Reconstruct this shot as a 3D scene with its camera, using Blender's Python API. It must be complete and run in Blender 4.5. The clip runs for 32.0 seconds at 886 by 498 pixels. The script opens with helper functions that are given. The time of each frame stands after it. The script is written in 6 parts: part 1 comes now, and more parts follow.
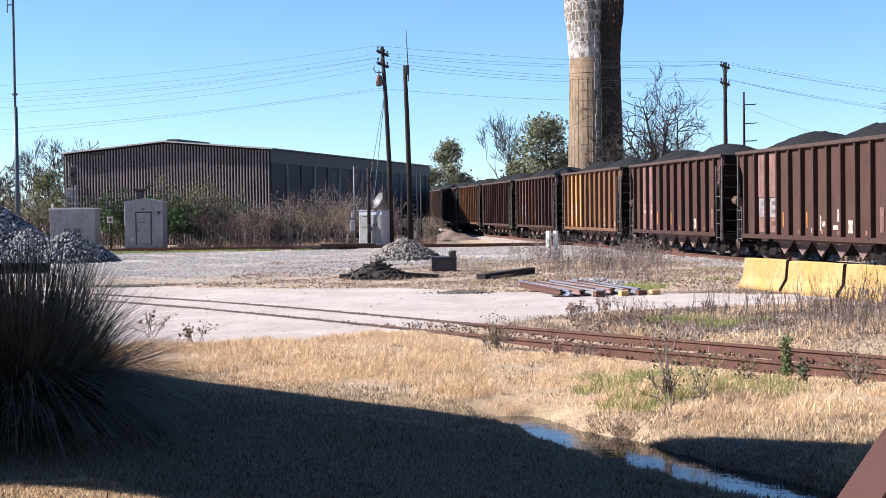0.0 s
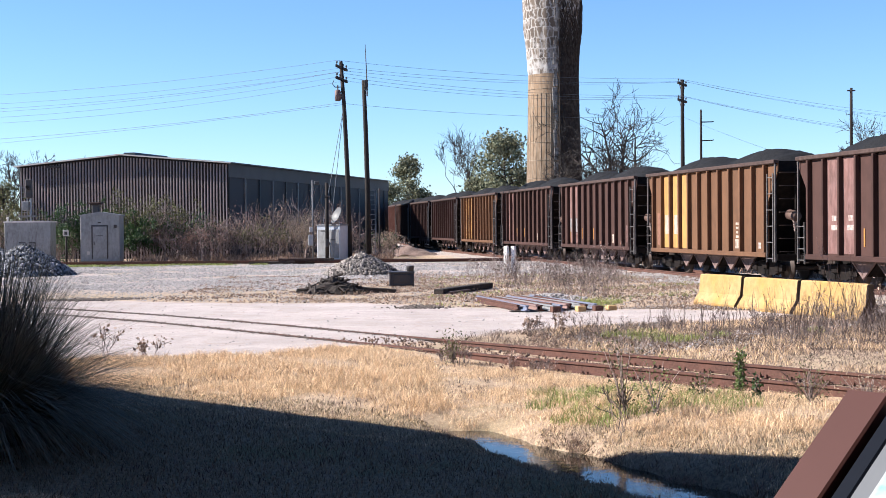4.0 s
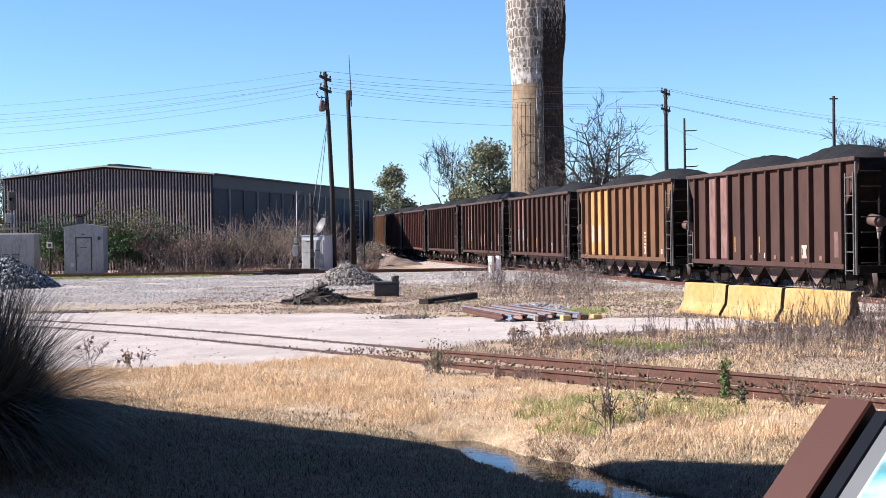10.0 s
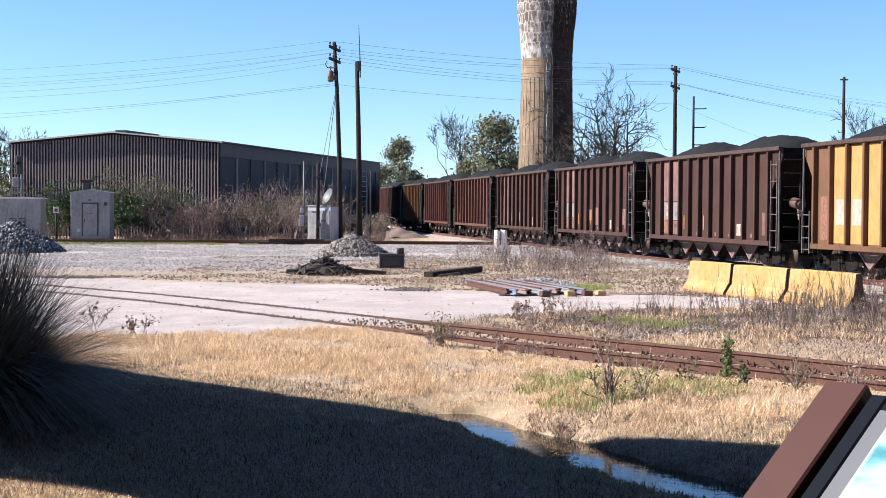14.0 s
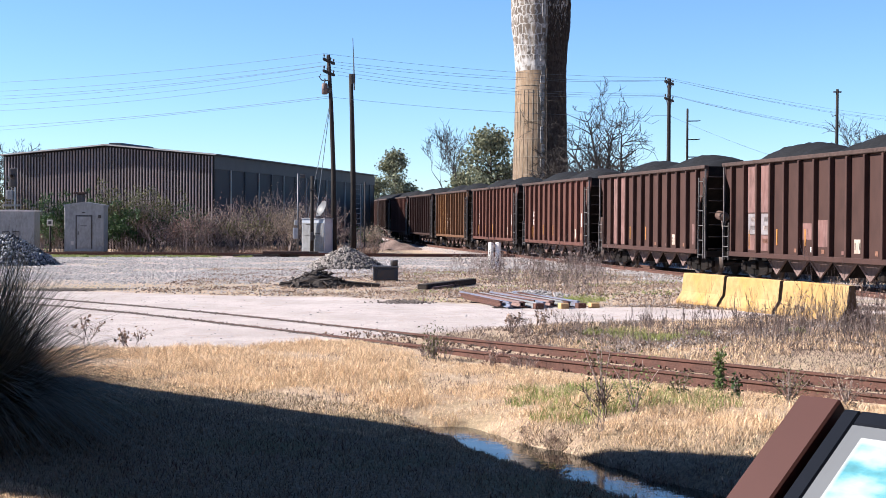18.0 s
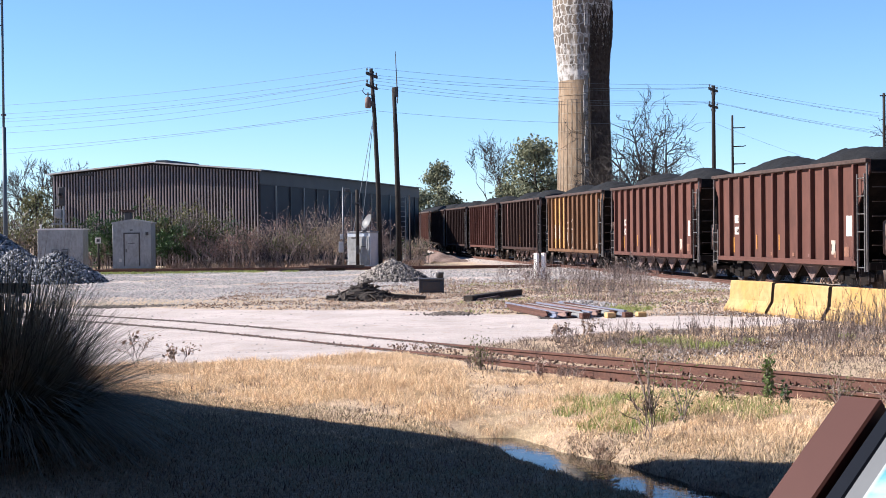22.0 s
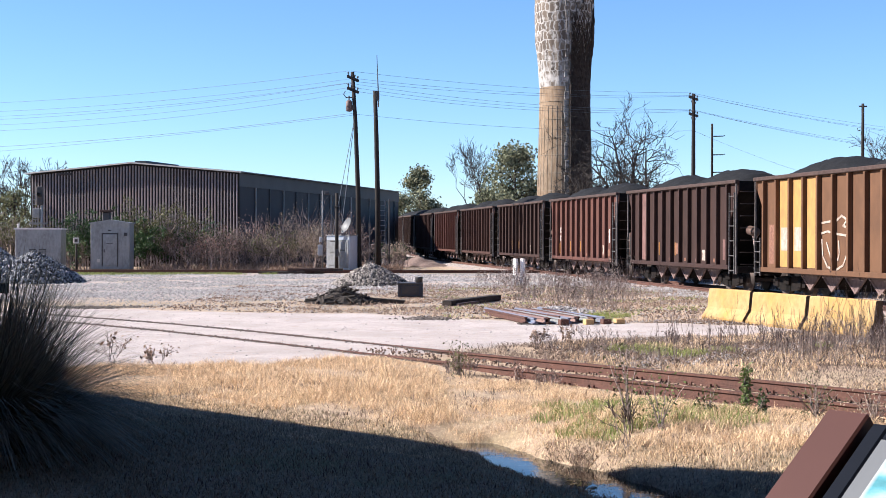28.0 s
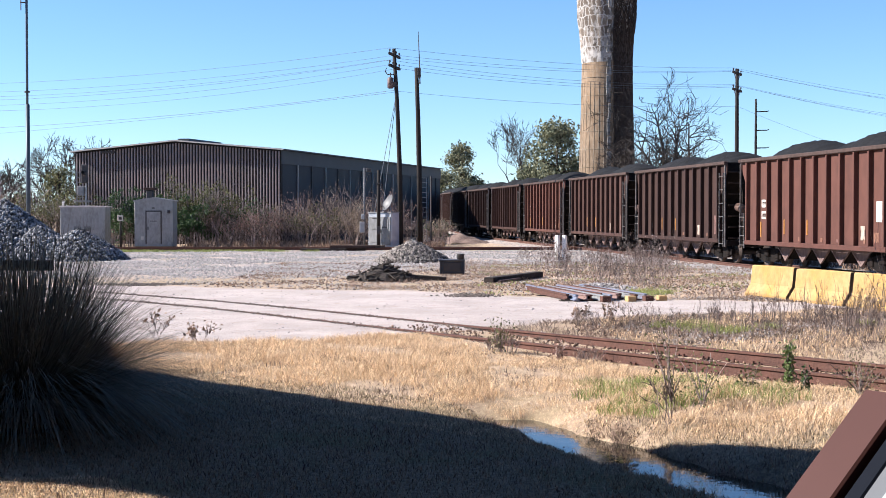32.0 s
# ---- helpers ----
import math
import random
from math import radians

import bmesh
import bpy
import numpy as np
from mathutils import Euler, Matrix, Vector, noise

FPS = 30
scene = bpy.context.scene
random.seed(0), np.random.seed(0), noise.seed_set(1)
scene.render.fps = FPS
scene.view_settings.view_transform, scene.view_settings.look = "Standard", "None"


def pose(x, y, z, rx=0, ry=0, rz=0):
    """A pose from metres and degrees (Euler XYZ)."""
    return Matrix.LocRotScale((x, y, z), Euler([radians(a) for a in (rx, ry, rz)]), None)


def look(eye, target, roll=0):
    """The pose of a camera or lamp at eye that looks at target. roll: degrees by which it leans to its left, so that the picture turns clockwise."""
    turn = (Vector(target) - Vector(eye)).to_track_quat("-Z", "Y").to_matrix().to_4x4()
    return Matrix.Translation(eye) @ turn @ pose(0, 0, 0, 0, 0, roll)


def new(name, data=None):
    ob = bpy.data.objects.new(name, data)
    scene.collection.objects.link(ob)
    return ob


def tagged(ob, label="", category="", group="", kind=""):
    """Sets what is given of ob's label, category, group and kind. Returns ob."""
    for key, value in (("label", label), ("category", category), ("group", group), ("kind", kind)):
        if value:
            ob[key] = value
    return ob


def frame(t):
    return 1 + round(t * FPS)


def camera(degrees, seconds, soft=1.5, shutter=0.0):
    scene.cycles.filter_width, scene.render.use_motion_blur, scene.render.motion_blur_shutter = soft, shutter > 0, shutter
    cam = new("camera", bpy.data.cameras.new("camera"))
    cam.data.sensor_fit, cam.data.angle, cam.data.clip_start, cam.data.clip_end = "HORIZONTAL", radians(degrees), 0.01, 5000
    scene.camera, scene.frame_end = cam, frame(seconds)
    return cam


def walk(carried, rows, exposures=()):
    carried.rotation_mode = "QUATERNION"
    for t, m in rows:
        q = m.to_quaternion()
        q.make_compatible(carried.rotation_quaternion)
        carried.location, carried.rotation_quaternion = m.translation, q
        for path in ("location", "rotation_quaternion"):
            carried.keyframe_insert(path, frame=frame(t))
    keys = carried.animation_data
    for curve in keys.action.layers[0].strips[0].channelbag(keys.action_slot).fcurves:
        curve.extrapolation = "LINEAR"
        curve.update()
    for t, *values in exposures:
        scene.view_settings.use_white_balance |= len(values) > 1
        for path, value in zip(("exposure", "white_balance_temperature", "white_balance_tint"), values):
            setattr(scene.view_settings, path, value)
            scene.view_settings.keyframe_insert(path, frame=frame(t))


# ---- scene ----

# ---------------------------------------------------------------- camera
EYE_Z = 2.15
# seconds, yaw, pitch, roll
TURNS = [
    (0, -0.424, -1.543, -0.781), (0.5, -0.065, -1.546, -0.798), (1, 0.123, -1.538, -0.924), (1.5, 0.107, -1.527, -0.927),
    (2, -0.059, -1.471, -0.826), (2.5, -0.430, -1.301, -0.695), (3, -0.900, -1.110, -0.591), (3.5, -1.481, -0.948, -0.503),
    (4, -2.089, -0.949, -0.496), (4.5, -2.628, -1.097, -0.504), (6.5, -2.906, -2.025, -0.565), (7, -2.671, -2.107, -0.520),
    (7.5, -2.507, -2.036, -0.521), (8, -2.427, -1.809, -0.600), (8.5, -2.470, -1.411, -0.610), (9, -2.554, -0.944, -0.670),
    (9.5, -2.654, -0.586, -0.744), (10, -2.701, -0.560, -0.807), (10.5, -2.698, -0.859, -0.870), (11, -2.682, -1.436, -0.803),
    (11.5, -2.678, -2.091, -0.596), (12, -2.684, -2.630, -0.253), (12.5, -2.654, -2.816, 0.051), (13, -2.597, -2.621, 0.285),
    (13.5, -2.504, -2.176, 0.390), (14, -2.461, -1.641, 0.404), (14.5, -2.471, -1.233, 0.422), (16.5, -2.942, -1.191, 0.477),
    (17, -2.898, -1.185, 0.495), (17.5, -2.768, -1.168, 0.449), (18, -2.673, -1.148, 0.350), (18.5, -2.634, -1.085, 0.231),
    (19, -2.589, -0.971, 0.108), (19.5, -2.494, -0.927, 0.032), (20, -2.296, -0.922, -0.142), (20.5, -1.982, -0.943, -0.245),
    (21, -1.602, -0.936, -0.413), (21.5, -1.171, -0.829, -0.502), (22, -0.837, -0.666, -0.610), (22.5, -0.633, -0.509, -0.538),
    (23, -0.556, -0.475, -0.380), (23.5, -0.381, -0.679, -0.010), (24, -0.083, -1.117, 0.347), (24.5, 0.194, -1.494, 0.563),
    (26.5, -1.091, -0.617, 0.506), (27, -1.435, -0.392, 0.382), (27.5, -1.615, -0.383, 0.276), (28, -1.684, -0.492, 0.124),
    (28.5, -1.676, -0.644, -0.003), (29, -1.633, -0.791, -0.107), (29.5, -1.520, -0.962, -0.289), (30, -1.292, -1.110, -0.515),
    (30.5, -0.948, -1.172, -0.685), (31, -0.501, -1.200, -0.676), (31.5, -0.186, -1.249, -0.423), (32, 0.000, -1.426, -0.003),
]
# small sway of the hand: seconds, x, z
SWAY = [(0, -.083, .000), (2, -.066, -.006), (4, -.051, -.009), (9, -.048, -.009), (13, -.048, -.007), (16, -.022, -.004),
        (19, -.004, -.001), (23, .008, -.014), (28, -.011, -.004), (32, 0, 0)]


def sway(t):
    ts = [r[0] for r in SWAY]
    return np.interp(t, ts, [r[1] for r in SWAY]), np.interp(t, ts, [r[2] for r in SWAY])


def cam_pose(t, yaw, pitch, roll):
    dx, dz = sway(t)
    ya, pi = radians(yaw), radians(pitch)
    eye = Vector((dx, 0, EYE_Z + dz))
    ahead = Vector((-math.sin(ya) * math.cos(pi), math.cos(ya) * math.cos(pi), math.sin(pi)))
    return look(eye, eye + ahead * 10, roll)


cam = camera(34.5, 32.0, soft=.7)
walk(cam, [(t, cam_pose(t, a, b, c)) for t, a, b, c in TURNS], [(0, 1.60, 5180, 9), (32, 1.60, 5180, 9)])

# ---------------------------------------------------------------- light
SUN_AZ, SUN_EL = 84.0, 33.0            # degrees to the left of +y, and above the horizon
world = bpy.data.worlds.new("sky")
scene.world = world
world.use_nodes = True
wn = world.node_tree
sky = wn.nodes.new("ShaderNodeTexSky")
sky.sky_type, sky.sun_disc = "NISHITA", False
sky.sun_elevation, sky.sun_rotation = radians(SUN_EL), radians(-SUN_AZ)
sky.air_density, sky.dust_density, sky.ozone_density = 0.8, 0.0, 2.3
wn.nodes["Background"].inputs["Strength"].default_value = 0.05
wn.links.new(sky.outputs[0], wn.nodes["Background"].inputs[0])
sun_dir = Vector((-math.sin(radians(SUN_AZ)) * math.cos(radians(SUN_EL)), math.cos(radians(SUN_AZ)) * math.cos(radians(SUN_EL)), math.sin(radians(SUN_EL))))
sun = new("sun", bpy.data.lights.new("sun", "SUN"))
sun.data.energy, sun.data.angle, sun.data.color = 5.0, radians(0.53), (1.0, 0.81, 0.60)
sun.matrix_world = look(sun_dir * 60, (0, 0, 0))


# ---------------------------------------------------------------- materials
def mat(name, base, rough=0.8, metal=0.0, second=None, scale=3.0, amount=0.5, fine=None, fine_scale=40.0, bump=0.0, bump_scale=60.0,
        stretch=(1, 1, 1), spec=0.25, per_object=0.0, transmission=0.0, detail=6.0):
    """A surface with stains (second colour at scale), grain (fine colour) and relief."""
    m = bpy.data.materials.new(name)
    m.use_nodes = True
    nt = m.node_tree
    n, l = nt.nodes, nt.links
    b = n["Principled BSDF"]
    b.inputs["Roughness"].default_value, b.inputs["Metallic"].default_value = rough, metal
    b.inputs["Specular IOR Level"].default_value = spec
    b.inputs["Transmission Weight"].default_value = transmission
    co = n.new("ShaderNodeTexCoord")
    mp = n.new("ShaderNodeMapping")
    mp.inputs["Scale"].default_value = stretch
    l.new(co.outputs["Object"], mp.inputs[0])
    vec = mp.outputs[0]
    if per_object:
        oi = n.new("ShaderNodeObjectInfo")
        ad = n.new("ShaderNodeVectorMath")
        ad.operation = "ADD"
        sc = n.new("ShaderNodeMath")
        sc.operation = "MULTIPLY"
        sc.inputs[1].default_value = 57.0
        l.new(oi.outputs["Random"], sc.inputs[0])
        l.new(vec, ad.inputs[0])
        l.new(sc.outputs[0], ad.inputs[1])
        vec = ad.outputs[0]
    rgb = n.new("ShaderNodeRGB")
    rgb.outputs[0].default_value = (*base, 1)
    col = rgb.outputs[0]

    def mix(col, other, scale, lo, hi, amount):
        t = n.new("ShaderNodeTexNoise")
        t.inputs["Scale"].default_value, t.inputs["Detail"].default_value = scale, detail
        t.inputs["Roughness"].default_value = 0.6
        l.new(vec, t.inputs["Vector"])
        r = n.new("ShaderNodeMapRange")
        r.inputs[1].default_value, r.inputs[2].default_value, r.inputs[4].default_value = lo, hi, amount
        l.new(t.outputs[0], r.inputs[0])
        x = n.new("ShaderNodeMix")
        x.data_type = "RGBA"
        l.new(r.outputs[0], x.inputs[0])
        l.new(col, x.inputs[6])
        x.inputs[7].default_value = (*other, 1)
        return x.outputs[2]
    if second:
        col = mix(col, second, scale, 0.38, 0.62, amount)
    if fine:
        col = mix(col, fine, fine_scale, 0.4, 0.65, 0.6)
    if per_object:
        hs = n.new("ShaderNodeHueSaturation")
        r = n.new("ShaderNodeMapRange")
        r.inputs[3].default_value, r.inputs[4].default_value = 1 - per_object, 1 + per_object
        l.new(oi.outputs["Random"], r.inputs[0])
        l.new(r.outputs[0], hs.inputs["Value"])
        l.new(col, hs.inputs["Color"])
        col = hs.outputs[0]
    l.new(col, b.inputs["Base Color"])
    if bump:
        t = n.new("ShaderNodeTexNoise")
        t.inputs["Scale"].default_value, t.inputs["Detail"].default_value = bump_scale, 4
        l.new(vec, t.inputs["Vector"])
        bp = n.new("ShaderNodeBump")
        bp.inputs["Strength"].default_value, bp.inputs["Distance"].default_value = bump, 0.02
        l.new(t.outputs[0], bp.inputs["Height"])
        l.new(bp.outputs[0], b.inputs["Normal"])
    return m


def island_mat(name, dark, light, rough=0.9, translucent=0.0, bump=0.0):
    """Many small pieces: each takes its own tone between dark and light."""
    m = bpy.data.materials.new(name)
    m.use_nodes = True
    n, l = m.node_tree.nodes, m.node_tree.links
    b = n["Principled BSDF"]
    b.inputs["Roughness"].default_value = rough
    b.inputs["Specular IOR Level"].default_value = 0.25
    g = n.new("ShaderNodeNewGeometry")
    x = n.new("ShaderNodeMix")
    x.data_type = "RGBA"
    x.inputs[6].default_value, x.inputs[7].default_value = (*dark, 1), (*light, 1)
    l.new(g.outputs["Random Per Island"], x.inputs[0])
    l.new(x.outputs[2], b.inputs["Base Color"])
    if translucent:
        tr = n.new("ShaderNodeBsdfTranslucent")
        ms = n.new("ShaderNodeMixShader")
        ms.inputs[0].default_value = translucent
        l.new(x.outputs[2], tr.inputs[0])
        l.new(b.outputs[0], ms.inputs[1])
        l.new(tr.outputs[0], ms.inputs[2])
        l.new(ms.outputs[0], n["Material Output"].inputs[0])
    return m

M_STEEL = mat("rusty_rail_steel", (.10, .048, .036), .75, .3, (.055, .03, .025), 4, .8, (.14, .075, .055), 30, .3, 80)
M_TIE = mat("creosoted_timber", (.055, .042, .035), .9, 0, (.11, .09, .075), 5, .7, (.03, .025, .02), 60, .5, 90, (1, 6, 6), per_object=.2)
M_COAL = mat("coal", (.010, .010, .011), .85, 0, (.02, .02, .021), 6, .6, (.004, .004, .005), 30, .9, 22, spec=.15)
# grimy steel, base near black to hold the shade of ends and underframe
M_UNDER = mat("grimy_shade_dark_steel", (.0065, .0058, .0055), .9, 0, (.02, .014, .012), 4, .6, None, 40, .2, 60, spec=.1)
M_WHEEL = mat("worn_wheel_steel", (.05, .04, .036), .6, .4, (.09, .06, .045), 5, .5)
M_DUST = mat("dusty_top_chord", (.052, .031, .026), .85, .1, (.032, .021, .018), 1.2, .8, (.08, .055, .047), 9, .2, 60)
M_LADDER = mat("grey_ladder_steel", (.14, .13, .125), .6, .3, (.03, .022, .02), 6, .6)
M_POST = mat("scuffed_grey_corner_post", (.15, .135, .13), .7, 0, (.06, .048, .044), 2, .8)
PAINT = {}
for nm, c1, c2 in (("brown", (.050, .0275, .023), (.036, .0205, .0175)), ("red", (.088, .041, .032), (.064, .032, .026)),
                   ("dark", (.037, .0215, .0185), (.026, .016, .014)), ("orange", (.112, .060, .033), (.084, .046, .028))):
    PAINT[nm] = mat("weathered_%s_car_paint" % nm, c1, .75, .05, c2, .9, .7, (c1[0] * 1.22, c1[1] * 1.2, c1[2] * 1.2), 2.6, .06, 30, (1, .8, .55), per_object=.1, detail=9.0, spec=.12)
M_YELLOW = mat("faded_yellow_panel_paint", (.37, .205, .058), .7, 0, (.29, .16, .05), 1.5, .7, (.22, .125, .05), 4, .05, 40, (1, 1, .6))
M_PINK = mat("faded_pink_panel_paint", (.14, .072, .062), .7, 0, (.075, .042, .036), 2.0, .8, (.20, .12, .11), 5, .05, 40, (1, 1, .5))
M_WHITE = mat("chalky_white_paint", (.46, .44, .42), .75, 0, (.40, .34, .31), 4, .6, (.48, .44, .40), 20, .1, 60)
M_OFFWHITE = mat("flaked_white_marking", (.40, .34, .31), .75, 0, (.16, .10, .085), 8, .8)
M_AMBER = mat("amber_reflective_strip", (.36, .165, .03), .6, 0, (.2, .09, .03), 6, .6)


# ---------------------------------------------------------------- mesh tools
class MB:
    """Collects vertices and faces of one mesh."""

    def __init__(self):
        self.v, self.f = [], []

    def add(self, vs, fs):
        k = len(self.v)
        self.v += [tuple(p) for p in vs]
        self.f += [tuple(k + i for i in f) for f in fs]
        return self

    def box(self, x0, x1, y0, y1, z0, z1, bevel=0.0, m=None):
        if bevel:
            b = min(bevel, (x1 - x0) * .45, (y1 - y0) * .45, (z1 - z0) * .45)
            vs = []
            for z, i in ((z0, b), (z0 + b, 0), (z1 - b, 0), (z1, b)):
                vs += [(x0 + i, y0 + b, z), (x0 + b, y0 + i, z), (x1 - b, y0 + i, z), (x1 - i, y0 + b, z),
                       (x1 - i, y1 - b, z), (x1 - b, y1 - i, z), (x0 + b, y1 - i, z), (x0 + i, y1 - b, z)]
            fs = [tuple(range(7, -1, -1)), tuple(range(24, 32))]
            for r in range(3):
                fs += [(8 * r + j, 8 * r + (j + 1) % 8, 8 * r + 8 + (j + 1) % 8, 8 * r + 8 + j) for j in range(8)]
        else:
            vs = [(x, y, z) for z in (z0, z1) for x, y in ((x0, y0), (x1, y0), (x1, y1), (x0, y1))]
            fs = [(3, 2, 1, 0), (4, 5, 6, 7), (0, 1, 5, 4), (1, 2, 6, 5), (2, 3, 7, 6), (3, 0, 4, 7)]
        if m is not None:
            vs = [m @ Vector(p) for p in vs]
        return self.add(vs, fs)

    def tube(self, pts, radii, n=8, caps=True):
        """A round bar along pts with a radius at each."""
        pts = [Vector(p) for p in pts]
        if not hasattr(radii, "__len__"):
            radii = [radii] * len(pts)
        vs, fs = [], []
        for i, p in enumerate(pts):
            d = (pts[min(i + 1, len(pts) - 1)] - pts[max(i - 1, 0)]).normalized()
            a = d.cross(Vector((0, 0, 1)) if abs(d.z) < .9 else Vector((1, 0, 0))).normalized()
            b = d.cross(a)
            vs += [p + (a * math.cos(6.28319 * j / n) + b * math.sin(6.28319 * j / n)) * radii[i] for j in range(n)]
        for i in range(len(pts) - 1):
            fs += [(i * n + j, i * n + (j + 1) % n, (i + 1) * n + (j + 1) % n, (i + 1) * n + j) for j in range(n)]
        if caps:
            fs += [tuple(range(n - 1, -1, -1)), tuple(range((len(pts) - 1) * n, len(pts) * n))]
        return self.add(vs, fs)

    def prism(self, poly, axis, a, b, m=None):
        """A polygon of two coordinates pushed along axis from a to b."""
        def p3(u, v, w):
            return {"x": (w, u, v), "y": (u, w, v), "z": (u, v, w)}[axis]
        n = len(poly)
        vs = [p3(u, v, a) for u, v in poly] + [p3(u, v, b) for u, v in poly]
        if m is not None:
            vs = [m @ Vector(p) for p in vs]
        return self.add(vs, [tuple(range(n)), tuple(range(2 * n - 1, n - 1, -1))] + [(i, i + n, (i + 1) % n + n, (i + 1) % n) for i in range(n)])

    def mesh(self, name, material, smooth=False, fix=True):
        me = bpy.data.meshes.new(name)
        me.from_pydata(self.v, [], self.f)
        me.materials.append(material)
        if fix:
            bm = bmesh.new()
            bm.from_mesh(me)
            bmesh.ops.recalc_face_normals(bm, faces=bm.faces)
            bm.to_mesh(me)
            bm.free()
        if smooth:
            me.polygons.foreach_set("use_smooth", [True] * len(me.polygons))
        me.update()
        return me


def part(name, mb, material, parent=None, label="", at=None, smooth=False, fix=True):
    me = mb if isinstance(mb, bpy.types.Mesh) else mb.mesh(name, material, smooth, fix)
    ob = new(name, me)
    if parent is not None:
        ob.parent = parent
    if at is not None:
        ob.matrix_basis = at
    if label:
        ob["label"] = label
    return ob


def thing(name, label, category, group="", m=None, kind=""):
    e = tagged(new(name), label, category, group, kind)
    e.empty_display_size = .2
    if m is not None:
        e.matrix_basis = m
    return e


def nz(x, y, z=0.0, s=1.0):
    return noise.noise(Vector((x * s, y * s, z)))


# ---------------------------------------------------------------- the main line
CAR_PITCH, CAR_LEN, SIDE_H = 14.72, 13.1, 3.1
_s = np.arange(-200.0, 330.0, 1.0)
_k = np.interp(_s, [-60, -40, 0, 40, 80, 120, 128, 145], [0, -.99e-3, -.99e-3, -.14e-3, -1.05e-3, -2.19e-3, -1.0e-3, 1.6e-3])
_th = np.cumsum(_k)
_th += .149 - _th[200]
_x, _y = np.cumsum(-np.sin(_th)), np.cumsum(np.cos(_th))
_x += 14.17 - _x[200]
_y += 45.0 - _y[200]
_z = .17 + .02 * np.clip(-_s, 0, 10) / 10 + .30 * np.clip((_s - 70) / 60, 0, 1) ** 1.5


def line(s):
    """Place of the main line's rail heads and its heading, s metres along."""
    return float(np.interp(s, _s, _x)), float(np.interp(s, _s, _y)), float(np.interp(s, _s, _z)), float(np.interp(s, _s, _th))


def line_dist(x, y):
    """Distance from the main line and the height of its rails there."""
    d = np.hypot(_x - x, _y - y)
    i = int(d.argmin())
    return float(d[i]), float(_z[i])


# place of the far end of the first yellow car, time by time
TRAIN = [(0, 38.2), (4, 14.3), (9, -15.75), (13, -39.7), (19, -75.2), (23, -99.0), (28, -128.7), (32, -152.4)]


def train_at(t):
    return float(np.interp(t, [r[0] for r in TRAIN], [r[1] for r in TRAIN]))


def car_pose(i, t):
    c = train_at(t) + i * CAR_PITCH - CAR_LEN / 2
    ax_, ay, az, _ = line(c - 4.6)
    bx, by, bz, _ = line(c + 4.6)
    return pose((ax_ + bx) / 2, (ay + by) / 2, (az + bz) / 2, math.degrees(math.atan2(bz - az, 9.2)), 0, math.degrees(math.atan2(-(bx - ax_), by - ay)))


def near_line(u):
    """The near siding: centre and heading, u metres along it from its nearest end."""
    pts = [(10.6, 11.6), (7.9, 15.6), (5.38, 18.95), (3.5, 21.45), (1.35, 24.45), (-.5, 27.1), (-3.4, 31.2), (-6.3, 34.7), (-9, 37.6), (-12, 40.4), (-20, 47), (-30, 53), (-42, 58)]
    d = [0]
    for a, b in zip(pts, pts[1:]):
        d.append(d[-1] + math.hypot(b[0] - a[0], b[1] - a[1]))
    x, y = np.interp(u, d, [p[0] for p in pts]), np.interp(u, d, [p[1] for p in pts])
    return float(x), float(y), d[-1]


NP = np.array([near_line(u)[:2] for u in np.arange(0, 60, .5)])
for _ in range(60):
    NP[1:-1] = (NP[:-2] + 2 * NP[1:-1] + NP[2:]) / 4


# ---------------------------------------------------------------- ground
def smooth(a, b, x):
    t = min(1.0, max(0.0, (x - a) / (b - a)))
    return t * t * (3 - 2 * t)


def ditch_x(y):
    return np.interp(y, [4, 8, 10, 11.2, 11.9, 12.6, 13.9, 14.6, 15.8, 17], [7.5, 4.9, 3.5, 2.75, 2.35, 1.97, 1.46, 1.15, .75, .35])


def height(x, y):
    h = .05 * nz(x, y, 1, .12) + .03 * nz(x, y, 2, .5)
    if 10 < y < 56 and x < 12:                     # level beside the siding
        h *= .15 + .85 * smooth(1.2, 4.0, float(np.hypot(NP[:, 0] - x, NP[:, 1] - y).min()))
    if y < 24:                                     # lawn and ditch
        w = .64 - .16 * smooth(13.4, 15.0, y) + .10 * nz(x, y, 8, 1.6)
        d = abs(x - ditch_x(y) + .10 * nz(y, 3.3, 4, 1.3)) * .82
        k = smooth(16.6, 15.2, y)
        h -= .34 * k * smooth(w, .2, d)
        if x > ditch_x(y):
            h += .10 * smooth(.5, 1.6, d) * smooth(20, 15, y)
    if x > -1.2 and 12 < y < 27:                   # the siding lies in a shallow cut
        h -= .09 * smooth(2.6, 1.3, float(np.hypot(NP[:, 0] - x, NP[:, 1] - y).min())) * smooth(-.6, 2.6, x)
    if y > 20:
        d, zr = line_dist(x, y)
        h = h + (zr - .16 - h) * smooth(6.5, 2.0, d)
        if y > 75:                                 # the crossing track stands at the same level
            h = h + (.0 - h) * smooth(6, 2, abs(y - 84)) * smooth(2, 5, d)
    return h


def shaded_lawn_edge(x):
    """Far edge of the mown lawn's darker colour, laid along the cast shade."""
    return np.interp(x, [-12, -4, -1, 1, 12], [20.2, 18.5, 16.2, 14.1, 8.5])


def lit_straw_edge(x):
    """Near edge of the darker lawn, where paler straw stands for sunlit grass."""
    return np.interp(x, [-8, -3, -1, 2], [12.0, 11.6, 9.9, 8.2])


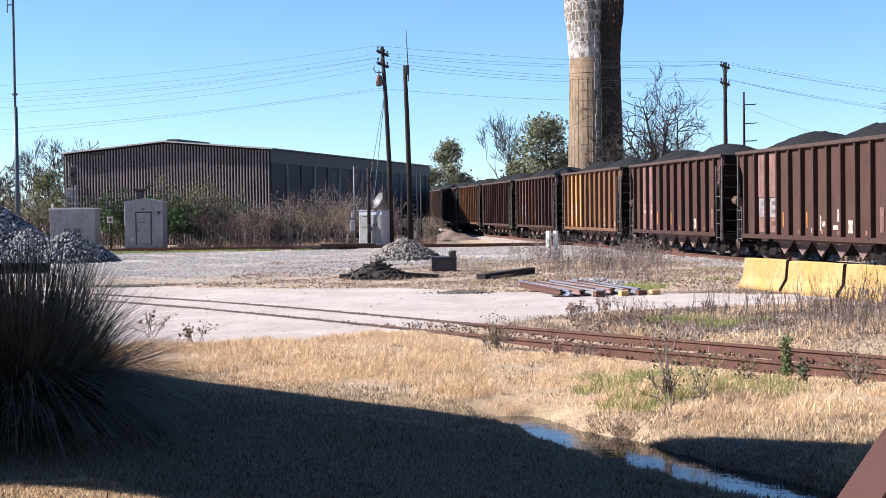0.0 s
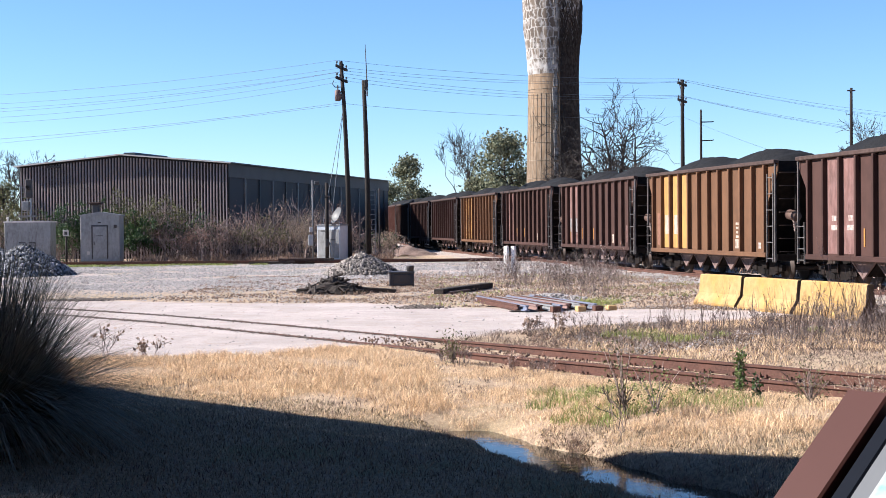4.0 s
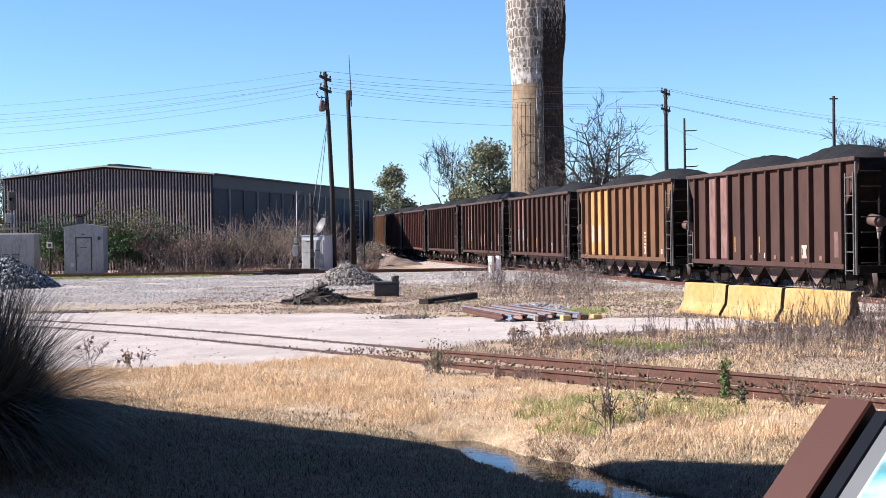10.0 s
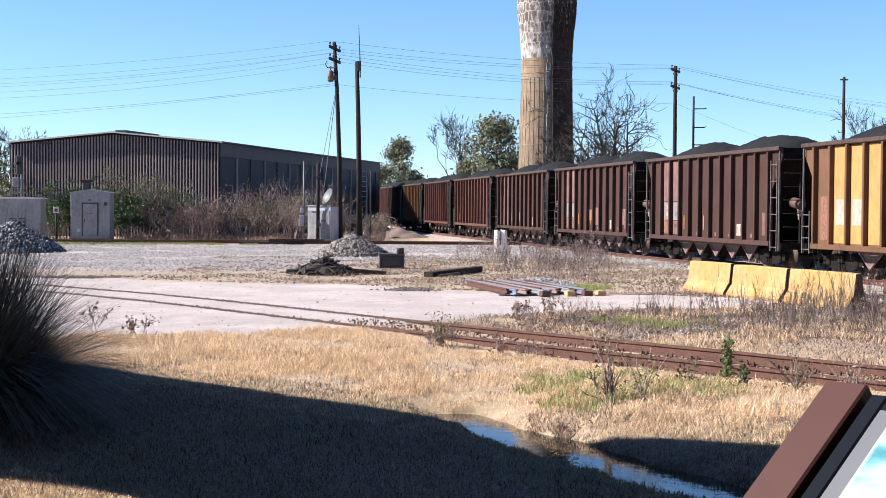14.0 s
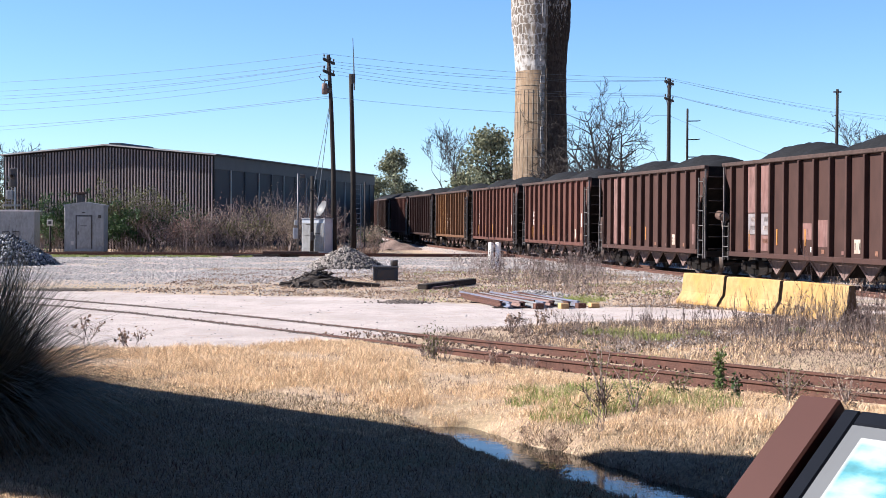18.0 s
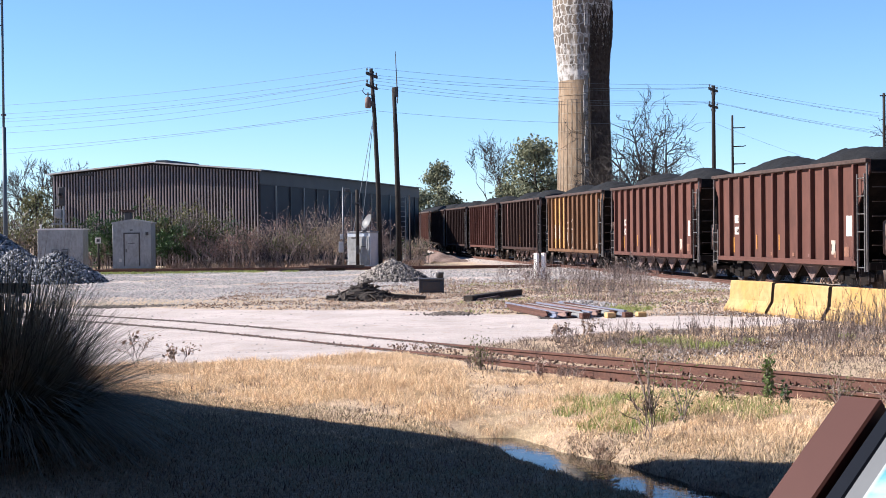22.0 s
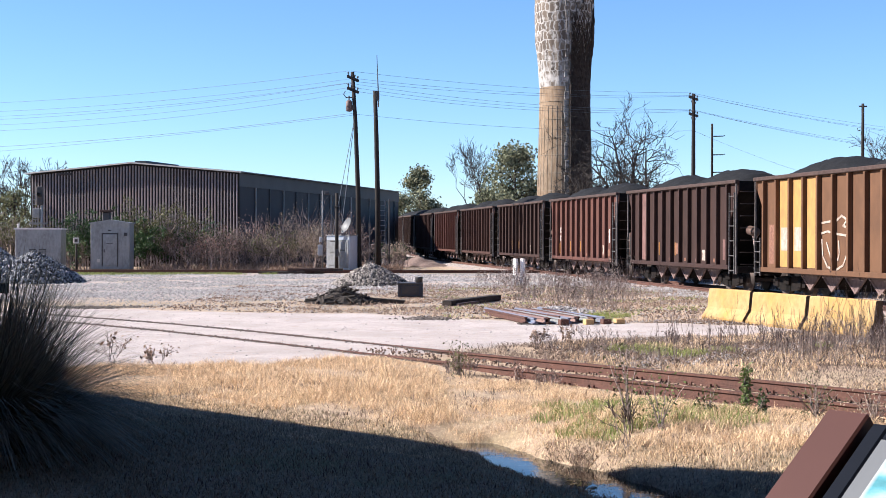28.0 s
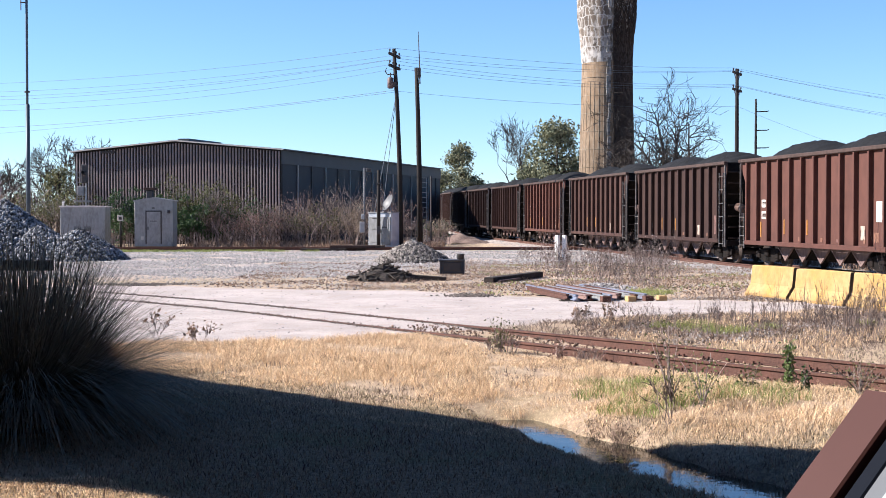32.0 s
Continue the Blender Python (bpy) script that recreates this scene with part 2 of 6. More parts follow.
def zones(x, y):
    """road, gravel, lawn, each 0 to 1."""
    e = .9 * nz(x, y, 5, .35) + .35 * nz(x, y, 6, 1.5)
    # the road runs across, nearer at the left
    far = np.interp(x, [-40, -10, 0, 8, 14, 30], [43, 43, 38.5, 34.5, 33.5, 33])
    near = np.interp(x, [-40, -10, -5, -3, -1.6, 0, 3, 6, 9, 30], [22, 23.5, 24.0, 24.2, 24.8, 26.2, 29.2, 30.8, 32.0, 32.6])
    road = smooth(-.5, .5, far + e - y) * smooth(-.5, .5, y - near - e)
    gy = np.interp(x, [-60, -20, -4, 1, 6, 30], [46, 46.5, 48, 56, 60, 60])
    gravel = smooth(-2.5, 2.5, y - gy + 2 * e) * smooth(4, -4, y - 82 + 2 * e)
    d, _z0 = line_dist(x, y) if y > 18 else (99, 0)
    gravel = max(gravel, smooth(4.2, 2.6, d + e))
    # lawn zone keeps close to the roof's shadow outline
    lawn = smooth(.8, -.8, y - shaded_lawn_edge(x) + e * .6) * smooth(-.6, .6, y - lit_straw_edge(x) + e * .3)
    return road, gravel, lawn


def ground_material():
    m = bpy.data.materials.new("mixed_yard_ground")
    m.use_nodes = True
    n, l = m.node_tree.nodes, m.node_tree.links
    b = n["Principled BSDF"]
    b.inputs["Roughness"].default_value = .95
    b.inputs["Specular IOR Level"].default_value = .2
    co = n.new("ShaderNodeTexCoord")

    def noise_tex(scale, detail=8, rough=.65):
        t = n.new("ShaderNodeTexNoise")
        t.inputs["Scale"].default_value, t.inputs["Detail"].default_value, t.inputs["Roughness"].default_value = scale, detail, rough
        l.new(co.outputs["Object"], t.inputs["Vector"])
        return t.outputs[0]

    def mixc(fac, a, c):
        x = n.new("ShaderNodeMix")
        x.data_type = "RGBA"
        l.new(fac, x.inputs[0])
        for i, v in ((6, a), (7, c)):
            if isinstance(v, tuple):
                x.inputs[i].default_value = (*v, 1)
            else:
                l.new(v, x.inputs[i])
        return x.outputs[2]

    def ramp(v, lo, hi, to=1.0):
        r = n.new("ShaderNodeMapRange")
        r.inputs[1].default_value, r.inputs[2].default_value, r.inputs[4].default_value = lo, hi, to
        l.new(v, r.inputs[0])
        return r.outputs[0]

    def attr(name):
        a = n.new("ShaderNodeAttribute")
        a.attribute_name = name
        return a.outputs["Fac"]
    n1, n2, n3, n4 = noise_tex(.5), noise_tex(3.0), noise_tex(22.0), noise_tex(90.0)
    dry = mixc(ramp(n2, .4, .62), (.44, .33, .225), (.29, .21, .15))
    dry = mixc(ramp(n3, .45, .65), dry, (.54, .42, .29))
    dry = mixc(ramp(n1, .52, .66, .55), dry, (.30, .25, .13))
    road = mixc(ramp(n1, .4, .6), (.52, .455, .425), (.43, .37, .34))
    road = mixc(ramp(n3, .5, .62, .5), road, (.33, .29, .27))
    road = mixc(ramp(n2, .54, .68, .75), road, (.38, .29, .235))
    road = mixc(ramp(noise_tex(1.3), .52, .62, .55), road, (.37, .315, .285))
    road = mixc(ramp(n4, .55, .64, .5), road, (.26, .235, .22))
    gravel = mixc(ramp(n4, .4, .6), (.44, .395, .38), (.22, .195, .185))
    gravel = mixc(ramp(n2, .45, .6, .75), gravel, (.50, .41, .36))
    gravel = mixc(ramp(n1, .46, .56, .7), gravel, (.47, .37, .31))
    gravel = mixc(ramp(noise_tex(.28), .52, .64, .6), gravel, (.30, .255, .15))
    # lawn colours hold part of the shade that falls here
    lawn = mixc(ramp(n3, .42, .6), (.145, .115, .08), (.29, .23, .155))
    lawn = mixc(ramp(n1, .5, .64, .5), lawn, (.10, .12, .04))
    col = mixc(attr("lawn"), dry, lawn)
    col = mixc(attr("gravel"), col, gravel)
    col = mixc(attr("road"), col, road)
    l.new(col, b.inputs["Base Color"])
    bp = n.new("ShaderNodeBump")
    bp.inputs["Strength"].default_value, bp.inputs["Distance"].default_value = .7, .04
    mm = n.new("ShaderNodeMath")
    mm.operation = "ADD"
    l.new(n3, mm.inputs[0])
    l.new(n4, mm.inputs[1])
    l.new(mm.outputs[0], bp.inputs["Height"])
    l.new(bp.outputs[0], b.inputs["Normal"])
    return m


def build_ground():
    xs = np.concatenate([[-3000, -1200, -500, -220], np.arange(-110, -30, 4), np.arange(-30, -8, 1.0), np.arange(-8, 12, .25), np.arange(12, 30, 1.0), np.arange(30, 111, 5), [220, 500, 1200, 3000]])
    ys = np.concatenate([[-2000, -600, -200, -80], np.arange(-40, 6, 3), np.arange(6, 20, .2), np.arange(20, 48, .4), np.arange(48, 100, 1.0), np.arange(100, 200, 6), [260, 400, 800, 1600, 3500]])
    vs, at = [], []
    for y in ys:
        for x in xs:
            near = abs(x) < 112 and -42 < y < 200
            vs.append((x, y, height(x, y) if near else 0.0))
            at.append(zones(x, y) if near else (0, 0, 0))
    GRID.update(x=xs, y=ys, v=np.array([(v[2], *a) for v, a in zip(vs, at)]).reshape(len(ys), len(xs), 4))
    w = len(xs)
    fs = [(j * w + i, j * w + i + 1, (j + 1) * w + i + 1, (j + 1) * w + i) for j in range(len(ys) - 1) for i in range(w - 1)]
    mb = MB()
    mb.v, mb.f = vs, fs
    me = mb.mesh("ground", ground_material(), True, fix=False)
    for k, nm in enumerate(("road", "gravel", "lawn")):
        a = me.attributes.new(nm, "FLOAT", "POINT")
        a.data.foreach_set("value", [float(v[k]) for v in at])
    return tagged(new("ground", me), "dry winter grass, gravel and pale dirt road of a rail yard", "ground", kind="structure")


GRID = {}
build_ground()


def lookup(x, y):
    """Height, road, gravel and lawn at arrays of places, from the ground's own grid."""
    gx, gy, g = GRID["x"], GRID["y"], GRID["v"]
    i = np.clip(np.searchsorted(gx, x) - 1, 0, len(gx) - 2)
    j = np.clip(np.searchsorted(gy, y) - 1, 0, len(gy) - 2)
    u, v = ((x - gx[i]) / (gx[i + 1] - gx[i]))[:, None], ((y - gy[j]) / (gy[j + 1] - gy[j]))[:, None]
    return ((g[j, i] * (1 - u) + g[j, i + 1] * u) * (1 - v) + (g[j + 1, i] * (1 - u) + g[j + 1, i + 1] * u) * v).T


# ---------------------------------------------------------------- rails
def rail_poly():
    return [(-.07, -.17), (.07, -.17), (.07, -.155), (.012, -.135), (.012, -.045), (.036, -.035), (.036, -.004), (.028, 0),
            (-.028, 0), (-.036, -.004), (-.036, -.035), (-.012, -.045), (-.012, -.135), (-.07, -.155)]


def sweep(poly, pts):
    """poly (across, up) carried along pts (x, y, z)."""
    mb = MB()
    n = len(poly)
    for i, p in enumerate(pts):
        a, b = pts[max(i - 1, 0)], pts[min(i + 1, len(pts) - 1)]
        d = Vector((b[0] - a[0], b[1] - a[1], 0)).normalized()
        r = Vector((d.y, -d.x, 0))
        mb.v += [(p[0] + r.x * u, p[1] + r.y * u, p[2] + v) for u, v in poly]
    for i in range(len(pts) - 1):
        mb.f += [(i * n + j, i * n + (j + 1) % n, (i + 1) * n + (j + 1) % n, (i + 1) * n + j) for j in range(n)]
    mb.f += [tuple(range(n)), tuple(range((len(pts) - 1) * n, len(pts) * n))]
    return mb


def offset(path, d):
    out = []
    for i, p in enumerate(path):
        a, b = path[max(i - 1, 0)], path[min(i + 1, len(path) - 1)]
        v = Vector((b[0] - a[0], b[1] - a[1], 0)).normalized()
        out.append((p[0] + v.y * d, p[1] - v.x * d, p[2]))
    return out


def build_track(name, path, label, tie_from, tie_to, ties=True, spikes=False):
    t = thing(name, label, "railway track", kind="structure")
    for d in (-.755, .755):
        part("rail", sweep(rail_poly(), offset(path, d)), M_STEEL, t)
    if ties:
        cum = [0]
        for a, b in zip(path, path[1:]):
            cum.append(cum[-1] + math.hypot(b[0] - a[0], b[1] - a[1]))
        tie = MB().box(-1.3, 1.3, -.115, .115, -.36, -.178, .012).mesh("tie", M_TIE)
        plate = MB()
        for d in (-.755, .755):
            plate.box(d - .17, d + .17, -.09, .09, -.178, -.165)
            for a, b in ((-.1, -.05), (.1, .05), (-.1, .06)):
                plate.box(d + a - .018, d + a + .018, b - .018, b + .018, -.165, -.12)
        plate = plate.mesh("tie_plate", M_STEEL)
        u = tie_from
        while u < tie_to:
            x, y, z = (float(np.interp(u, cum, [p[k] for p in path])) for k in range(3))
            x2, y2 = (float(np.interp(u + .3, cum, [p[k] for p in path])) for k in range(2))
            m = pose(x, y, z, 0, 0, math.degrees(math.atan2(y2 - y, x2 - x)) - 90 + random.uniform(-1.2, 1.2))
            part("tie", tie, None, t, at=m)
            if spikes:
                part("tie_plate", plate, None, t, at=m)
            u += .53 + random.uniform(-.03, .03)
    return t


main_path = [line(s)[:3] for s in np.arange(-60, 170, 2.5)]
build_track("main_track", main_path, "rusty main line track on low grey ballast", 45, 165)
near_path = []
for u in np.arange(0, near_line(0)[2], 1.2):
    x, y, _ = near_line(u)
    near_path.append((x, y, .10 - .082 * smooth(9, 20, u)))
for _ in range(14):
    near_path = [near_path[0]] + [tuple((a[k] + 2 * b[k] + c[k]) / 4 for k in range(3)) for a, b, c in zip(near_path, near_path[1:], near_path[2:])] + [near_path[-1]]
# dirt packed beside the rails where the road crosses them
for d in (-.83, -.69, .69, .83):
    mb = sweep([(-.025, 0), (.025, 0), (.022, .006), (-.022, .006)], offset([(p[0], p[1], height(p[0], p[1]) + .008) for p in near_path[15:46]], d))
    tagged(new("trim_groove", mb.mesh("trim_groove", M_TIE)), "dark dirt strip along a rail in the road", "groove", kind="structure")
build_track("siding_track", near_path, "rusty siding track sunk in dry grass and the dirt road", 0, 15.5, spikes=True)
cross_path = [(x, 84.3 + .012 * x, .16) for x in np.arange(-70, 60, 3.0)]
build_track("crossing_track", cross_path, "dark rusty track crossing the main line", 30, 82)


# ---------------------------------------------------------------- coal cars
HL = CAR_LEN / 2
N_RIB = 12
RIBS = [-HL + .85 + i * (CAR_LEN - 1.7) / (N_RIB - 1) for i in range(N_RIB)]
Z0, Z1 = .92, 4.0                                # side sill and top of the side
_cache = {}
wheelsets = []


def car_mesh(key, make, material, smooth_=False):
    k = (key, material.name)
    if k not in _cache:
        _cache[k] = make().mesh(key, material, smooth_)
    return _cache[k]


def mk_side():
    side = [(-HL, Z1 - .02), (-HL, Z1 - .35), (-HL + .78, Z1 - 1.35), (-HL + .78, Z0 + .05), (HL - .78, Z0 + .05), (HL - .78, Z1 - 1.35), (HL, Z1 - .35), (HL, Z1 - .02)]
    return MB().prism(side, "x", -.02, .02)


def mk_slope():
    e, a, b = 1, HL, HL - 2.9
    return MB().add([(-1.44, a * .995, Z1 - .35), (1.44, a * .995, Z1 - .35), (1.44, b, Z0), (-1.44, b, Z0),
                (-1.44, a * .995 - e * .04, Z1 - .35), (1.44, a * .995 - e * .04, Z1 - .35), (1.44, b - e * .04, Z0), (-1.44, b - e * .04, Z0)],
               [(0, 1, 2, 3), (7, 6, 5, 4), (0, 3, 7, 4), (1, 5, 6, 2), (0, 4, 5, 1), (3, 2, 6, 7)])


def mk_head():
    return MB().box(-1.44, 1.44, HL * .99 - .05, HL * .99, Z1 - .4, Z1 - .02)


def mk_rib():
    return MB().box(-.155, 0, -.055, .055, Z0 + .02, Z1 - .13, .012)


def mk_chord():
    return MB().box(-.09, .09, -HL, HL, Z1 - .11, Z1 + .02, .02)


def mk_sill():
    return MB().box(-.09, .05, -HL + .7, HL - .7, Z0 - .1, Z0 + .06, .015)


def mk_pocket():
    mb = MB()
    mb.prism([(-.78, Z0 - .1), (.78, Z0 - .1), (.2, .36), (-.2, .36)], "x", -1.0, 1.0)
    return mb


def mk_pocket_rim():
    mb = MB()
    w = .05
    mb.prism([(-.66, Z0 - .1), (.66, Z0 - .1), (0, .37)], "x", -.014, .014)
    for e in (-1, 1):
        mb.add([(-.03, e * .78, Z0 - .1), (-.03, e * (.78 - w * 1.6), Z0 - .1), (-.03, e * 0, .40), (-.03, 0, .28),
                (.03, e * .78, Z0 - .1), (.03, e * (.78 - w * 1.6), Z0 - .1), (.03, e * 0, .40), (.03, 0, .28)],
               [(0, 1, 2, 3), (7, 6, 5, 4), (0, 3, 7, 4), (1, 5, 6, 2), (0, 4, 5, 1), (3, 2, 6, 7)])
    mb.box(-.028, .028, -.66, .66, Z0 - .16, Z0 - .1)
    return mb


def add_ladder(c, x, y, h):
    """A ladder: one stile with the other and the rungs under it."""
    st = car_mesh("stile_%g" % h, lambda: MB().box(-.02, .02, -.02, .02, 0, h), M_LADDER)
    a = part("ladder", st, None, c, "grey steel ladder", pose(x, y - .24, Z0 - .25))
    part("stile", st, None, a, at=pose(0, .48, 0))
    rung = car_mesh("rung", lambda: MB().tube([(0, .01, 0), (0, .47, 0)], .016, 6), M_LADDER)
    for i in range(max(4, int(h / .42))):
        part("rung", rung, None, a, at=pose(0, 0, .12 + i * (h - .25) / (max(4, int(h / .42)) - 1)))


def mk_corner():
    return MB().box(-.03, .03, -.022, .022, Z0 - .25, Z1 - .1, .008)


def mk_end_beam():
    mb = MB().box(-1.5, 1.5, -.12, .12, Z0 - .2, Z0 + .02, .02)
    return mb


def mk_end_post():
    return MB().box(-.06, .06, -.05, .05, Z0, Z1 - .35)


def mk_tank():
    mb = MB()
    mb.tube([(0, -.34, 0), (0, -.28, 0), (0, .28, 0), (0, .34, 0)], [.10, .17, .17, .08], 14)
    return mb


def mk_brake():
    mb = MB()
    pts = [(.25 * math.cos(a), 0, .25 * math.sin(a)) for a in np.linspace(0, 6.2832, 15)]
    mb.tube(pts, .022, 5, False)
    for a in range(4):
        mb.tube([(0, 0, 0), (.25 * math.cos(a * 1.57), 0, .25 * math.sin(a * 1.57))], .015, 5)
    return mb


def mk_coupler():
    mb = MB().box(-.08, .08, 0, .62, .78, .95, .02)
    mb.box(-.17, .17, .55, .82, .70, 1.02, .05)
    mb.tube([(.25, .0, .8), (.22, .35, .55), (.1, .8, .42)], .03, 6)
    return mb


def mk_frame():
    mb = MB()
    poly = [(-1.25, .36), (-1.25, .56), (-.95, .62), (-.45, .70), (.45, .70), (.95, .62), (1.25, .56), (1.25, .36), (1.02, .34), (.6, .22), (-.6, .22), (-1.02, .34)]
    for x in (-1.02, 1.02):
        mb.prism(poly, "x", x - .07, x + .07)
        for y in (-.88, .88):
            mb.box(x - .12, x + .12, y - .13, y + .13, .33, .60, .03)
        for y in (-.14, 0, .14):
            mb.tube([(x * 1.05, y, .24), (x * 1.05, y, .60)], .06, 8)
    mb.box(-1.2, 1.2, -.2, .2, .42, .66, .03)
    return mb


def mk_wheelset():
    mb = MB()
    for e in (-1, 1):
        prof = [(.66, .10), (.67, .40), (.665, .49), (.695, .49), (.70, .457), (.80, .45), (.80, .40), (.76, .35), (.745, .16), (.80, .13), (.80, .08)]
        n = 20
        vs = [(e * px, pr * math.cos(6.2832 * j / n), pr * math.sin(6.2832 * j / n)) for px, pr in prof for j in range(n)]
        fs = [(i * n + j, i * n + (j + 1) % n, (i + 1) * n + (j + 1) % n, (i + 1) * n + j) for i in range(len(prof) - 1) for j in range(n)]
        mb.add(vs, fs)
    mb.tube([(-1.1, 0, 0), (1.1, 0, 0)], .085, 10)
    for e in (-1, 1):                            # bolts of the axle end caps
        for j in range(3):
            a = 2.094 * j
            mb.box(e * 1.11 - .02, e * 1.11 + .02, .045 * math.cos(a) - .014, .045 * math.cos(a) + .014, .045 * math.sin(a) - .014, .045 * math.sin(a) + .014)
    return mb


def mk_coal(seed):
    nx, ny = 15, 70
    mb = MB()
    for j in range(ny + 1):
        y = -HL + .12 + (CAR_LEN - .24) * j / ny
        for i in range(nx + 1):
            x = -1.4 + 2.8 * i / nx
            w = math.cos(math.pi * x / 2.8) ** .8 if abs(x) < 1.399 else 0
            e = min(1, (HL - .12 - abs(y)) / 1.3)
            hump = .44 + .54 * (math.cos((abs(y) - 2.9) / 2.9 * math.pi * .62))
            z = Z1 - .28 + (.28 * e + .57 * hump * max(0, e) ** .7) * max(0, w) ** .8
            z += .05 * nz(x * 1.3, y * 1.3, seed) + .035 * nz(x * 3.1, y * 3.1, seed) + .035 * nz(x * 7, y * 7, seed)
            mb.v.append((x, y, z))
    w = nx + 1
    mb.f = [(j * w + i, j * w + i + 1, (j + 1) * w + i + 1, (j + 1) * w + i) for j in range(ny) for i in range(nx)]
    return mb


M_RESERV = mat("dusty_tan_reservoir", (.10, .064, .05), .7, .1, (.07, .042, .035), 4, .7)
M_RIM = mat("dusty_pocket_edge", (.15, .105, .095), .8, .1, (.08, .05, .045), 4, .7)


def build_car(i, paint, panels, marks, label):
    P = PAINT[paint]
    c = thing("coal_hopper_car", label, "hopper car", "coal cars of the train")
    for e in (-1, 1):
        part("side_sheet", car_mesh("side_sheet", mk_side, P), P, c, at=pose(e * 1.45, 0, 0))
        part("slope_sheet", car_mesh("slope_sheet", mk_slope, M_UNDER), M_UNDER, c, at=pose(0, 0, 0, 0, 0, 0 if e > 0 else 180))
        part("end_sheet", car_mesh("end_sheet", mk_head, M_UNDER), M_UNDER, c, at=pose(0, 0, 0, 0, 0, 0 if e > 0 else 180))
        for y in RIBS:
            part("rib", car_mesh("rib", mk_rib, P), P, c, at=pose(e * 1.47, y, 0, 0, 0, 0 if e < 0 else 180))
        part("top_chord", car_mesh("top_chord", mk_chord, M_DUST), M_DUST, c, "dusty top chord", pose(e * 1.52, 0, 0))
        part("side_sill", car_mesh("side_sill", mk_sill, P), P, c, at=pose(e * 1.53, 0, 0))
        for d in (-1, 1):
            part("corner_post", car_mesh("corner_post", mk_corner, M_POST), M_POST, c, "grey corner post", pose(e * 1.53, d * (HL - .06), 0))
        add_ladder(c, e * 1.58, -(HL - .36), 2.9)
        add_ladder(c, e * 1.58, HL - .36, 1.3)
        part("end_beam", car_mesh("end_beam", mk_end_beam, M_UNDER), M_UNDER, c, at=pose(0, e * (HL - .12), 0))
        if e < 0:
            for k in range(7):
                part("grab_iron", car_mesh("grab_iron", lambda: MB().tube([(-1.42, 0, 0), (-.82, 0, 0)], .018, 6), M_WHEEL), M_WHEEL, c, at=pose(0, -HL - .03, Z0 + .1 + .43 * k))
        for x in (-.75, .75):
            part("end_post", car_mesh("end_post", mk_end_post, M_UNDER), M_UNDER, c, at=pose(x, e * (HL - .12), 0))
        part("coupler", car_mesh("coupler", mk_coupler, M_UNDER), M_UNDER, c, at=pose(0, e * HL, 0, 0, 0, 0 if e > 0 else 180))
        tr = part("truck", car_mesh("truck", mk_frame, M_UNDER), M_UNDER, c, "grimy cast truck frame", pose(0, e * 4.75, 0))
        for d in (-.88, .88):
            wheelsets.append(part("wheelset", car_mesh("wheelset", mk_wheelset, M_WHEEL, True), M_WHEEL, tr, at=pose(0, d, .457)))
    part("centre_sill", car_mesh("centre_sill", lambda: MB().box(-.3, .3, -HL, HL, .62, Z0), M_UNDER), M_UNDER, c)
    for k in range(5):
        y = -3.1 + 1.55 * k
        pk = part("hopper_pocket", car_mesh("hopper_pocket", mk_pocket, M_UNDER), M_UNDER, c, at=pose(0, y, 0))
        for e in (-1, 1):
            part("pocket_rim", car_mesh("pocket_rim", mk_pocket_rim, M_RIM), M_RIM, pk, at=pose(e * 1.08, 0, 0))
    if paint == "red":                           # upright reservoir on the red cars
        part("brake_reservoir", car_mesh("tank_upright", lambda: MB().tube([(0, 0, 0), (0, 0, .06), (0, 0, .98), (0, 0, 1.04)], [.10, .17, .17, .09], 14), M_RESERV, True), M_RESERV, c, "tan upright air reservoir", pose(-.9, -(HL + .02), 1.15))
    else:
        tank = part("brake_reservoir", car_mesh("tank", mk_tank, M_RESERV, True), M_RESERV, c, "tan steel air reservoir", pose(-.85, -(HL - .2), 2.2, 8, 0, 0))
        part("drain_funnel", car_mesh("drain_funnel", lambda: MB().tube([(0, 0, -.15), (0, 0, -.5)], [.10, .02], 8), M_OFFWHITE), M_OFFWHITE, tank, at=pose(0, -.2, 0))
    part("brake_wheel", car_mesh("brake_wheel", mk_brake, M_UNDER), M_UNDER, c, at=pose(.6, -(HL + .03), 2.4))
    part("coal_load", car_mesh("coal_load_%d" % (i % 3), lambda: mk_coal(i % 3 + 3), M_COAL, True), M_COAL, c, "heaped black coal")
    for k, (mt, z0, z1) in panels.items():       # painted panels between two ribs
        y0, y1 = sorted((-RIBS[k], -RIBS[k + 1]))
        part("painted_panel", MB().box(-1.478, -1.472, y0 + .07, y1 - .07, z0, z1), mt, c)
        part("painted_panel", MB().box(1.472, 1.478, y0 + .07, y1 - .07, z0, z1), mt, c)
    for k, u, z0, w, h, mt in marks:             # small stencils: panel, share of it, height, size
        y = -(RIBS[k] + (RIBS[k + 1] - RIBS[k]) * u)
        part("stencil", MB().box(-1.484, -1.476, y - w / 2, y + w / 2, z0, z0 + h), mt, c)
    return c


Y_FULL, P_FULL = (M_YELLOW, Z0 + .1, Z1 - .15), (M_PINK, Z0 + .1, Z1 - .15)
M_BLUEGREY = mat("chalky_blue_grey_panel_paint", (.17, .155, .16), .75, 0, (.10, .08, .078), 3, .8, (.26, .24, .24), 6)
M_RUSTP = mat("orange_rust_patch", (.15, .07, .042), .8, 0, (.09, .042, .03), 5, .8, (.24, .13, .09), 14)
M_CREAM = mat("faded_cream_plate", (.36, .30, .25), .75, 0, (.22, .155, .12), 5, .7)
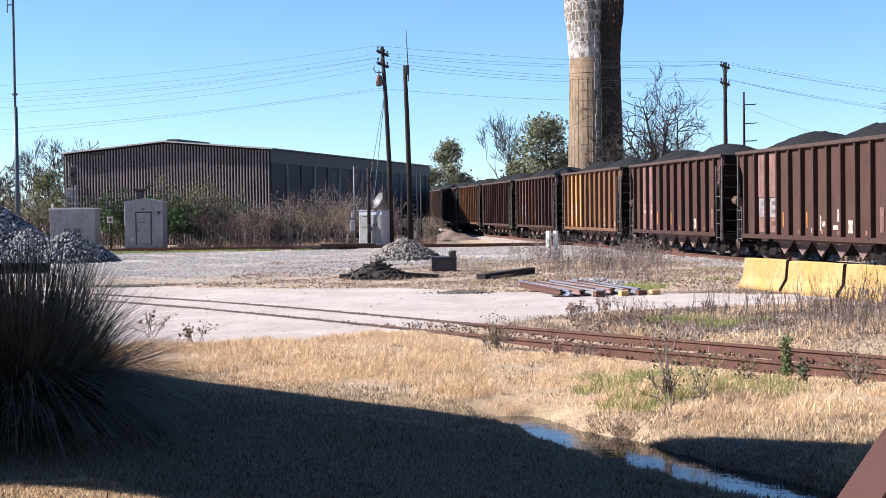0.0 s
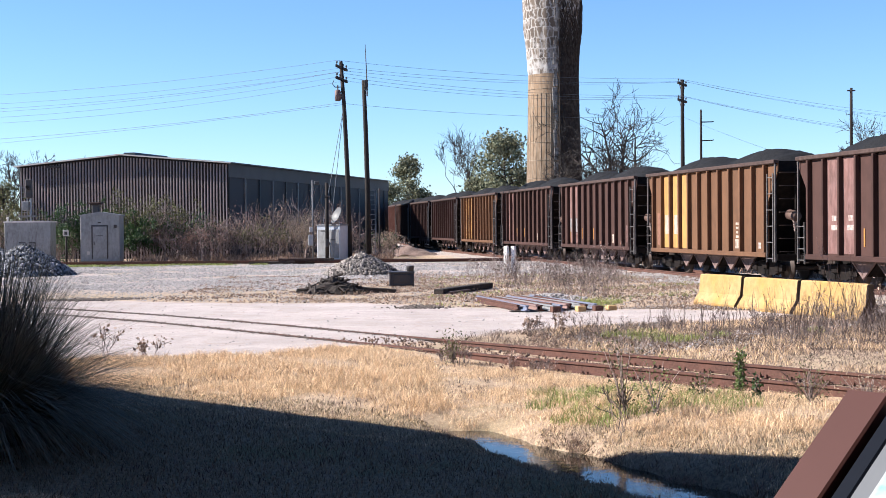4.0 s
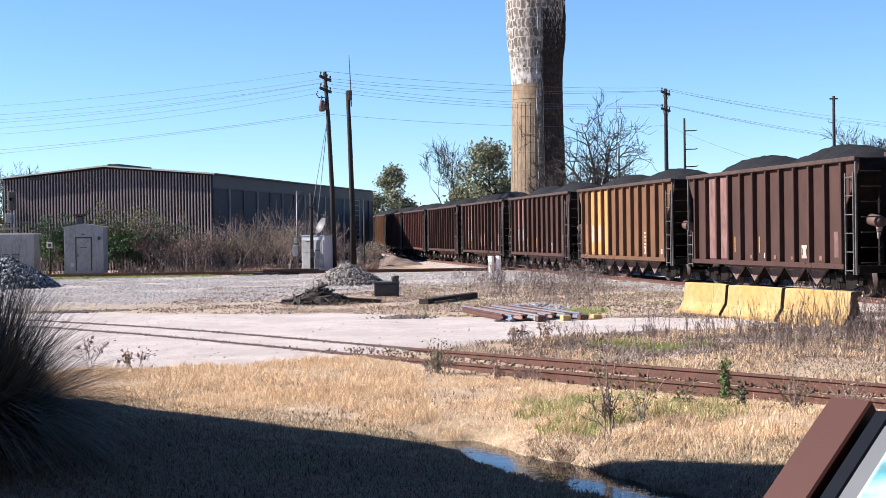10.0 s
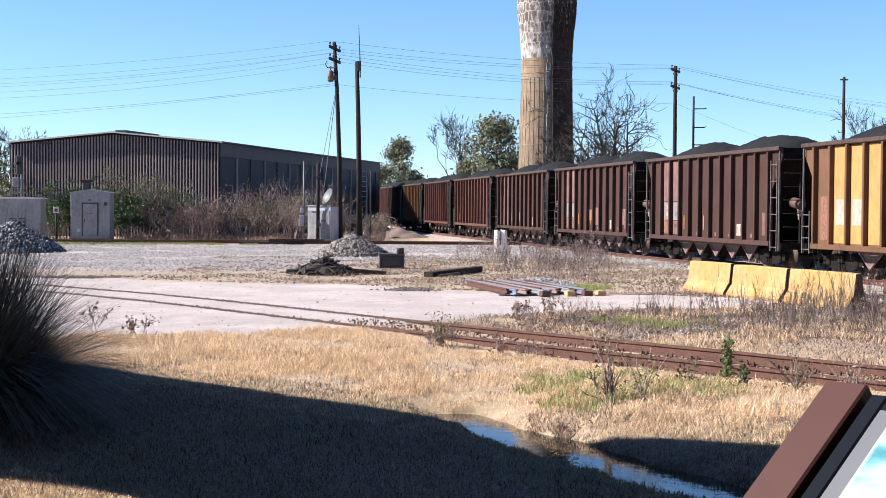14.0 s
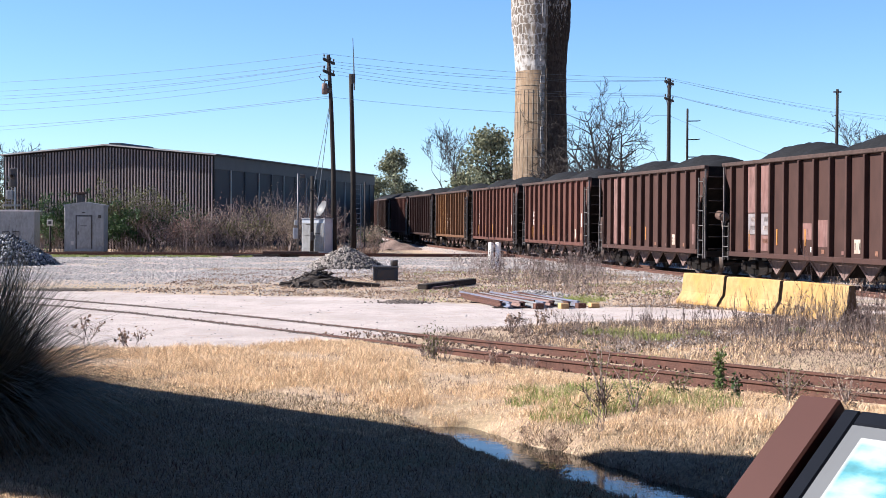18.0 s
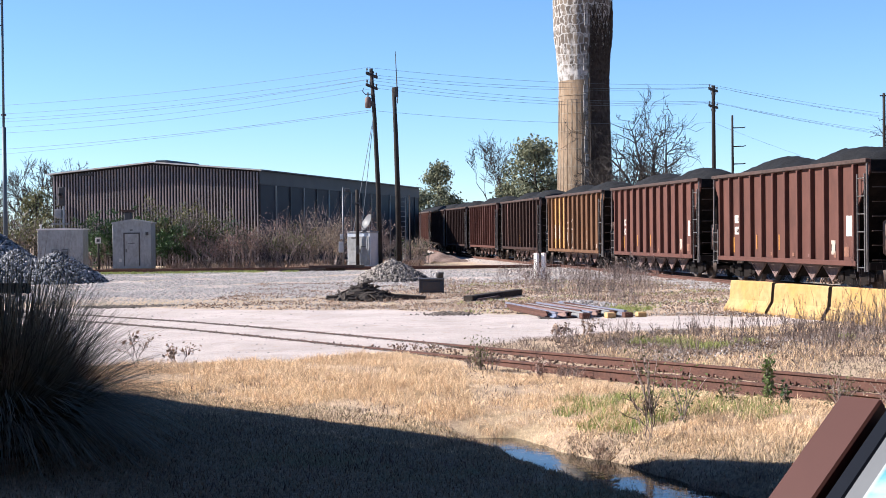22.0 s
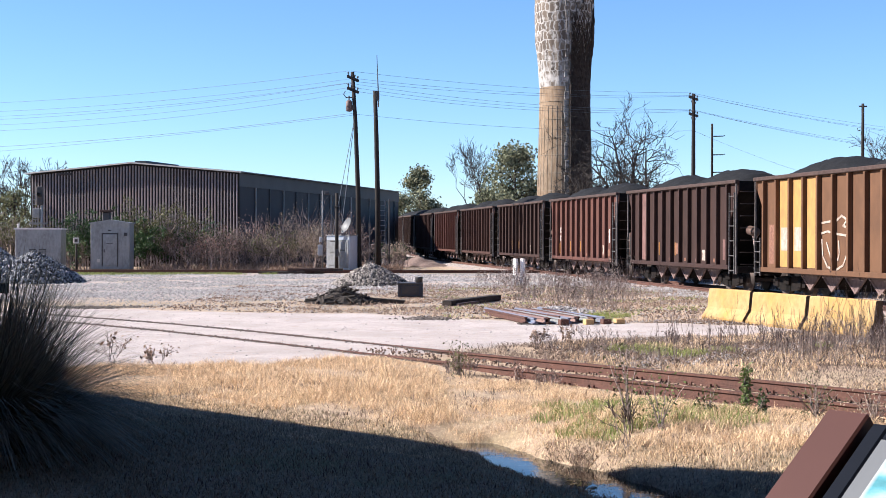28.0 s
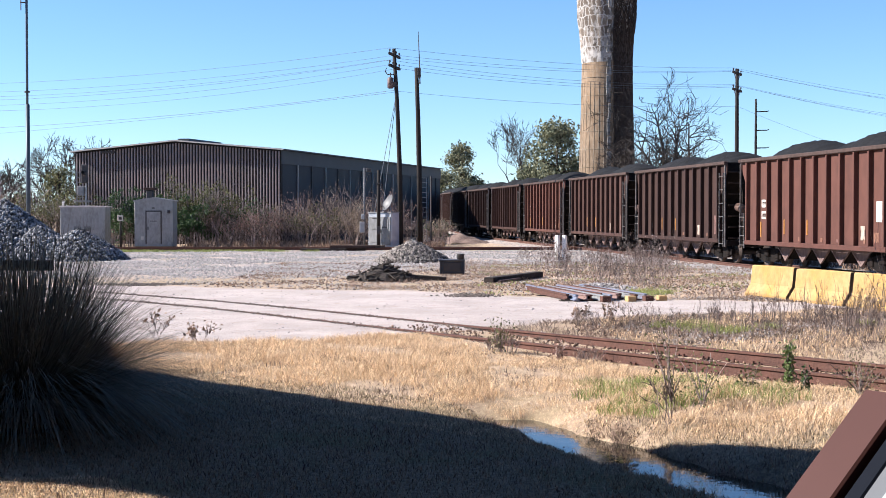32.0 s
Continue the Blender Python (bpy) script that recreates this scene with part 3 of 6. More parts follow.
M_BOLT = mat("dark_plate_lettering", (.035, .02, .017), .8)


def bars(panel, u, z, w, rows, step, mt=None):
    """Lines of stencilled marks, as plain bars."""
    return [(panel, u, z + k * step, w * (1, .7, .85)[k % 3], step * .55, mt or M_OFFWHITE) for k in range(rows)]


def plate(panel, u, z, w, h):
    """A pale data plate with dark marks on it."""
    return [(panel, u, z, w, h, M_CREAM), (panel, u - .12, z + h * .25, w * .16, h * .5, M_BOLT), (panel, u + .14, z + h * .25, w * .16, h * .5, M_BOLT)]


FEET = [(4, .6, 1.05, .16, .12, M_RUSTP), (6, .4, 1.05, .18, .12, M_RUSTP), (7, .6, 1.05, .14, .10, M_PINK), (9, .5, 1.05, .16, .14, M_RUSTP)]
AMBERS = [(3, .3, 1.25, .08, .52, M_AMBER), (5, .25, 1.25, .08, .52, M_AMBER)]
BASE_MARKS = AMBERS + FEET + plate(8, .45, 1.1, .36, .40) + [(5, .7, 1.08, .2, .16, M_WHITE), (10, .5, 1.15, .26, .75, M_PINK)]
# reporting panels: pink above, chalky blue-grey with pale bars below, an amber strip
REPORT = {1: (M_PINK, 2.3, Z1 - .15), 2: (M_PINK, 2.3, Z1 - .15)}
REPORT_MARKS = [(k, .5, 1.05, .74, .5, M_PINK) for k in (1, 2)] + [(k, .5, 1.58, .74, .68, M_BLUEGREY) for k in (1, 2)] + [(1, .22, 1.1, .10, .62, M_AMBER), (2, .5, 1.3, .5, .14, M_RUSTP)] + bars(1, .5, 1.72, .4, 2, .28) + bars(2, .5, 1.72, .4, 2, .28)
SCRAWL = [(6, .3, 1.15, .1, .5, M_OFFWHITE), (6, .6, 1.3, .34, .16, M_OFFWHITE), (7, .4, 1.2, .4, .14, M_OFFWHITE), (7, .6, 1.45, .14, .4, M_OFFWHITE)]
SQUARES = [(1, .5, 2.2, .56, .28, M_WHITE), (1, .5, 1.78, .56, .28, M_WHITE), (1, .15, 1.12, .10, .56, M_AMBER), (10, .5, 1.72, .42, .62, M_WHITE), (10, .3, 1.1, .34, .3, M_RUSTP), (10, .75, 1.2, .2, .4, M_PINK)] \
    + bars(1, .5, 2.27, .4, 1, .24, M_BOLT) + bars(1, .5, 1.85, .4, 1, .24, M_BOLT) + plate(9, .4, 1.15, .3, .44) + AMBERS + FEET
YELLOWS = {1: Y_FULL, 2: Y_FULL, 3: Y_FULL}
YELLOW_MARKS = [(1, .5, 1.55, .66, .75, M_CREAM), (2, .5, 1.55, .66, .75, M_CREAM), (0, .5, 1.1, .5, 1.3, M_RUSTP), (10, .4, 1.1, .2, .2, M_OFFWHITE)] + bars(8, .5, 1.45, .26, 4, .15, M_CREAM) + plate(8, .5, 1.08, .36, .32)
CARS = {
    -3: ("brown", REPORT, BASE_MARKS + REPORT_MARKS), -2: ("brown", REPORT, BASE_MARKS + REPORT_MARKS + SCRAWL), -1: ("brown", {1: P_FULL, 2: P_FULL}, BASE_MARKS + REPORT_MARKS[-4:]),
    0: ("orange", YELLOWS, YELLOW_MARKS), 1: ("brown", REPORT, BASE_MARKS + REPORT_MARKS), 2: ("brown", {1: P_FULL, 2: P_FULL}, BASE_MARKS),
    3: ("orange", YELLOWS, YELLOW_MARKS), 4: ("brown", REPORT, BASE_MARKS + REPORT_MARKS),
    5: ("brown", {**REPORT, 5: (M_PINK, 1.45, 1.95), 6: (M_PINK, 1.25, 2.05), 10: (M_PINK, 1.3, 2.0)}, BASE_MARKS + REPORT_MARKS), 6: ("brown", {1: P_FULL, 2: P_FULL}, BASE_MARKS),
    7: ("red", {}, SQUARES), 8: ("red", {}, SQUARES), 9: ("orange", YELLOWS, YELLOW_MARKS),
    10: ("dark", {1: P_FULL}, BASE_MARKS + [(5, .5, 1.3, .5, .45, M_RUSTP)]), 11: ("red", {}, SQUARES), 12: ("dark", {}, BASE_MARKS), 13: ("brown", {}, BASE_MARKS), 14: ("red", {}, SQUARES)}
cars = {}
for i in range(-3, 21):
    paint, panels, marks = CARS.get(i, ("dark" if i % 3 else "brown", {}, BASE_MARKS))
    words = {"brown": "weathered brown steel", "red": "faded red-brown steel", "dark": "grimy dark brown steel", "orange": "rust-orange steel"}[paint]
    extra = " with yellow panels" if any(p[0] is M_YELLOW for p in panels.values()) else ""
    cars[i] = build_car(i, paint, panels, marks, words + " hopper car%s heaped with coal" % extra)
    cars[i].matrix_basis = car_pose(i, 0)


def spray(car, lines):
    """Flat sprayed strokes on a car's side: lines of (along from the far end, up)."""
    for pts in lines:
        mb = MB()
        for (y0, z0), (y1, z1) in zip(pts, pts[1:]):
            d = Vector((0, -(y1 - y0), z1 - z0)).normalized() * .034
            w = Vector((0, -d.z, d.y))
            a, b = Vector((-1.487, HL - y0, z0)) - d, Vector((-1.487, HL - y1, z1)) + d
            mb.add([a - w, a + w, b + w, b - w, *[q + Vector((.008, 0, 0)) for q in (a - w, a + w, b + w, b - w)]], [(0, 1, 2, 3), (7, 6, 5, 4), (0, 4, 5, 1), (2, 6, 7, 3), (1, 5, 6, 2), (3, 7, 4, 0)])
        part("sprayed_stroke", mb, M_CREAM, car, "sprayed pale stroke")


Y0 = .85 + 4 * (CAR_LEN - 1.7) / (N_RIB - 1)
spray(cars[9], [[(Y0 + .12, 2.42), (Y0 + .95, 2.48)], [(Y0 + 1.15, 2.5), (Y0 + 1.45, 2.62), (Y0 + 1.8, 2.5), (Y0 + 1.55, 2.32), (Y0 + 1.9, 2.25)],
                [(Y0 + .1, 2.1), (Y0 + .5, 2.16), (Y0 + .95, 2.1)], [(Y0 + 1.12, 2.08), (Y0 + 1.9, 2.02)], [(Y0 + .12, 1.9), (Y0 + .18, 1.4), (Y0 + .5, 1.08), (Y0 + .95, 1.0)],
                [(Y0 + 1.12, 1.0), (Y0 + 1.55, 1.15), (Y0 + 1.82, 1.5), (Y0 + 1.88, 1.85)], [(Y0 + .45, 1.8), (Y0 + .7, 1.4), (Y0 + .95, 1.3)], [(Y0 + 1.25, 1.85), (Y0 + 1.3, 1.5), (Y0 + 1.2, 1.3)]])


# ---------------------------------------------------------------- large forms
M_IRON = mat("dull_dark_iron", (.06, .06, .065), .6, .5, (.09, .07, .06), 6, .5)
# gable cladding in two tones: shaded valleys dark, sunlit ribs pale
M_CORR = mat("brown_cladding_shaded", (.020, .016, .015), .7, 0, (.014, .012, .011), .8, .6, None, 10, 0, spec=.2)
M_RIBC = mat("brown_cladding_sunlit_rib", (.37, .315, .30), .6, .1, (.27, .225, .215), .8, .6)
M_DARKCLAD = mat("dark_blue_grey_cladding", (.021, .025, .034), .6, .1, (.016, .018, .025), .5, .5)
M_TRIM = mat("grey_eave_band", (.062, .067, .075), .6, .1, (.045, .05, .056), .7, .5)
M_SHADEVINE = mat("creeper_shade_stems", (.022, .017, .015), .95, 0, (.07, .055, .047), 3, .6)
M_CONC = mat("stained_old_concrete", (.235, .16, .098), .9, 0, (.12, .085, .055), .9, .8, (.31, .24, .17), 4, .4, 10, (1, 1, .4))


def whitewash():
    """Whitewash left in the joints of dark, upright old concrete blocks, thick where it ends."""
    m = mat("peeling_whitewash_concrete", (.1, .1, .1), .9)
    n, l = m.node_tree.nodes, m.node_tree.links
    co, sp = n.new("ShaderNodeTexCoord"), n.new("ShaderNodeSeparateXYZ")
    l.new(co.outputs["Object"], sp.inputs[0])

    def calc(op, p, q):
        x = n.new("ShaderNodeMath")
        x.operation = op
        for k, v in enumerate((p, q)):
            if isinstance(v, float):
                x.inputs[k].default_value = v
            else:
                l.new(v, x.inputs[k])
        return x.outputs[0]
    cb = n.new("ShaderNodeCombineXYZ")
    l.new(calc("MULTIPLY", calc("ARCTAN2", sp.outputs[0], calc("MULTIPLY", sp.outputs[1], -1.0)), 2.3), cb.inputs[0])
    l.new(sp.outputs[2], cb.inputs[1])
    t = n.new("ShaderNodeTexNoise")
    t.inputs["Scale"].default_value, t.inputs["Detail"].default_value = 1.6, 7
    l.new(cb.outputs[0], t.inputs["Vector"])
    mx = n.new("ShaderNodeVectorMath")
    mx.operation = "MULTIPLY_ADD"
    l.new(t.outputs["Color"], mx.inputs[0])
    mx.inputs[1].default_value = (.75, .9, 0)
    l.new(cb.outputs[0], mx.inputs[2])
    br = n.new("ShaderNodeTexBrick")
    br.inputs["Color1"].default_value, br.inputs["Color2"].default_value, br.inputs["Mortar"].default_value = (.17, .135, .105, 1), (.07, .056, .047, 1), (.36, .34, .32, 1)
    for key, v in (("Scale", 1.0), ("Mortar Size", .085), ("Mortar Smooth", 1.0), ("Brick Width", .42), ("Row Height", .85)):
        br.inputs[key].default_value = v
    l.new(mx.outputs[0], br.inputs["Vector"])
    lo = n.new("ShaderNodeMapRange")                # more of it is left near its lower edge
    lo.inputs[1].default_value, lo.inputs[2].default_value, lo.inputs[3].default_value, lo.inputs[4].default_value = 15.3, 19.0, .56, .36
    l.new(sp.outputs[2], lo.inputs[0])
    cov = n.new("ShaderNodeMapRange")
    l.new(calc("SUBTRACT", lo.outputs[0], t.outputs[0]), cov.inputs[0])
    cov.inputs[1].default_value, cov.inputs[2].default_value = -.10, .16
    x = n.new("ShaderNodeMix")
    x.data_type = "RGBA"
    l.new(cov.outputs[0], x.inputs[0])
    l.new(br.outputs[0], x.inputs[6])
    x.inputs[7].default_value = (.40, .375, .355, 1)
    l.new(x.outputs[2], n["Principled BSDF"].inputs["Base Color"])
    return m


M_CONCP = whitewash()
M_POLE = mat("weathered_pole_timber", (.018, .015, .014), .9, 0, (.034, .027, .024), 3, .6, None, 40, .3, 60, (1, 1, .1))
M_GALV = mat("dull_galvanised_steel", (.25, .255, .26), .55, .25, (.17, .165, .165), 1.2, .8, (.33, .33, .335), 7, .05, 60, (1, 1, .5))
M_BARR = mat("yellow_painted_concrete", (.33, .20, .05), .8, 0, (.35, .25, .12), 1.0, .75, (.25, .145, .052), 6, .3, 50)
M_BEND = mat("grimy_shade_dark_concrete", (.085, .06, .035), .9, 0, (.14, .10, .06), 5, .6, None, 30, .3, 40)


def build_warehouse():
    a = Vector((-11.1, 98.0, 0))                  # near corner
    d = Vector((.246, .969, 0)).normalized()      # along the long wall
    g = Vector((-.969, .246, 0)).normalized()     # along the gable
    L, W, E, A = 44.0, 15.6, 6.62, 7.28
    m = Matrix(((-g.x, d.x, 0, a.x), (-g.y, d.y, 0, a.y), (0, 0, 1, -.1), (0, 0, 0, 1)))
    w = thing("warehouse", "long brown ribbed metal warehouse with a low gable roof", "building", m=m)
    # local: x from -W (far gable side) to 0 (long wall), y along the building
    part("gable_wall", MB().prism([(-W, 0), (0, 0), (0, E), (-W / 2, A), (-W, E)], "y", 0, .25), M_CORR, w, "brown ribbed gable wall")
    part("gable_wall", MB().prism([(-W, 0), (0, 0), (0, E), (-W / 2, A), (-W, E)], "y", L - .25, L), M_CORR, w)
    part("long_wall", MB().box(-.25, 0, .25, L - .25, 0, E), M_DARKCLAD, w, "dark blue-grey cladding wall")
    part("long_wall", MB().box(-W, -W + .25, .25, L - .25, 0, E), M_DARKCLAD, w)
    rf = MB()
    for s in (0, 1):
        x0, x1 = (-W - .3, -W / 2) if s == 0 else (.3, -W / 2)
        rf.add([(x0, -.35, E - .03), (x1, -.35, A + .02), (x1, L + .3, A + .02), (x0, L + .3, E - .03), (x0, -.35, E + .06), (x1, -.35, A + .11), (x1, L + .3, A + .11), (x0, L + .3, E + .06)],
               [(0, 1, 2, 3), (7, 6, 5, 4), (0, 4, 5, 1), (2, 6, 7, 3), (0, 3, 7, 4), (1, 5, 6, 2)])
    part("roof", rf, M_TRIM, w, "grey sheet metal roof")
    part("ridge_vent", MB().prism([(-W / 2 - .5, A), (-W / 2 + .5, A), (-W / 2 + .4, A + .27), (-W / 2 - .4, A + .27)], "y", 1.2, 7.0), M_TRIM, w, "grey ridge ventilator")
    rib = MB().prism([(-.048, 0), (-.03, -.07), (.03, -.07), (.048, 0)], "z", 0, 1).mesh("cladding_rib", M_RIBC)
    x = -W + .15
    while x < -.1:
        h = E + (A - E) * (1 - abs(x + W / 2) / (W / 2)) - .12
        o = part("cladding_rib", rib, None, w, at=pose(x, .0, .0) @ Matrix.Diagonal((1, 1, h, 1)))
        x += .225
    for s, x0 in ((0, -W - .3), (1, .3)):        # bright sheet edge along the gable
        part("verge_trim", MB().add([(x0, -.4, E - .04), (-W / 2, -.4, A + .01), (-W / 2, -.4, A + .10), (x0, -.4, E + .05), (x0, -.352, E - .04), (-W / 2, -.352, A + .01), (-W / 2, -.352, A + .10), (x0, -.352, E + .05)],
             [(0, 1, 2, 3), (7, 6, 5, 4), (0, 4, 5, 1), (2, 6, 7, 3), (0, 3, 7, 4), (1, 5, 6, 2)]), M_WHITE, w, "pale metal verge trim")
    part("wall_louvre", MB().box(-13.5, -12.4, -.14, -.075, E - .12, E + .05, .02), M_IRON, w, "dark louvre under the gable edge")
    part("eave_band", MB().box(0, .06, 0, L, E - .95, E - .05), M_TRIM, w, "grey eave band")
    for k in range(14):
        y = 3.2 + k * 3.0
        part("wall_post", MB().box(0, .09, y - .06, y + .06, 0, E - .95), M_TRIM if k % 2 else M_GALV, w)
    return w


build_warehouse()


M_JOINT = mat("pale_casting_joint", (.30, .25, .19), .9, 0, (.12, .09, .06), 2, .8)
M_SEAM = mat("flaking_pale_seam", (.34, .32, .30), .9, 0, (.05, .042, .036), 1.3, .95, (.09, .075, .06), 4, .4, 10)


def build_tower():
    m = pose(14.25, 125, 0)
    t = thing("concrete_tower", "tall old round concrete tower, stained below and peeling white above", "tower", m=m)
    n = 60
    prof = [(2.42, 0), (2.38, 3), (2.3, 7), (2.18, 11), (2.12, 15.2), (2.12, 15.6), (2.22, 17.2), (2.45, 19.0), (2.52, 21), (2.52, 34)]

    def shell(z0, z1, extra=0):
        zs = sorted({z0, z1, *[p[1] for p in prof if z0 < p[1] < z1], *np.arange(math.ceil(z0), z1, 1.0)})
        mb = MB()
        for z in zs:
            r = np.interp(z, [p[1] for p in prof], [p[0] for p in prof]) + extra
            q = [r + (.07 * (j % 3 == 0) - .05 * nz(j * 1.3, z * .8, 3) if z > 15.4 else .012 * nz(j * .7, z * 1.5, 4)) for j in range(n)]
            mb.v += [(q[j] * math.cos(6.2832 * j / n), q[j] * math.sin(6.2832 * j / n), z) for j in range(n)]
        mb.f = [(i * n + j, i * n + (j + 1) % n, (i + 1) * n + (j + 1) % n, (i + 1) * n + j) for i in range(len(zs) - 1) for j in range(n)]
        return mb
    part("lower_shaft", shell(-.2, 15.2), M_CONC, t, "tan stained concrete shaft", smooth=True)
    part("upper_shaft", shell(15.2, 34), M_CONCP, t, "peeling whitewashed concrete", smooth=True)
    for k in range(9):                           # casting joints
        z = 1.5 + 1.55 * k
        r = np.interp(z, [p[1] for p in prof], [p[0] for p in prof]) + .02
        part("joint_ring", MB().tube([(r * math.cos(a), r * math.sin(a), z) for a in np.linspace(0, 6.2832, 41)], .02, 5, False), M_JOINT, t)
    rs = np.random.default_rng(9)
    z = .2
    while z < 33:                                # ragged whitewashed seam, patch over patch
        h, w, o = rs.uniform(.5, 1.5), rs.uniform(.13, .24), rs.uniform(-.07, .07)
        r = np.interp(z + h / 2, [p[1] for p in prof], [p[0] for p in prof])
        part("seam_patch", MB().box(o - w, o + w, -r - rs.uniform(.03, .09), -r + .3, z, z + h, .04), M_SEAM, t)
        z += h + (rs.uniform(.05, .35) if rs.uniform() < .4 else .01)
    for k in range(16):                          # upright board marks and upper rings
        a = math.pi * (1.0 + k / 16)
        part("board_mark", MB().tube([((np.interp(z, [p[1] for p in prof], [p[0] for p in prof]) + .012) * math.cos(a), (np.interp(z, [p[1] for p in prof], [p[0] for p in prof]) + .012) * math.sin(a), z) for z in np.arange(1.5, 15, 1.5)], .018, 4, False), M_JOINT, t)
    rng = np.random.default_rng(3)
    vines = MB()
    for k in range(1500):                        # bare creeper, massed dark to deepen the shade on this side
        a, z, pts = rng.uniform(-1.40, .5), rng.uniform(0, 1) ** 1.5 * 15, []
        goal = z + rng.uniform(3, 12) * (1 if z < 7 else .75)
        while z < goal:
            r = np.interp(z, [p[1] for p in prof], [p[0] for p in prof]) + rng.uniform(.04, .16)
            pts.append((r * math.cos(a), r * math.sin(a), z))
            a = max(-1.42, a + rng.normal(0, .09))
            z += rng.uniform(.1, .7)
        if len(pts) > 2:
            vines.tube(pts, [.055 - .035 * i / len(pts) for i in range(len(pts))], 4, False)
    part("creeper", vines, M_SHADEVINE, t, "bare brown creeper stems", fix=False)["kind"] = "stuff"
    return t


build_tower()


def build_barriers():
    a, b = Vector((8.20, 37.45, 0)), Vector((10.30, 30.16, 0))
    d = (b - a).normalized()
    ang = math.degrees(math.atan2(d.y, d.x)) - 90
    full, gap, start = (b - a).length, .16, 0.0
    poly = [(-.30, 0), (.30, 0), (.30, .08), (.13, .33), (.085, .78), (.06, .81), (-.06, .81), (-.085, .78), (-.13, .33), (-.30, .08)]
    for k in range(3):
        L = full * (.30, .335, .365)[k] - gap
        p = a + d * (start + L / 2)
        start += L + gap
        h = height(p.x, p.y)
        t = thing("concrete_barrier", "weathered yellow concrete road barrier beside the track", "barrier", "row of yellow barriers", pose(p.x, p.y, h - .01, 0, 0, ang + (0, .6, -.5)[k]))
        mb = MB()
        n = len(poly)
        ys = np.linspace(-L / 2, L / 2, 9)
        for j, y in enumerate(ys):
            i = .02 if j in (0, 8) else 0
            mb.v += [(u * (1 - i), y, v * (1 - i * .6) + (.012 * nz(u * 4, y * 3, k + 9) if v > .1 else 0)) for u, v in poly]
        mb.f = [(i * n + j, i * n + (j + 1) % n, (i + 1) * n + (j + 1) % n, (i + 1) * n + j) for i in range(8) for j in range(n)]
        mb.f += [tuple(range(n)), tuple(range(8 * n, 9 * n))]
        part("body", mb, M_BARR, t)
        for e in (-1, 1):                        # dirty bare concrete ends, darkened as well for their shade
            part("end_face", MB().prism([(u * .965, v * .985 + .004) for u, v in poly], "y", e * L / 2 - .004, e * L / 2 + .006), M_BEND, t, "grimy unpainted end")
        rb = np.random.default_rng(40 + k)
        for j in range(7):                       # chips and mud on the painted face
            y, z = rb.uniform(-L / 2 + .2, L / 2 - .2), rb.uniform(.34, .72)
            s, u = rb.uniform(.025, .06), -.13 + .045 * (z - .33) / .45
            part("paint_chip", MB().add([(u - .006, y - s, z), (u - .009, y, z - s * .6), (u - .006, y + s * .8, z + s * .2), (u - .003, y + s * .1, z + s * .8)], [(0, 1, 2, 3), (3, 2, 1, 0)]), M_BEND, t)


build_barriers()


# paler roof colour carries the sunlight on the wide cabinet's top
M_PALE = mat("sunlit_pale_roof_paint", (.62, .58, .57), .6, .1, (.48, .44, .43), 2, .6)


M_SILVER = mat("bright_bare_aluminium", (.46, .48, .52), .45, .3, (.36, .38, .42), 2, .6)


def build_box(name, x, y, w, d, h, label, roof):
    t = thing(name, label, "equipment cabinet", "signal equipment boxes", pose(x, y, height(x, y), 0, 0, 0))
    part("plinth", MB().box(-w / 2 + .05, w / 2 - .05, 0, d, 0, .16), M_CONC, t)
    part("body", MB().box(-w / 2, w / 2, 0, d, .14, h, .02), M_GALV if roof else M_SILVER, t)
    if roof:
        rm = M_PALE if w > 2.6 else M_GALV
        part("roof", MB().prism([(-w / 2 - .06, h - .02), (w / 2 + .06, h - .02), (w / 2 + .06, h + .05), (0, h + (.24 if w < 2.6 else .09)), (-w / 2 - .06, h + .05)], "y", -.06, d + .06), rm, t)
    return t


b1 = build_box("signal_bungalow", -17.64, 87.0, 2.34, 1.45, 2.9, "grey metal signal bungalow with a shallow gable roof", True)
b2 = build_box("signal_cabinet_wide", -21.97, 87.0, 2.75, 1.4, 2.55, "wide low grey metal equipment cabinet", True)
b3 = build_box("trackside_cabinet", -3.8, 85.9, 1.6, 1.1, 2.18, "silver metal trackside cabinet with double doors", False)
b3.matrix_basis = b3.matrix_basis @ pose(0, 0, 0, 0, 0, -28)


# ---------------------------------------------------------------- poles and wires
M_TANK = mat("weathered_transformer_paint", (.13, .09, .082), .6, .1, (.08, .055, .05), 5, .6)
M_WIRE = mat("grey_wire", (.12, .13, .15), .6, .1)
M_DISH = mat("white_dish_enamel", (.12, .12, .125), .5, 0, (.09, .09, .09), 3, .5)


def build_pole(x, y, h, r, label, lean=(0, 0)):
    t = thing("utility_pole", label, "utility pole", m=pose(x, y, -.2))
    part("shaft", MB().tube([(0, 0, 0), (lean[0] * .15, 0, h * .4), (lean[0] * .55, 0, h * .75), (lean[0], lean[1], h)], [r, r * .88, r * .76, r * .66], 10), M_POLE, t, smooth=True)
    return t


def crossarm(t, x, z, ang, half=1.2):
    m = pose(x, 0, z, 0, 0, ang)
    part("crossarm", MB().box(-half, half, -.06, .06, -.08, .08, .01, m), M_POLE, t)
    for k in (-half + .12, -half * .3, half * .3, half - .12):
        part("insulator", MB().tube([m @ Vector((k, 0, .06)), m @ Vector((k, 0, .16)), m @ Vector((k, 0, .19)), m @ Vector((k, 0, .28))], [.02, .03, .06, .05], 8), M_IRON, t)


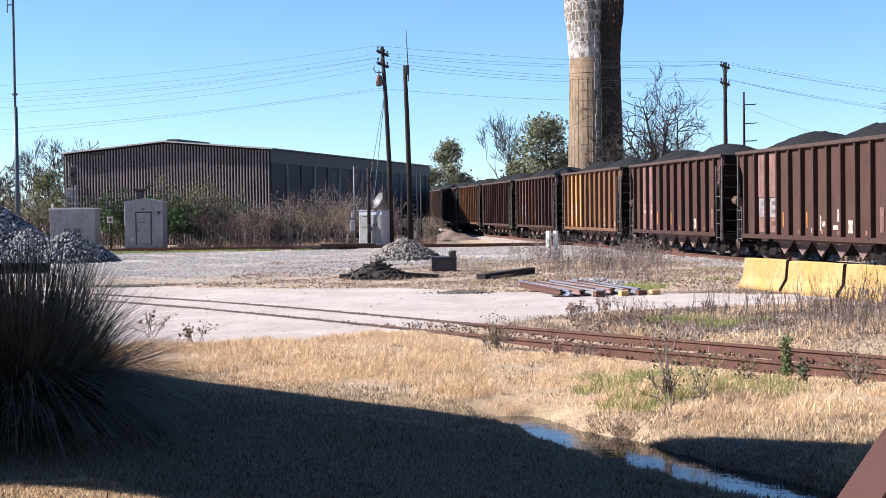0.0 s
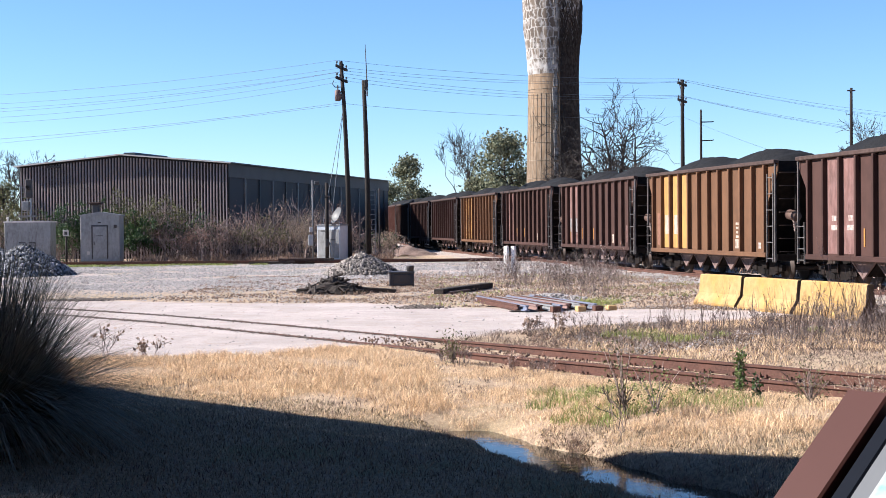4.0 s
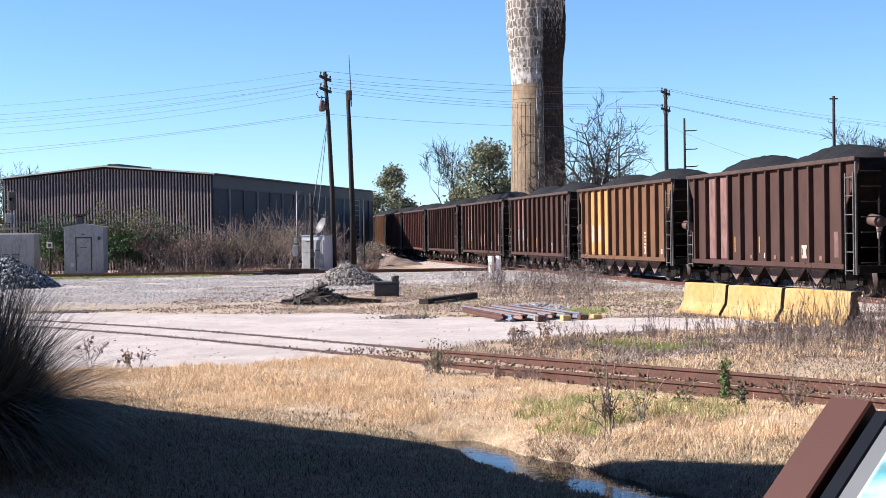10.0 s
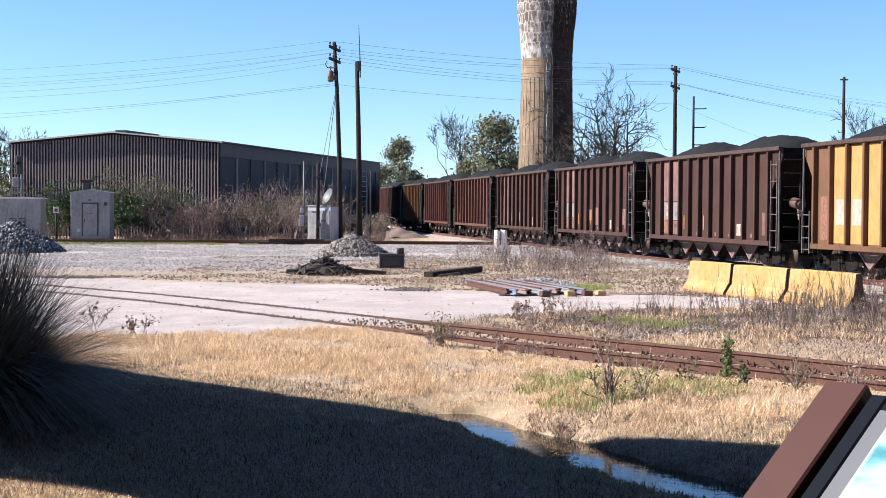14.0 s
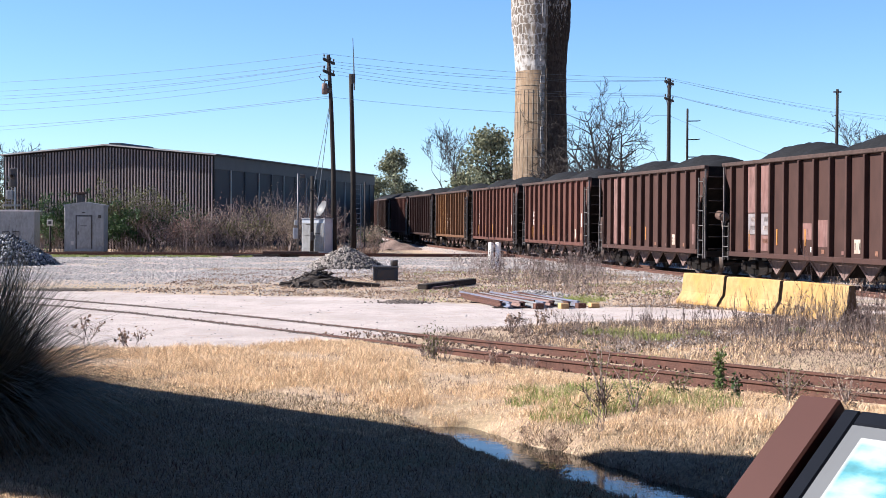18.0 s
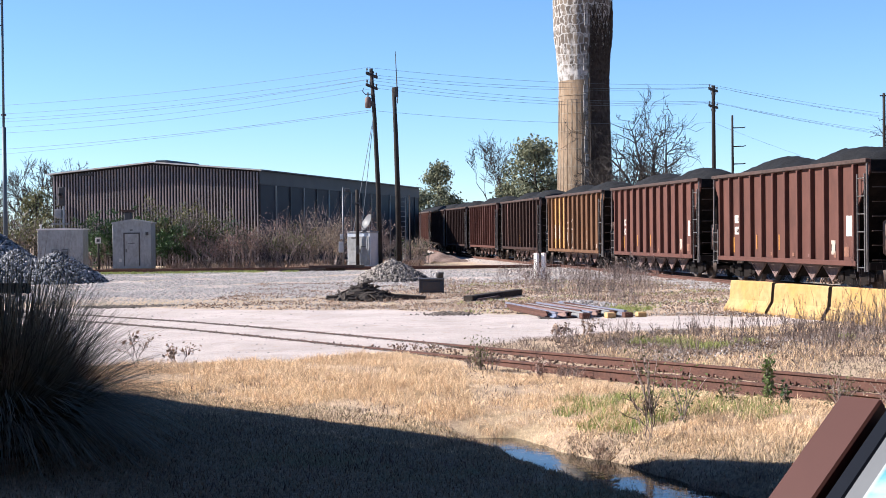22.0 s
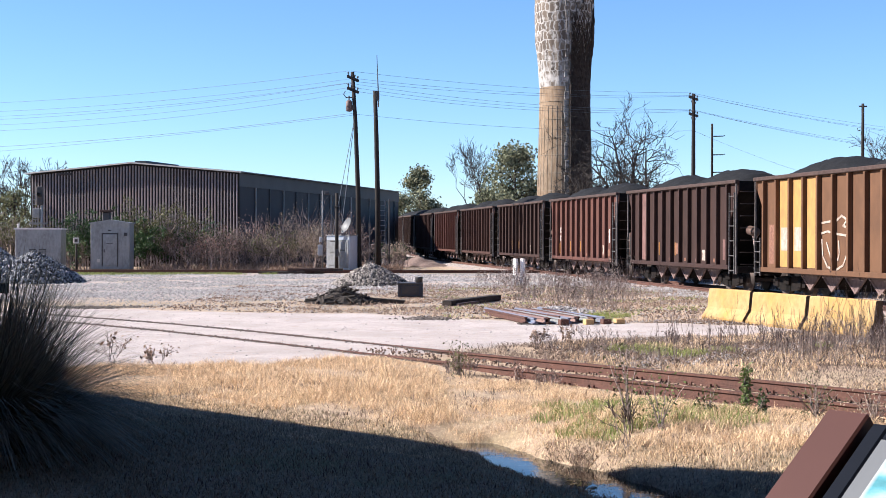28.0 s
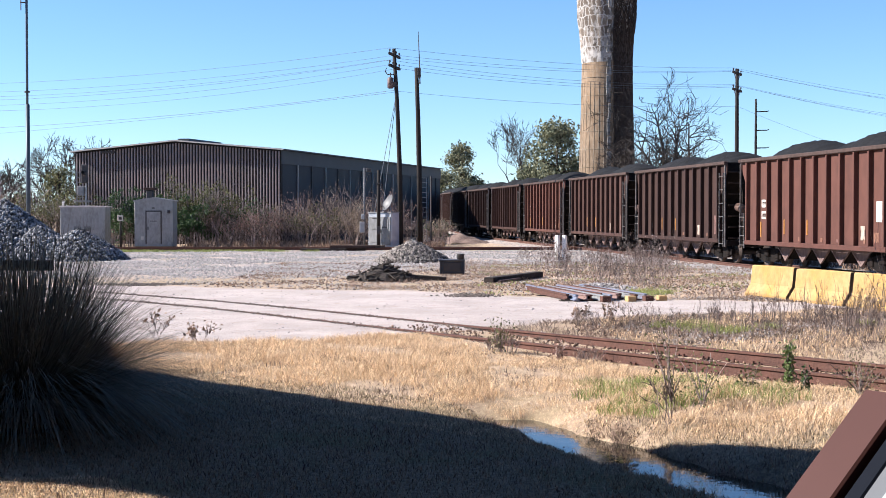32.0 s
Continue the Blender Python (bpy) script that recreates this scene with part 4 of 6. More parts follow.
WIRE_ANG = 78
p1 = build_pole(-2.55, 86.5, 12.3, .17, "dark leaning timber utility pole with crossarms and a transformer", (-.42, 0))
for z in (11.9, 11.2):
    crossarm(p1, -.38, z, WIRE_ANG, 1.3)
part("transformer", MB().tube([(-.62, -.1, 9.9), (-.62, -.1, 9.95), (-.62, -.1, 10.5), (-.62, -.1, 10.58)], [.14, .19, .19, .1], 14), M_TANK, p1, "faded transformer can", smooth=True)
part("bushing", MB().tube([(-.62, -.1, 10.55), (-.62, -.1, 10.85)], .04, 8), M_IRON, p1)
part("bracket", MB().box(-.5, -.25, -.14, -.06, 10.0, 10.3), M_IRON, p1)
part("cutout_bracket", MB().tube([(-.3, 0, 10.75), (-.8, 0, 10.75), (-.95, 0, 10.95), (-.85, 0, 11.15)], .035, 6), M_IRON, p1)
for dx in (-1.4, -2.05):
    part("guy_wire", MB().tube([(-.27, 0, 9.6), (dx, .6, .2)], .018, 5), M_WIRE, p1)
p2 = build_pole(-1.42, 88, 11.3, .19, "dark bare timber pole with a whip antenna", (-.22, 0))
part("whip_antenna", MB().tube([(.0, -.2, 10.3), (-.02, -.2, 11.5), (-.1, -.2, 13.5)], [.05, .04, .02], 6), M_IRON, p2, "thin whip antenna")
part("antenna_mount", MB().box(-.16, .06, -.24, -.08, 10.7, 11.3, .01), M_IRON, p2)
p3 = build_pole(20.15, 98, 12.25, .17, "dark timber utility pole with two crossarms")
for z in (11.95, 10.8):
    crossarm(p3, 0, z, 65)
    part("arm_brace", MB().tube([(-.35, -.7, z - .05), (0, -.05, z - .75)], .02, 5), M_IRON, p3)
    part("arm_brace", MB().tube([(.35, .7, z - .05), (0, .05, z - .75)], .02, 5), M_IRON, p3)
p5 = build_pole(33.9, 104, 12.2, .15, "dark timber utility pole beyond the train")
for z in (8.2, 10.3):
    part("side_bracket", MB().tube([(0, 0, z), (-.35, 0, z - .1), (-.4, 0, z + .1)], .03, 6), M_IRON, p5)
part("pole_cap", MB().box(-.3, .3, -.05, .05, 11.95, 12.05), M_IRON, p5)
p4 = build_pole(28.45, 130, 12.75, .14, "slim dark pole with short side arms")
for z in (11.6, 9.9, 8.3, 6.2, 4.8):
    part("side_arm", MB().tube([(0, 0, z), (1.0, 0, z + .02), (1.2, 0, z + .08)], [.06, .05, .04], 6), M_POLE, p4)


def wire(a, b, sag, r=.008):
    """A hanging cable between two places."""
    t = tagged(new("overhead_wire", MB().tube([(a[0] + (b[0] - a[0]) * k, a[1] + (b[1] - a[1]) * k, a[2] + (b[2] - a[2]) * k - sag * 4 * k * (1 - k)) for k in np.linspace(0, 1, 21)],
                                              r, 5, False).mesh("overhead_wire", M_WIRE)), "thin grey overhead wire strung between utility poles", "wire", "overhead wires")
    return t


for k, (za, off, zb) in enumerate(((12.05, -1.0, 12.03), (11.75, .35, 11.97), (11.62, 1.0, 12.0), (11.32, -1.0, 10.9), (11.15, -.3, 10.88), (11.02, 1.0, 10.92))):
    a = (-2.95 + off * .2, 86.5 + off * .97, za)
    b = (20.15 + off * .42, 98 + off * .9, zb)
    wire((-56 + off * .3, 105 + off, za - .1), a, 1.25 + .12 * k)
    wire(a, b, .34 + .04 * k)
    wire(b, (76 + off * .5, 137 + off, zb - .1), 1.5 + .1 * k)
wire((-56, 104, 6.5), (-2.8, 86.5, 9.5), .5)
wire((-56, 106, 8.3), (-2.95, 86.5, 9.6), 1.0, .01)
wire((-2.8, 86.5, 9.55), (20.15, 98, 9.5), .35)
wire((20.15, 98, 9.5), (48, 140, 6.5), .5)
wire((33.9, 104, 10.2), (52, 118, 6.5), .2)


def build_post(name, x, y, h, r, material, label, cat):
    t = thing(name, label, cat, m=pose(x, y, -.1))
    part("shaft", MB().tube([(0, 0, 0), (0, 0, h)], [r, r * .85], 10), material, t, smooth=True)
    return t


M_WPOLE = mat("pale_grey_painted_post", (.38, .39, .41), .5, .2, (.22, .22, .22), 3, .5)
wp = build_post("conduit_post", -4.72, 85.8, 5.0, .06, mat("grey_conduit_steel", (.13, .13, .14), .5, .3, (.08, .08, .085), 3, .5), "pale grey conduit post with a lamp beside a silver cabinet", "post")
part("floodlight", MB().box(.12, .42, -.12, .1, 4.75, 4.95, .02), M_IRON, wp)
part("meter_box", MB().box(-.28, .02, -.16, .12, 1.1, 1.75, .02), M_WPOLE, wp)
part("junction_box", MB().box(-.2, .0, -.14, .08, 1.9, 2.2, .02), M_WPOLE, wp)
dp = build_post("timber_post", -3.85, 85.3, 4.85, .12, M_POLE, "dark timber post in front of a silver cabinet", "post")
part("meter_box", MB().box(-.1, .1, -.24, -.1, 1.0, 1.5, .02), M_IRON, dp)
part("pipe_bracket", MB().box(-.16, .16, -.16, .16, 4.0, 4.08), M_IRON, dp)


def build_dish():
    t = thing("satellite_dish", "white satellite dish on a short bracket beside a pole", "satellite dish", m=pose(-3.2, 85.9, 2.75, 0, 0, 0))
    mb = MB()
    n = 20
    for r, z in ((0.02, 0), (.25, .04), (.42, .1), (.52, .16)):
        mb.v += [(r * math.cos(6.2832 * j / n), r * math.sin(6.2832 * j / n), z) for j in range(n)]
    mb.f = [(i * n + j, i * n + (j + 1) % n, (i + 1) * n + (j + 1) % n, (i + 1) * n + j) for i in range(3) for j in range(n)]
    mb.f.append(tuple(range(n)))
    m = pose(0, 0, 0, 25, -62, 0)
    mb.v = [tuple(m @ Vector(p)) for p in mb.v]
    d = part("reflector", mb, M_DISH, t, "white enamel reflector", smooth=True)
    part("feed_arm", MB().tube([m @ Vector((-.45, 0, .1)), m @ Vector((-.1, -.1, .75))], .025, 6), M_GALV, t)
    part("feed_horn", MB().tube([m @ Vector((-.1, -.1, .7)), m @ Vector((-.1, -.1, .88))], .06, 8), M_GALV, t)
    part("mast", MB().tube([(0, 0, -.02), (.1, .05, -.5), (.1, .05, -2.75)], .035, 8), M_GALV, t)


build_dish()

mast = build_post("radio_mast", -23.26, 80, 24, .075, mat("blue_grey_mast_steel", (.055, .068, .085), .5, .3, (.085, .10, .12), .5, .5), "tall slim blue-grey radio mast", "mast")
part("lower_mast", MB().tube([(.02, 0, 0), (.02, 0, 8.35)], [.13, .11], 10), mast.children[0].data.materials[0], mast, "thicker lower tube", smooth=True)
part("joint_collar", MB().tube([(0, 0, 9.0), (0, 0, 9.1)], .15, 10), M_IRON, mast)
part("antenna_bracket", MB().tube([(-.32, 0, 13.6), (-.32, 0, 15.8)], .03, 6), M_IRON, mast)
part("bracket_arm", MB().box(-.34, 0, -.03, .03, 14.0, 14.06), M_IRON, mast)
part("bracket_arm", MB().box(-.34, 0, -.03, .03, 15.2, 15.26), M_IRON, mast)


def build_signal(x, y, h, label, head=True):
    t = thing("railway_signal", label, "railway signal", m=pose(x, y, 0))
    part("mast", MB().tube([(0, 0, 0), (0, 0, h)], .07 if head else .05, 10), M_WPOLE if head else M_IRON, t)
    lad = MB()
    for dx in (-.62, -.28):
        lad.box(dx - .02, dx + .02, .1, .14, 0, h * .98)
    part("ladder_rails", lad, M_GALV, t)
    for k in range(int(h / .32)):
        part("rung", MB().box(-.62, -.28, .11, .13, .3 + k * .32, .33 + k * .32), M_GALV, t)
    if not head:
        return t
    part("platform", MB().box(-.75, .3, -.15, .45, h * .58, h * .6), M_GALV, t)
    part("signal_head", MB().box(-.28, .12, -.25, .1, h * .82, h * 1.06, .05), M_IRON, t, "black signal head")
    part("hood", MB().tube([(-.08, -.25, h * .94), (-.08, -.5, h * .96)], .12, 10, False), M_IRON, t)
    part("relay_box", MB().box(-.5, -.1, -.2, .1, h * .66, h * .78, .02), M_GALV, t)
    return t


build_signal(-23.0, 92, 5.0, "railway signal with a ladder behind the grey cabinets")
build_signal(-.78, 93, 4.6, "slim ladder mast of a railway signal by the warehouse", False)

sp = build_post("sign_post", -19.25, 85.2, 1.95, .07, M_POLE, "short dark post with a small square white plate", "sign post")
part("plate", MB().box(-.17, .17, -.09, -.06, 1.8, 2.15, .01), M_WHITE, sp, "small white square plate")
part("plate_symbol", MB().box(-.09, .09, -.098, -.09, 1.88, 2.06), M_IRON, sp)


# details on the equipment boxes
def detail_boxes():
    part("door", MB().box(-.42, .42, -.045, .0, .35, 2.25, .01), M_GALV, b1, "grey metal door")
    fr = MB()
    for x0, x1, z0, z1 in ((-.5, -.42, .3, 2.33), (.42, .5, .3, 2.33), (-.5, .5, 2.25, 2.33)):
        fr.box(x0, x1, -.03, 0, z0, z1)
    part("door_frame", fr, M_IRON, b1)
    part("door_handle", MB().box(-.36, -.31, -.09, -.045, 1.15, 1.35), M_IRON, b1)
    for k in range(7):
        part("notice_bar", MB().box(-.2 + k * .058, -.16 + k * .058, -.055, -.045, 1.66, 1.71), M_IRON, b1)
    part("vent_hood", MB().box(.85, 1.02, -.1, 0, 2.15, 2.35, .02), M_IRON, b1)
    part("vent_hood", MB().box(-.1, .08, -.06, 0, 2.45, 2.52), M_IRON, b1)
    part("warning_plate", MB().box(-.78, -.62, -.02, 0, .55, .75), M_WHITE, b1)
    part("roof_unit", MB().box(-.62, -.18, .7, 1.2, 2.95, 3.6, .05), M_IRON, b1, "dark roof ventilator")
    part("roof_unit_cap", MB().box(-.76, -.05, .6, 1.3, 3.6, 3.74, .03), M_DUST, b1)
    for x in (-.5, .1):
        part("louvre_frame", MB().box(x - .02, x + .38, -.03, 0, .95, 1.35), M_IRON, b2)
        for k in range(5):
            part("louvre_slat", MB().box(x, x + .36, -.05, -.03, .98 + k * .07, 1.02 + k * .07), M_GALV, b2)
    part("side_door", MB().box(1.0, 1.35, -.03, 0, .3, 1.6), M_GALV, b2)
    part("vent_pipe", MB().tube([(-1.25, .3, 2.5), (-1.25, .3, 2.8)], .06, 8), M_WHITE, b2)
    part("vent_cap", MB().tube([(-1.25, .3, 2.78), (-1.25, .3, 2.88)], [.1, .06], 8), M_WHITE, b2)
    for e in (-1, 1):
        dr = part("door", MB().box(min(e * .03, e * .74), max(e * .03, e * .74), -.04, 0, .25, 1.95, .01), M_GALV, b3, "silver cabinet door")
        part("panel", MB().box(min(e * .14, e * .62), max(e * .14, e * .62), -.055, -.04, 1.2, 1.8, .01), M_GALV, dr)
        part("panel", MB().box(min(e * .14, e * .62), max(e * .14, e * .62), -.055, -.04, .4, 1.05, .01), M_GALV, dr)
        part("door_handle", MB().box(e * .09 - .02, e * .09 + .02, -.09, -.04, 1.0, 1.2), M_IRON, dr)
    part("vent_slot", MB().box(-.5, -.2, -.06, -.04, 1.83, 1.9), M_IRON, b3)
    for k in range(5):
        part("notice_bar", MB().box(.18 + k * .07, .23 + k * .07, -.066, -.055, 1.3, 1.36), M_IRON, b3)
    part("roof_lip", MB().box(-.84, .84, -.05, 1.14, 2.18, 2.25, .02), M_GALV, b3)


detail_boxes()


# ---------------------------------------------------------------- fast meshes of many pieces
def mesh_arrays(name, verts, loops, sizes, material, smooth_=False):
    me = bpy.data.meshes.new(name)
    me.vertices.add(len(verts))
    me.vertices.foreach_set("co", np.asarray(verts, np.float32).ravel())
    me.loops.add(len(loops))
    me.loops.foreach_set("vertex_index", np.asarray(loops, np.int32))
    me.polygons.add(len(sizes))
    me.polygons.foreach_set("loop_start", np.r_[0, np.cumsum(sizes)[:-1]].astype(np.int32))
    me.materials.append(material)
    me.update(calc_edges=True)
    if smooth_:
        me.polygons.foreach_set("use_smooth", [True] * len(sizes))
    return me


def blades(name, base, h, w, lean, material, rng, droop=.35):
    """One bent blade at every base place."""
    n = len(base)
    a = rng.uniform(0, 6.2832, n)
    side = np.c_[np.cos(a), np.sin(a), np.zeros(n)] * w[:, None] / 2
    b = 3 * patchy(base[:, 0], base[:, 1], 31, 3.0) + 2 * patchy(base[:, 0], base[:, 1], 33, 9.0) + rng.normal(0, 1.7, n)
    tilt = np.c_[np.cos(b), np.sin(b), np.zeros(n)] * (lean * h)[:, None]
    up = np.c_[np.zeros(n), np.zeros(n), h]
    mid = base + up * .55 + tilt * .35
    tip = base + up * (1 - droop * lean)[:, None] + tilt
    v = np.stack([base - side, base + side, mid + side * .75, mid - side * .75, tip], 1).reshape(-1, 3)
    k = np.arange(n)[:, None] * 5
    loops = (k + np.array([0, 1, 2, 3, 3, 2, 4])).ravel()
    return mesh_arrays(name, v, loops, np.tile([4, 3], n), material)


def stones(name, pos, size, material, rng):
    """One rough stone, an eight-sided lump, at every place."""
    n = len(pos)
    o = np.array([[1, 0, 0], [0, 1, 0], [-1, 0, 0], [0, -1, 0], [0, 0, 1], [0, 0, -1]], float)
    v = o[None] * rng.uniform(.6, 1.25, (n, 6, 1)) * size[:, None, None] * np.array([1, 1, .75])
    v += rng.normal(0, .14, (n, 6, 3)) * size[:, None, None]
    q = rng.normal(size=(n, 4))
    q /= np.linalg.norm(q, axis=1)[:, None]
    w, x, y, z = q.T
    R = np.stack([np.stack([1 - 2 * (y * y + z * z), 2 * (x * y - z * w), 2 * (x * z + y * w)], -1),
                  np.stack([2 * (x * y + z * w), 1 - 2 * (x * x + z * z), 2 * (y * z - x * w)], -1),
                  np.stack([2 * (x * z - y * w), 2 * (y * z + x * w), 1 - 2 * (x * x + y * y)], -1)], 1)
    v = np.einsum("nij,nkj->nki", R, v) + pos[:, None]
    f = np.array([0, 1, 4, 1, 2, 4, 2, 3, 4, 3, 0, 4, 1, 0, 5, 2, 1, 5, 3, 2, 5, 0, 3, 5])
    loops = (np.arange(n)[:, None] * 6 + f).ravel()
    return mesh_arrays(name, v.reshape(-1, 3), loops, np.full(8 * n, 3), material)


RNG = np.random.default_rng(7)


def scatter(n, x0, x1, y0, y1, keep=None):
    """n places on the ground; keep says which of (x, y, road, gravel, lawn) may stay."""
    out, got = [], 0
    for _ in range(60):
        x, y = RNG.uniform(x0, x1, n), RNG.uniform(y0, y1, n)
        h, r, g, l = lookup(x, y)
        k = keep(x, y, r, g) if keep else np.ones(n, bool)
        out.append(np.c_[x, y, h][k])
        got += int(k.sum())
        if got >= n:
            break
    return np.concatenate(out)[:n]


def patchy(x, y, z, s):
    """Smooth uneven values of about -1 to 1, for arrays."""
    return (np.sin(x * s * 1.7 + z * 3.1) * np.sin(y * s * 1.3 + z * 1.7) + np.sin(x * s * .63 - y * s * .91 + z) * .8 + np.sin(x * s * 3.1 + y * s * 2.3 + z * 5) * .4) / 1.6


def near_siding(x, y):
    return np.sqrt(((x[:, None] - NP[None, ::2, 0]) ** 2 + (y[:, None] - NP[None, ::2, 1]) ** 2).min(1))


_lx, _ly = _x[190:300:2], _y[190:300:2]


def near_main(x, y):
    return np.sqrt(((x[:, None] - _lx[None]) ** 2 + (y[:, None] - _ly[None]) ** 2).min(1))


M_DRY = island_mat("straw_grass", (.29, .20, .125), (.95, .72, .46), .9, .15)
# blades toned down for the shaded lawn
M_LAWN = island_mat("dormant_lawn_shaded", (.09, .072, .05), (.40, .32, .21), .9, .12)
M_GREEN = island_mat("winter_green_grass", (.12, .15, .04), (.36, .38, .13), .85, .2)
M_WEED = island_mat("dead_weed_stalks", (.10, .072, .056), (.44, .315, .235), .9, .1)
M_BALLAST = island_mat("pale_ballast_stone", (.19, .178, .175), (.42, .39, .38), .9)
M_VERGE = island_mat("brown_verge_weeds", (.06, .045, .037), (.27, .20, .16), .95)
M_LITTER = island_mat("brown_leaf_litter", (.045, .032, .025), (.27, .18, .13), .95)
M_CRUMB = island_mat("dark_dirt_crumbs", (.04, .034, .03), (.20, .165, .145), .95)
M_PILE = island_mat("grey_crushed_stone", (.018, .019, .023), (.33, .33, .345), .9)


def siding_dist(x, y):
    return float(np.hypot(NP[:, 0] - x, NP[:, 1] - y).min())


def wet(x, y):
    return (np.abs(x - ditch_x(y)) < .34) & (y < 15.9)


def field(name, p, h0, h1, w0, w1, material, label, category, k=1.0, lean=(.2, .9)):
    n = len(p)
    me = blades(name, p, k * RNG.uniform(h0, h1, n), RNG.uniform(w0, w1, n), RNG.uniform(lean[0], lean[1], n), material, RNG)
    return tagged(new(name, me), label, category, kind="stuff")


def grass_fields():
    p = scatter(250000, -7, 8, 8.5, 25.5, lambda x, y, r, g: (r < .25) & (g < .6) & ~wet(x, y) & ((y > shaded_lawn_edge(x) - 1.1) | (x > ditch_x(y) + .25)) & (y < shaded_lawn_edge(x) + 12)
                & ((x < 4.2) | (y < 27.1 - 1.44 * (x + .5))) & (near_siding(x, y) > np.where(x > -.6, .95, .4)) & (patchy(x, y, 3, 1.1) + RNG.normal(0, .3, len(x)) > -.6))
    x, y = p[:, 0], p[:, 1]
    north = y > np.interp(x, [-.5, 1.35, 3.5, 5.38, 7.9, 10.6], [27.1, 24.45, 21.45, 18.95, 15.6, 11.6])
    e = np.where(x > ditch_x(y) + .25, np.clip((x - ditch_x(y)) / 1.6, .3, 1), np.clip((y - shaded_lawn_edge(x)) / 1.6, .2, 1.15))
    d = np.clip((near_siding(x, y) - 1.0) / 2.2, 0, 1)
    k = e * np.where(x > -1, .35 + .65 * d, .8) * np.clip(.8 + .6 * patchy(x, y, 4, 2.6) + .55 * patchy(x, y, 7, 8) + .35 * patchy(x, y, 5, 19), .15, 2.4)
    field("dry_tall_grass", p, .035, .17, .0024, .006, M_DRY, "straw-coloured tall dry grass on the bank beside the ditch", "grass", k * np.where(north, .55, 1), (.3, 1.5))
    p = scatter(90000, -7.5, 6, 8.8, 21, lambda x, y, r, g: (y < shaded_lawn_edge(x) + 1.2) & ~wet(x, y) & (np.abs(x) < y * .34 + .4))
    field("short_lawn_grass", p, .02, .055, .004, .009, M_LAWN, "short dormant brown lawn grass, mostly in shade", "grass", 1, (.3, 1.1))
    # straw tone stands in for sun on this patch of lawn
    p = scatter(42000, -4.5, 1.5, 8.6, 12.4, lambda x, y, r, g: y < lit_straw_edge(x) - .1 + .15 * patchy(x, y, 6, 3))
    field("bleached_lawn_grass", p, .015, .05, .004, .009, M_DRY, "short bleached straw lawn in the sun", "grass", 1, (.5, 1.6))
    q = []
    while len(q) < 16000:                        # rank growth beyond the main line
        a, d = RNG.uniform(-30, 100), RNG.uniform(2.6, 8.0)
        x, y, z, th = line(a)
        q.append((x + math.cos(th) * d, y + math.sin(th) * d, z - .2))
    p = np.array(q)
    field("far_side_weeds", p, .25, .85, .02, .05, M_LITTER, "rank dark weeds along the far side of the main line", "weeds", .8 + .4 * patchy(p[:, 0], p[:, 1], 6, .5), (.3, 1.2))
    p = scatter(9000, -6.5, 7, 9.5, 24.5, lambda x, y, r, g: (r < .3) & (g < .6) & ~wet(x, y) & (near_siding(x, y) > 1.0) & (y < 27.0 - 1.44 * (x + .5)) & (patchy(x, y, 71, 1.6) + .5 * patchy(x, y, 73, 5) > .25))
    field("dead_grass_clumps", p, .03, .13, .005, .012, M_VERGE, "dark dead clumps standing in the straw grass", "grass", .7 + .5 * patchy(p[:, 0], p[:, 1], 75, 7), (.3, 1.4))
    spots = ((2.5, 16.6, .75), (3.05, 16.6, .8), (2.2, 15.5, .45), (3.6, 16.0, .5), (1.9, 17.5, .25), (4.6, 27.2, .6), (5.2, 25.9, .45), (4.9, 37.4, .7), (5.6, 38.6, .6), (6.1, 26.6, .22), (8.2, 27.5, .25))

    def green(x, y, r, g):
        k = np.zeros(len(x), bool)
        for a, b, q in spots:
            k |= np.hypot(x - a, (y - b) * .6) < q * (1 + .45 * patchy(x, y, 8, 4))
        return k & (near_siding(x, y) > .9)
    p = scatter(9500, 0, 9, 14.5, 40, green)
    field("green_grass", p, .04, .16, .005, .012, M_GREEN, "patches of fresh green grass among the straw", "grass", 1, (.3, 1))
    p = scatter(1100, -3.6, -.8, 9.0, 12, lambda x, y, r, g: (np.hypot(x + 2.4, (y - 10.1) * 1.2) < .13) | (np.hypot(x + 1.95, (y - 10.4) * 1.5) < .12) | (np.hypot(x + 1.0, y - 9.5) < .1))
    field("lawn_clover", p, .015, .035, .008, .018, M_GREEN, "small bright green clover patch in the lawn", "grass", 1, (.4, 1.2))
    p = scatter(40000, 0, 15, 16.5, 36, lambda x, y, r, g: (r < .3) & (g < .75) & (near_siding(x, y) > 1.1) & (near_main(x, y) > 2.6) & (y > 27.9 - 1.44 * (x + .5)) & (x > 24.5 - y) & (x < y * .42 + 1.2) & (patchy(x, y, 9, 1.3) > -.6))
    x, y = p[:, 0], p[:, 1]
    k = .22 + .22 * np.clip(1.6 - np.abs(y - 26) / 3, 0, 1) + .2 * patchy(x, y, 4, 1.2)
    field("rough_dry_weeds", p, .06, .42, .004, .012, M_VERGE, "rough brown weeds and dead grass between siding and barriers", "weeds", k, (.5, 1.9))
    p = scatter(12000, 3, 11, 20, 31, lambda x, y, r, g: (r < .3) & (g < .75) & (near_siding(x, y) > 1.2) & (y > 27.9 - 1.44 * (x + .5)) & (patchy(x, y, 52, 1.1) > .1) & (x < y * .42 + 1.2))
    field("dry_verge_grass", p, .05, .16, .004, .010, M_DRY, "straw grass between siding and barriers", "grass")
    p = scatter(11000, -3, 16, 36, 62, lambda x, y, r, g: (r < .3) & (near_main(x, y) > 2.8) & (x > -3.5 + (y - 40) * .16) & (patchy(x, y, 12, .8) > -.3))
